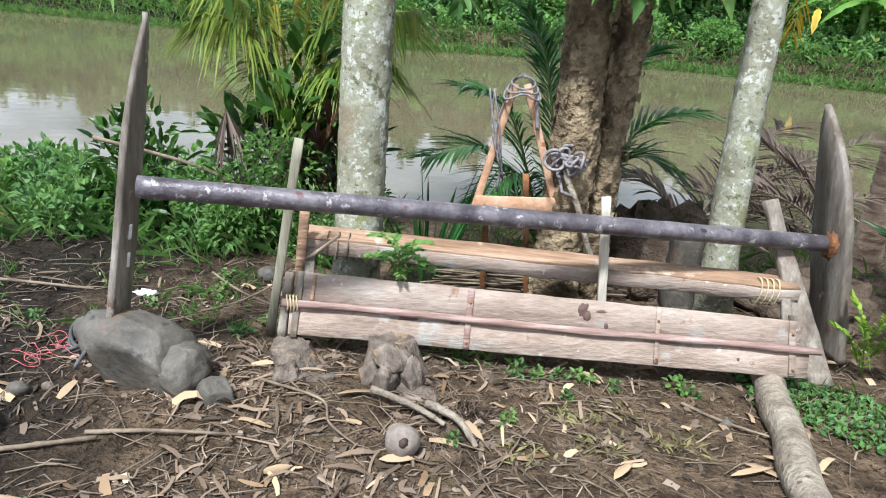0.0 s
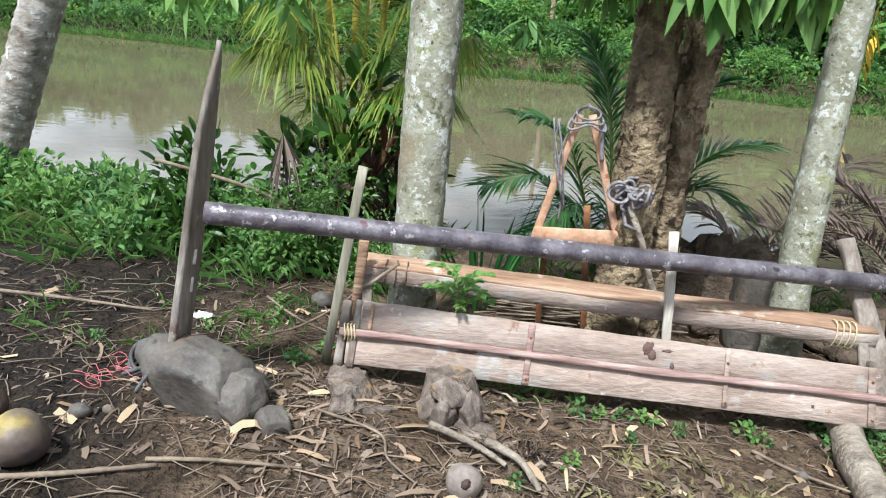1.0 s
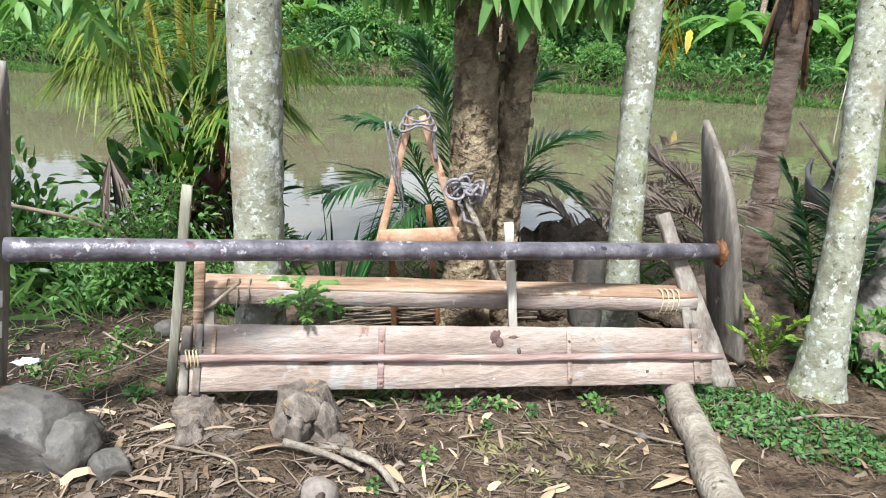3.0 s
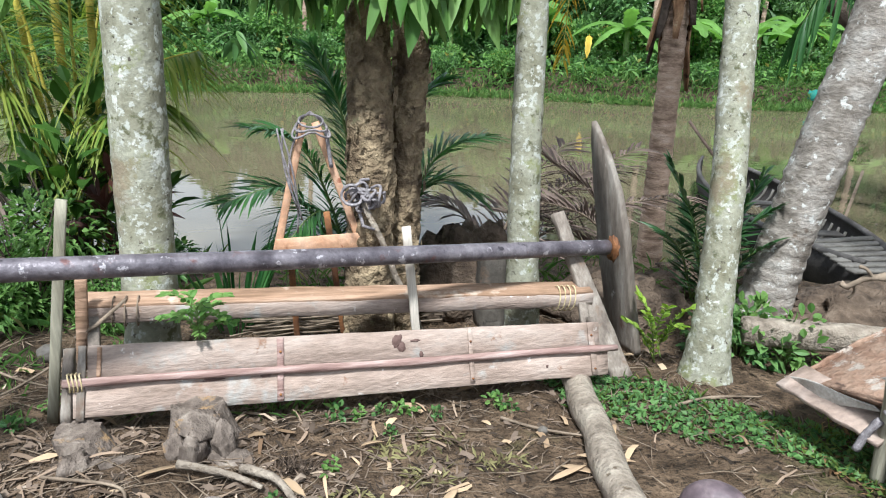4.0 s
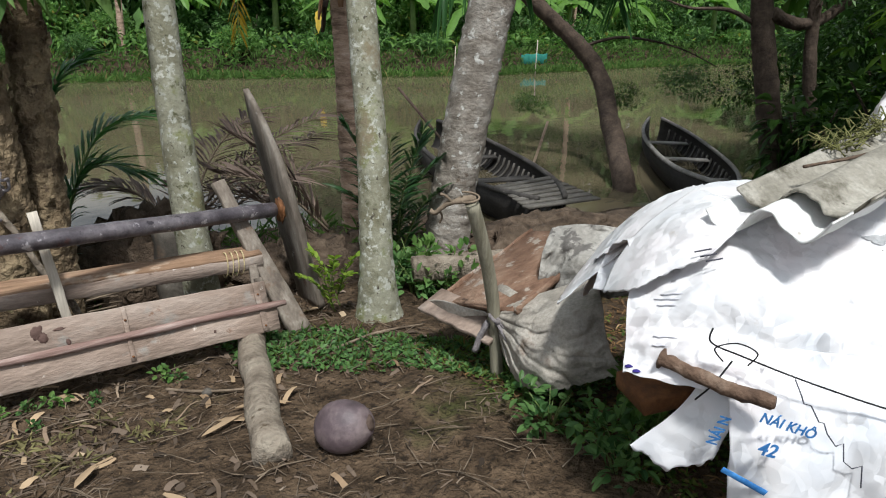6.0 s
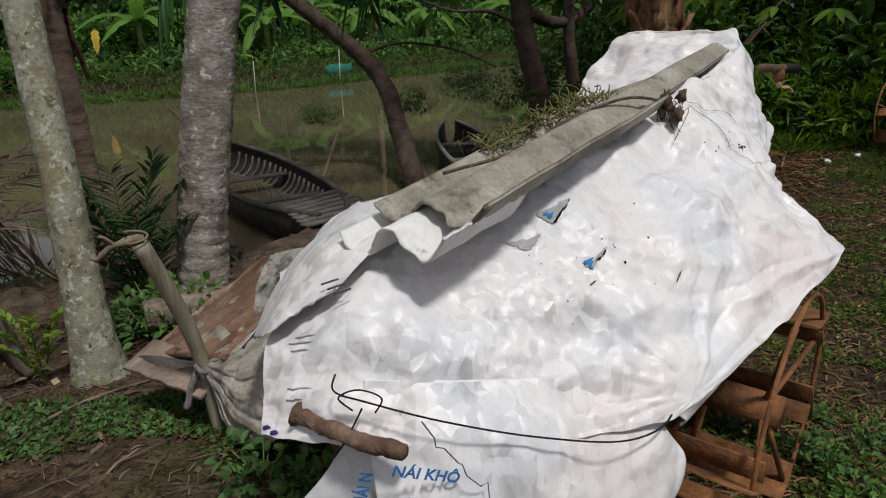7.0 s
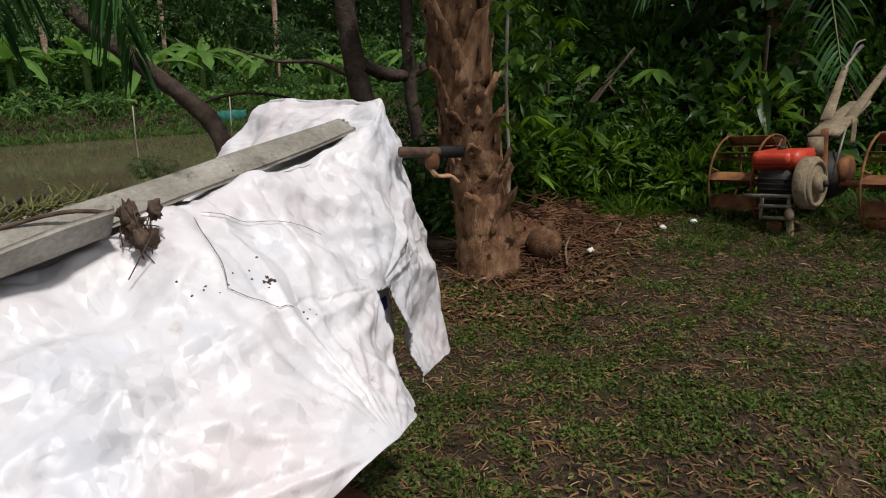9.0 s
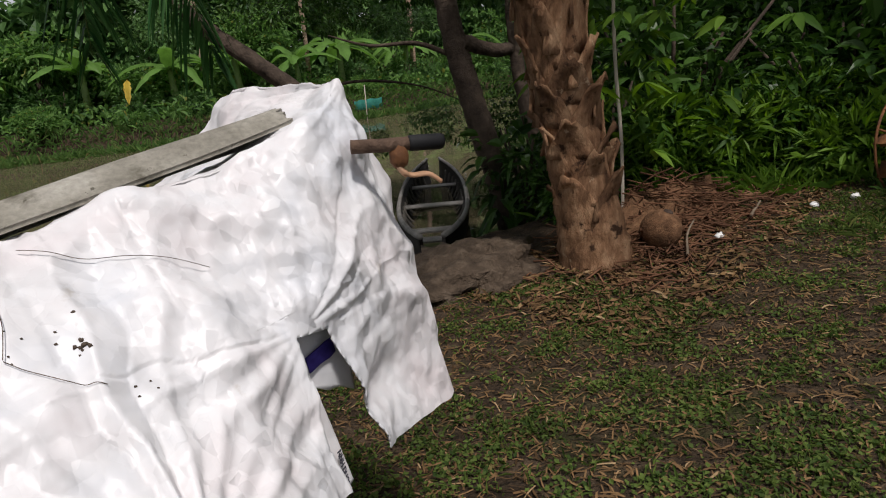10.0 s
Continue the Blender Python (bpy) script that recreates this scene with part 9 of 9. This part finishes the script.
for k, (c, s) in enumerate((((8.6, 3.6, 1.2), 0.9), ((9.2, 3.3, 0.6), 1.0), ((8.9, 2.9, 1.7), 1.1), ((7.3, 4.0, 1.9), 0.9), ((8.0, 4.3, 1.5), 0.8), ((8.7, 4.2, 0.0), 0.8), ((9.6, 3.9, 0.3), 1.0), ((6.4, 4.3, 1.75), 0.6), ((5.8, 4.6, 1.7), 0.5))):
    spray(ti, c, s, k)

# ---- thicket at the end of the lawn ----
# mostly LEAF_DARK: the thicket's shade is put into the leaf colour
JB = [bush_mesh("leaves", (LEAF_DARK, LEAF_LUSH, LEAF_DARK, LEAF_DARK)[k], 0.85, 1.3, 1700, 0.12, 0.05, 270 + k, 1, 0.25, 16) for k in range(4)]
NARROW = [bush_mesh("leaves", LEAF_LUSH, 0.5, 0.75, 700, 0.2, 0.04, 280 + k, 1, 0.3, 9) for k in range(2)]
spots = [(7.6, 2.5, 0.7), (8.3, 2.3, 0.8), (8.9, 1.9, 0.8), (9.2, 1.2, 0.75), (9.3, 0.5, 0.7), (9.5, -0.1, 0.7), (9.6, 2.7, 1.3), (10.2, 1.8, 1.3), (10.4, 0.9, 1.4), (10.5, 0.0, 1.3), (10.7, -0.8, 1.2), (11.6, 2.3, 1.9), (11.8, 1.0, 2.0), (12.0, -0.2, 2.0), (12.4, -1.1, 1.9), (10.6, 3.4, 1.6), (12.6, 3.4, 2.2), (13.5, -0.4, 2.4), (13.8, 1.2, 2.6), (14.4, -2.1, 2.2), (15.6, -1.2, 2.6), (16.5, -3.0, 2.6), (13.2, -5.2, 2.0), (11.4, -4.6, 1.5), (15.6, -5.4, 2.4), (18.5, -4.2, 3.0), (19.0, -2.0, 3.2), (14.5, 3.0, 2.8), (10.6, -5.6, 1.6)]
for k, (x, y, s) in enumerate(spots):
    place(JB[k % 4], "bush", x, y, float(base_h(x, y)) - 0.1, s, k * 83, "dense dark green bush in the thicket", "bush", "bushes of the thicket", FBS)
for k, (x, y, s) in enumerate(((7.9, 2.05, 0.8), (8.4, 1.75, 0.9), (8.75, 1.35, 0.8), (8.8, 0.9, 0.85), (8.9, 0.35, 0.8), (8.85, -0.05, 0.7), (9.25, -0.45, 0.7), (7.4, 2.2, 0.6), (9.6, -1.0, 0.6), (10.2, -1.3, 0.6), (8.2, 2.0, 1.0), (8.6, 1.6, 1.1), (8.9, 1.1, 1.0), (9.0, 0.6, 1.15), (9.1, 0.1, 1.0), (8.5, 1.95, 1.3), (9.2, 1.3, 1.3), (9.3, 0.3, 1.4))):
    place(NARROW[k % 2], "tall_grass_clump", x, y, float(base_h(x, y)) - 0.05, s, k * 57, "clump of long narrow green leaves", "plant", "leafy clumps of the thicket", WSTEM)
# leaf colour darkened to match the unlit gaps around these shrubs
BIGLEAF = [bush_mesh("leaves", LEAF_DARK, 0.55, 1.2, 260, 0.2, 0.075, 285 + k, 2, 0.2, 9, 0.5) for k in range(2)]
for k, (x, y, s) in enumerate(((8.1, 2.4, 1.2), (9.4, 0.9, 1.3), (9.5, -0.3, 1.1), (9.0, 2.2, 1.5), (9.9, 0.2, 1.6), (10.0, -1.0, 1.0), (7.7, 3.0, 1.0))):
    place(BIGLEAF[k % 2], "broadleaf_shrub", x, y, float(base_h(x, y)) - 0.05, s, k * 97, "large-leaved green shrub, its leaf colour darkened for shade", "shrub", "broad-leaved shrubs of the thicket", FBS)
r_ = np.random.default_rng(290)
n_j = 15000
x, y = r_.uniform(10.5, 21, n_j), r_.uniform(-8, 5.5, n_j)
ok = (x + 0.35 * np.abs(y - 0.5) > 12.6) & ~((y < -0.9 - 0.13 * (x - 3.3)) & (y > -4.0 - 0.05 * (x - 8)) & (x < 15))
x, y = x[ok], y[ok]
z = r_.uniform(0, 1, len(x)) * (5.4 + 0.9 * np.sin(x * 1.3) + 0.9 * np.sin(y * 1.9))
# the darkest leaf colour carries the depth of shade here too
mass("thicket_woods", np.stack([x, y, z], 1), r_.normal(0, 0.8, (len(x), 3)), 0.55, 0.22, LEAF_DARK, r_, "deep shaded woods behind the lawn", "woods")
blades("path_grass", GRASS, scatter(1500, 8.2, 12.5, -2.6, 0.4, 291, lambda x, y, r: y > path_y(x) + 0.9 * float(sm((x - 9.5) / 6)) * (x - 9.5) * 0.25 * (x > 9.5) + 0.03), 0.08, 0.26, 0.012, 292, "longer green grass beside the path", 0.6, 3)
blades("thicket_grass", LEAF_LUSH, scatter(1500, 7.2, 9.6, 0.2, 2.6, 293, lambda x, y, r: x + 0.5 * y > 8.6), 0.15, 0.45, 0.014, 294, "tall grass at the thicket's foot", 0.5, 2)
blades("tractor_grass", LAWN, scatter(500, 7.2, 9.0, -1.5, 0.3, 295), 0.06, 0.2, 0.01, 296, "grass round the parked tractor", 0.6, 3)
# added trees whose high crowns keep sun off the thicket front
for k, (x, y, z, s) in enumerate(((10.2, -0.6, 3.0, 1.7), (10.8, 0.6, 3.0, 2.0), (11.2, -1.6, 3.0, 1.8))):
    e = thing("added_shade_tree", (x + 0.6, y + 0.3, -0.2), "tall leafy tree added to shade the thicket", "tree", "trees of the thicket")
    part("trunk", Mesh().tube(spline([(x + 0.6, y + 0.3, -0.4), (x + 0.5, y + 0.25, 1.6), (x + 0.1, y, z + 0.8)], 20), [0.1 - 0.003 * i for i in range(21)], 10, True, 0.2), DARKBARK, e)
    for q in range(2):
        ob = new("crown", CROWN[0])
        ob.parent = e
        ob.matrix_parent_inverse = e.matrix_basis.inverted()
        ob.matrix_basis = pose(x + 0.5 * q, y + 0.4 * q, z + 0.5 * q, 0, 0, k * 71 + q * 40) @ Matrix.Scale(s * 0.75, 4)
# oil-palm trunk deep in the thicket
tk = tree("oil_palm", (10.9, 0.1, -0.2), "rough ochre palm trunk deep in the thicket", "palm")
part("trunk", ringed([(10.9, 0.1, -0.3), (10.85, 0.15, 0.8), (10.8, 0.2, 2.4)], [0.24, 0.2, 0.2], 50, 16, 0.12, 0.02, 0.15), HUSK, tk)
for k in range(9):
    a, b = Mesh(), Mesh()
    an = k * 0.72
    frond(a, b, (10.8, 0.2, 1.9), (10.8 + 1.6 * math.cos(an), 0.2 + 1.6 * math.sin(an), 1.9 + 0.9 * math.sin(k * 2.1)), 0.6, 34, 0.5, 0.035, np.random.default_rng(310 + k), 0.5, True, 0.025, 0.4)
    f = part("frond_rib", a, GREENSTEM, tk)
    part("leaf_blade", b, PALMLEAF, f)
# cassava by the shaggy palm
cs = thing("cassava_plant", (7.3, 1.75, -0.35), "slim cassava with bright lobed leaves", "plant")
part("stem", Mesh().tube(spline([(7.25, 1.72, -0.4), (7.3, 1.75, 0.3), (7.27, 1.78, 1.0), (7.3, 1.8, 1.7)], 14), 0.014, 6), PALEWOOD, cs, "pale bare stem")
r_ = np.random.default_rng(320)
m = Mesh()
for k in range(95):
    c = Vector((7.35 + r_.normal(0, 0.3), 1.8 + r_.normal(0, 0.32), r_.uniform(0.3, 2.2)))
    for q in range(5):
        a = -1.1 + 0.55 * q
        o = r_.uniform(0, 6.28) if q == 0 else o
        m.leaves([tuple(c)], [(math.cos(o + a), math.sin(o + a), -0.25)], 0.20, 0.055, r_, 0.3, 2)
part("foliage", m, LEAF_LUSH, cs)
# husk and debris heap
hp = Mesh()
for k in range(1200):
    x, y = 7.3 + r_.normal(0, 0.65), 1.3 + r_.normal(0, 0.34)
    z = float(base_h(x, y)) + max(0, 0.36 * math.exp(-((x - 7.5) / 0.6) ** 2 - ((y - 1.5) / 0.35) ** 2)) * r_.uniform(0.1, 1.0) + 0.01
    a, l = r_.uniform(0, 6.28), r_.uniform(0.06, 0.3)
    hp.tube([(x, y, z), (x + l * math.cos(a), y + l * math.sin(a), z + r_.normal(0, 0.03))], r_.uniform(0.003, 0.008), 4)
HEAPMAT = surface("heap_stalks", [(0.3, (0.055, 0.026, 0.015)), (0.6, (0.19, 0.092, 0.05)), (0.8, (0.36, 0.215, 0.125))], 5.0, (0.8, 0.95), 0.3)
solo("debris_heap", hp, HEAPMAT, "heap of dry stalks and palm debris", "debris", "", "stuff")
solo("debris_mound", Mesh().blob((7.5, 1.5, -0.36), (0.8, 0.42, 0.30), 0.35, 3.0, 30, 16, 3.0), COIR, "low mound of rotting coconut fibre", "mound")
coconut(6.92, 1.22, 0.14, COIR, "shaggy brown coconut husk beside the palm", (0.3, 0.2, 0.1), 0.9, 1.0)
p = np.array(scatter(2600, 5.6, 8.6, 0.5, 2.0, 330, None, 0.02))
mass("heap_leaves", p, np.concatenate([r_.normal(0, 1, (len(p), 2)), r_.normal(0.1, 0.15, (len(p), 1))], 1), 0.09, 0.022, RUSSET, r_, "dry leaves round the debris heap", "litter", 0.05)
for k, (x, y) in enumerate(((7.15, 0.92), (7.85, 0.55), (8.05, 0.35))):
    solo("paper_scrap", Mesh().blob((x, y, ground_h(x, y) + 0.025), (0.045, 0.03, 0.02), 0.5, 3.0, 12, 6, k * 2.0), PAPER, "crumpled scrap of white litter on soil", "litter")
stick([(6.75, 0.95, 0.05), (6.95, 1.05, 0.10), (7.15, 1.1, 0.12)], 0.01, TWIG, "pale dry branch by the debris heap")
stick([(7.5, 0.85, 0.05), (7.8, 0.9, 0.08)], 0.012, TWIG, "pale broken stem on the debris")
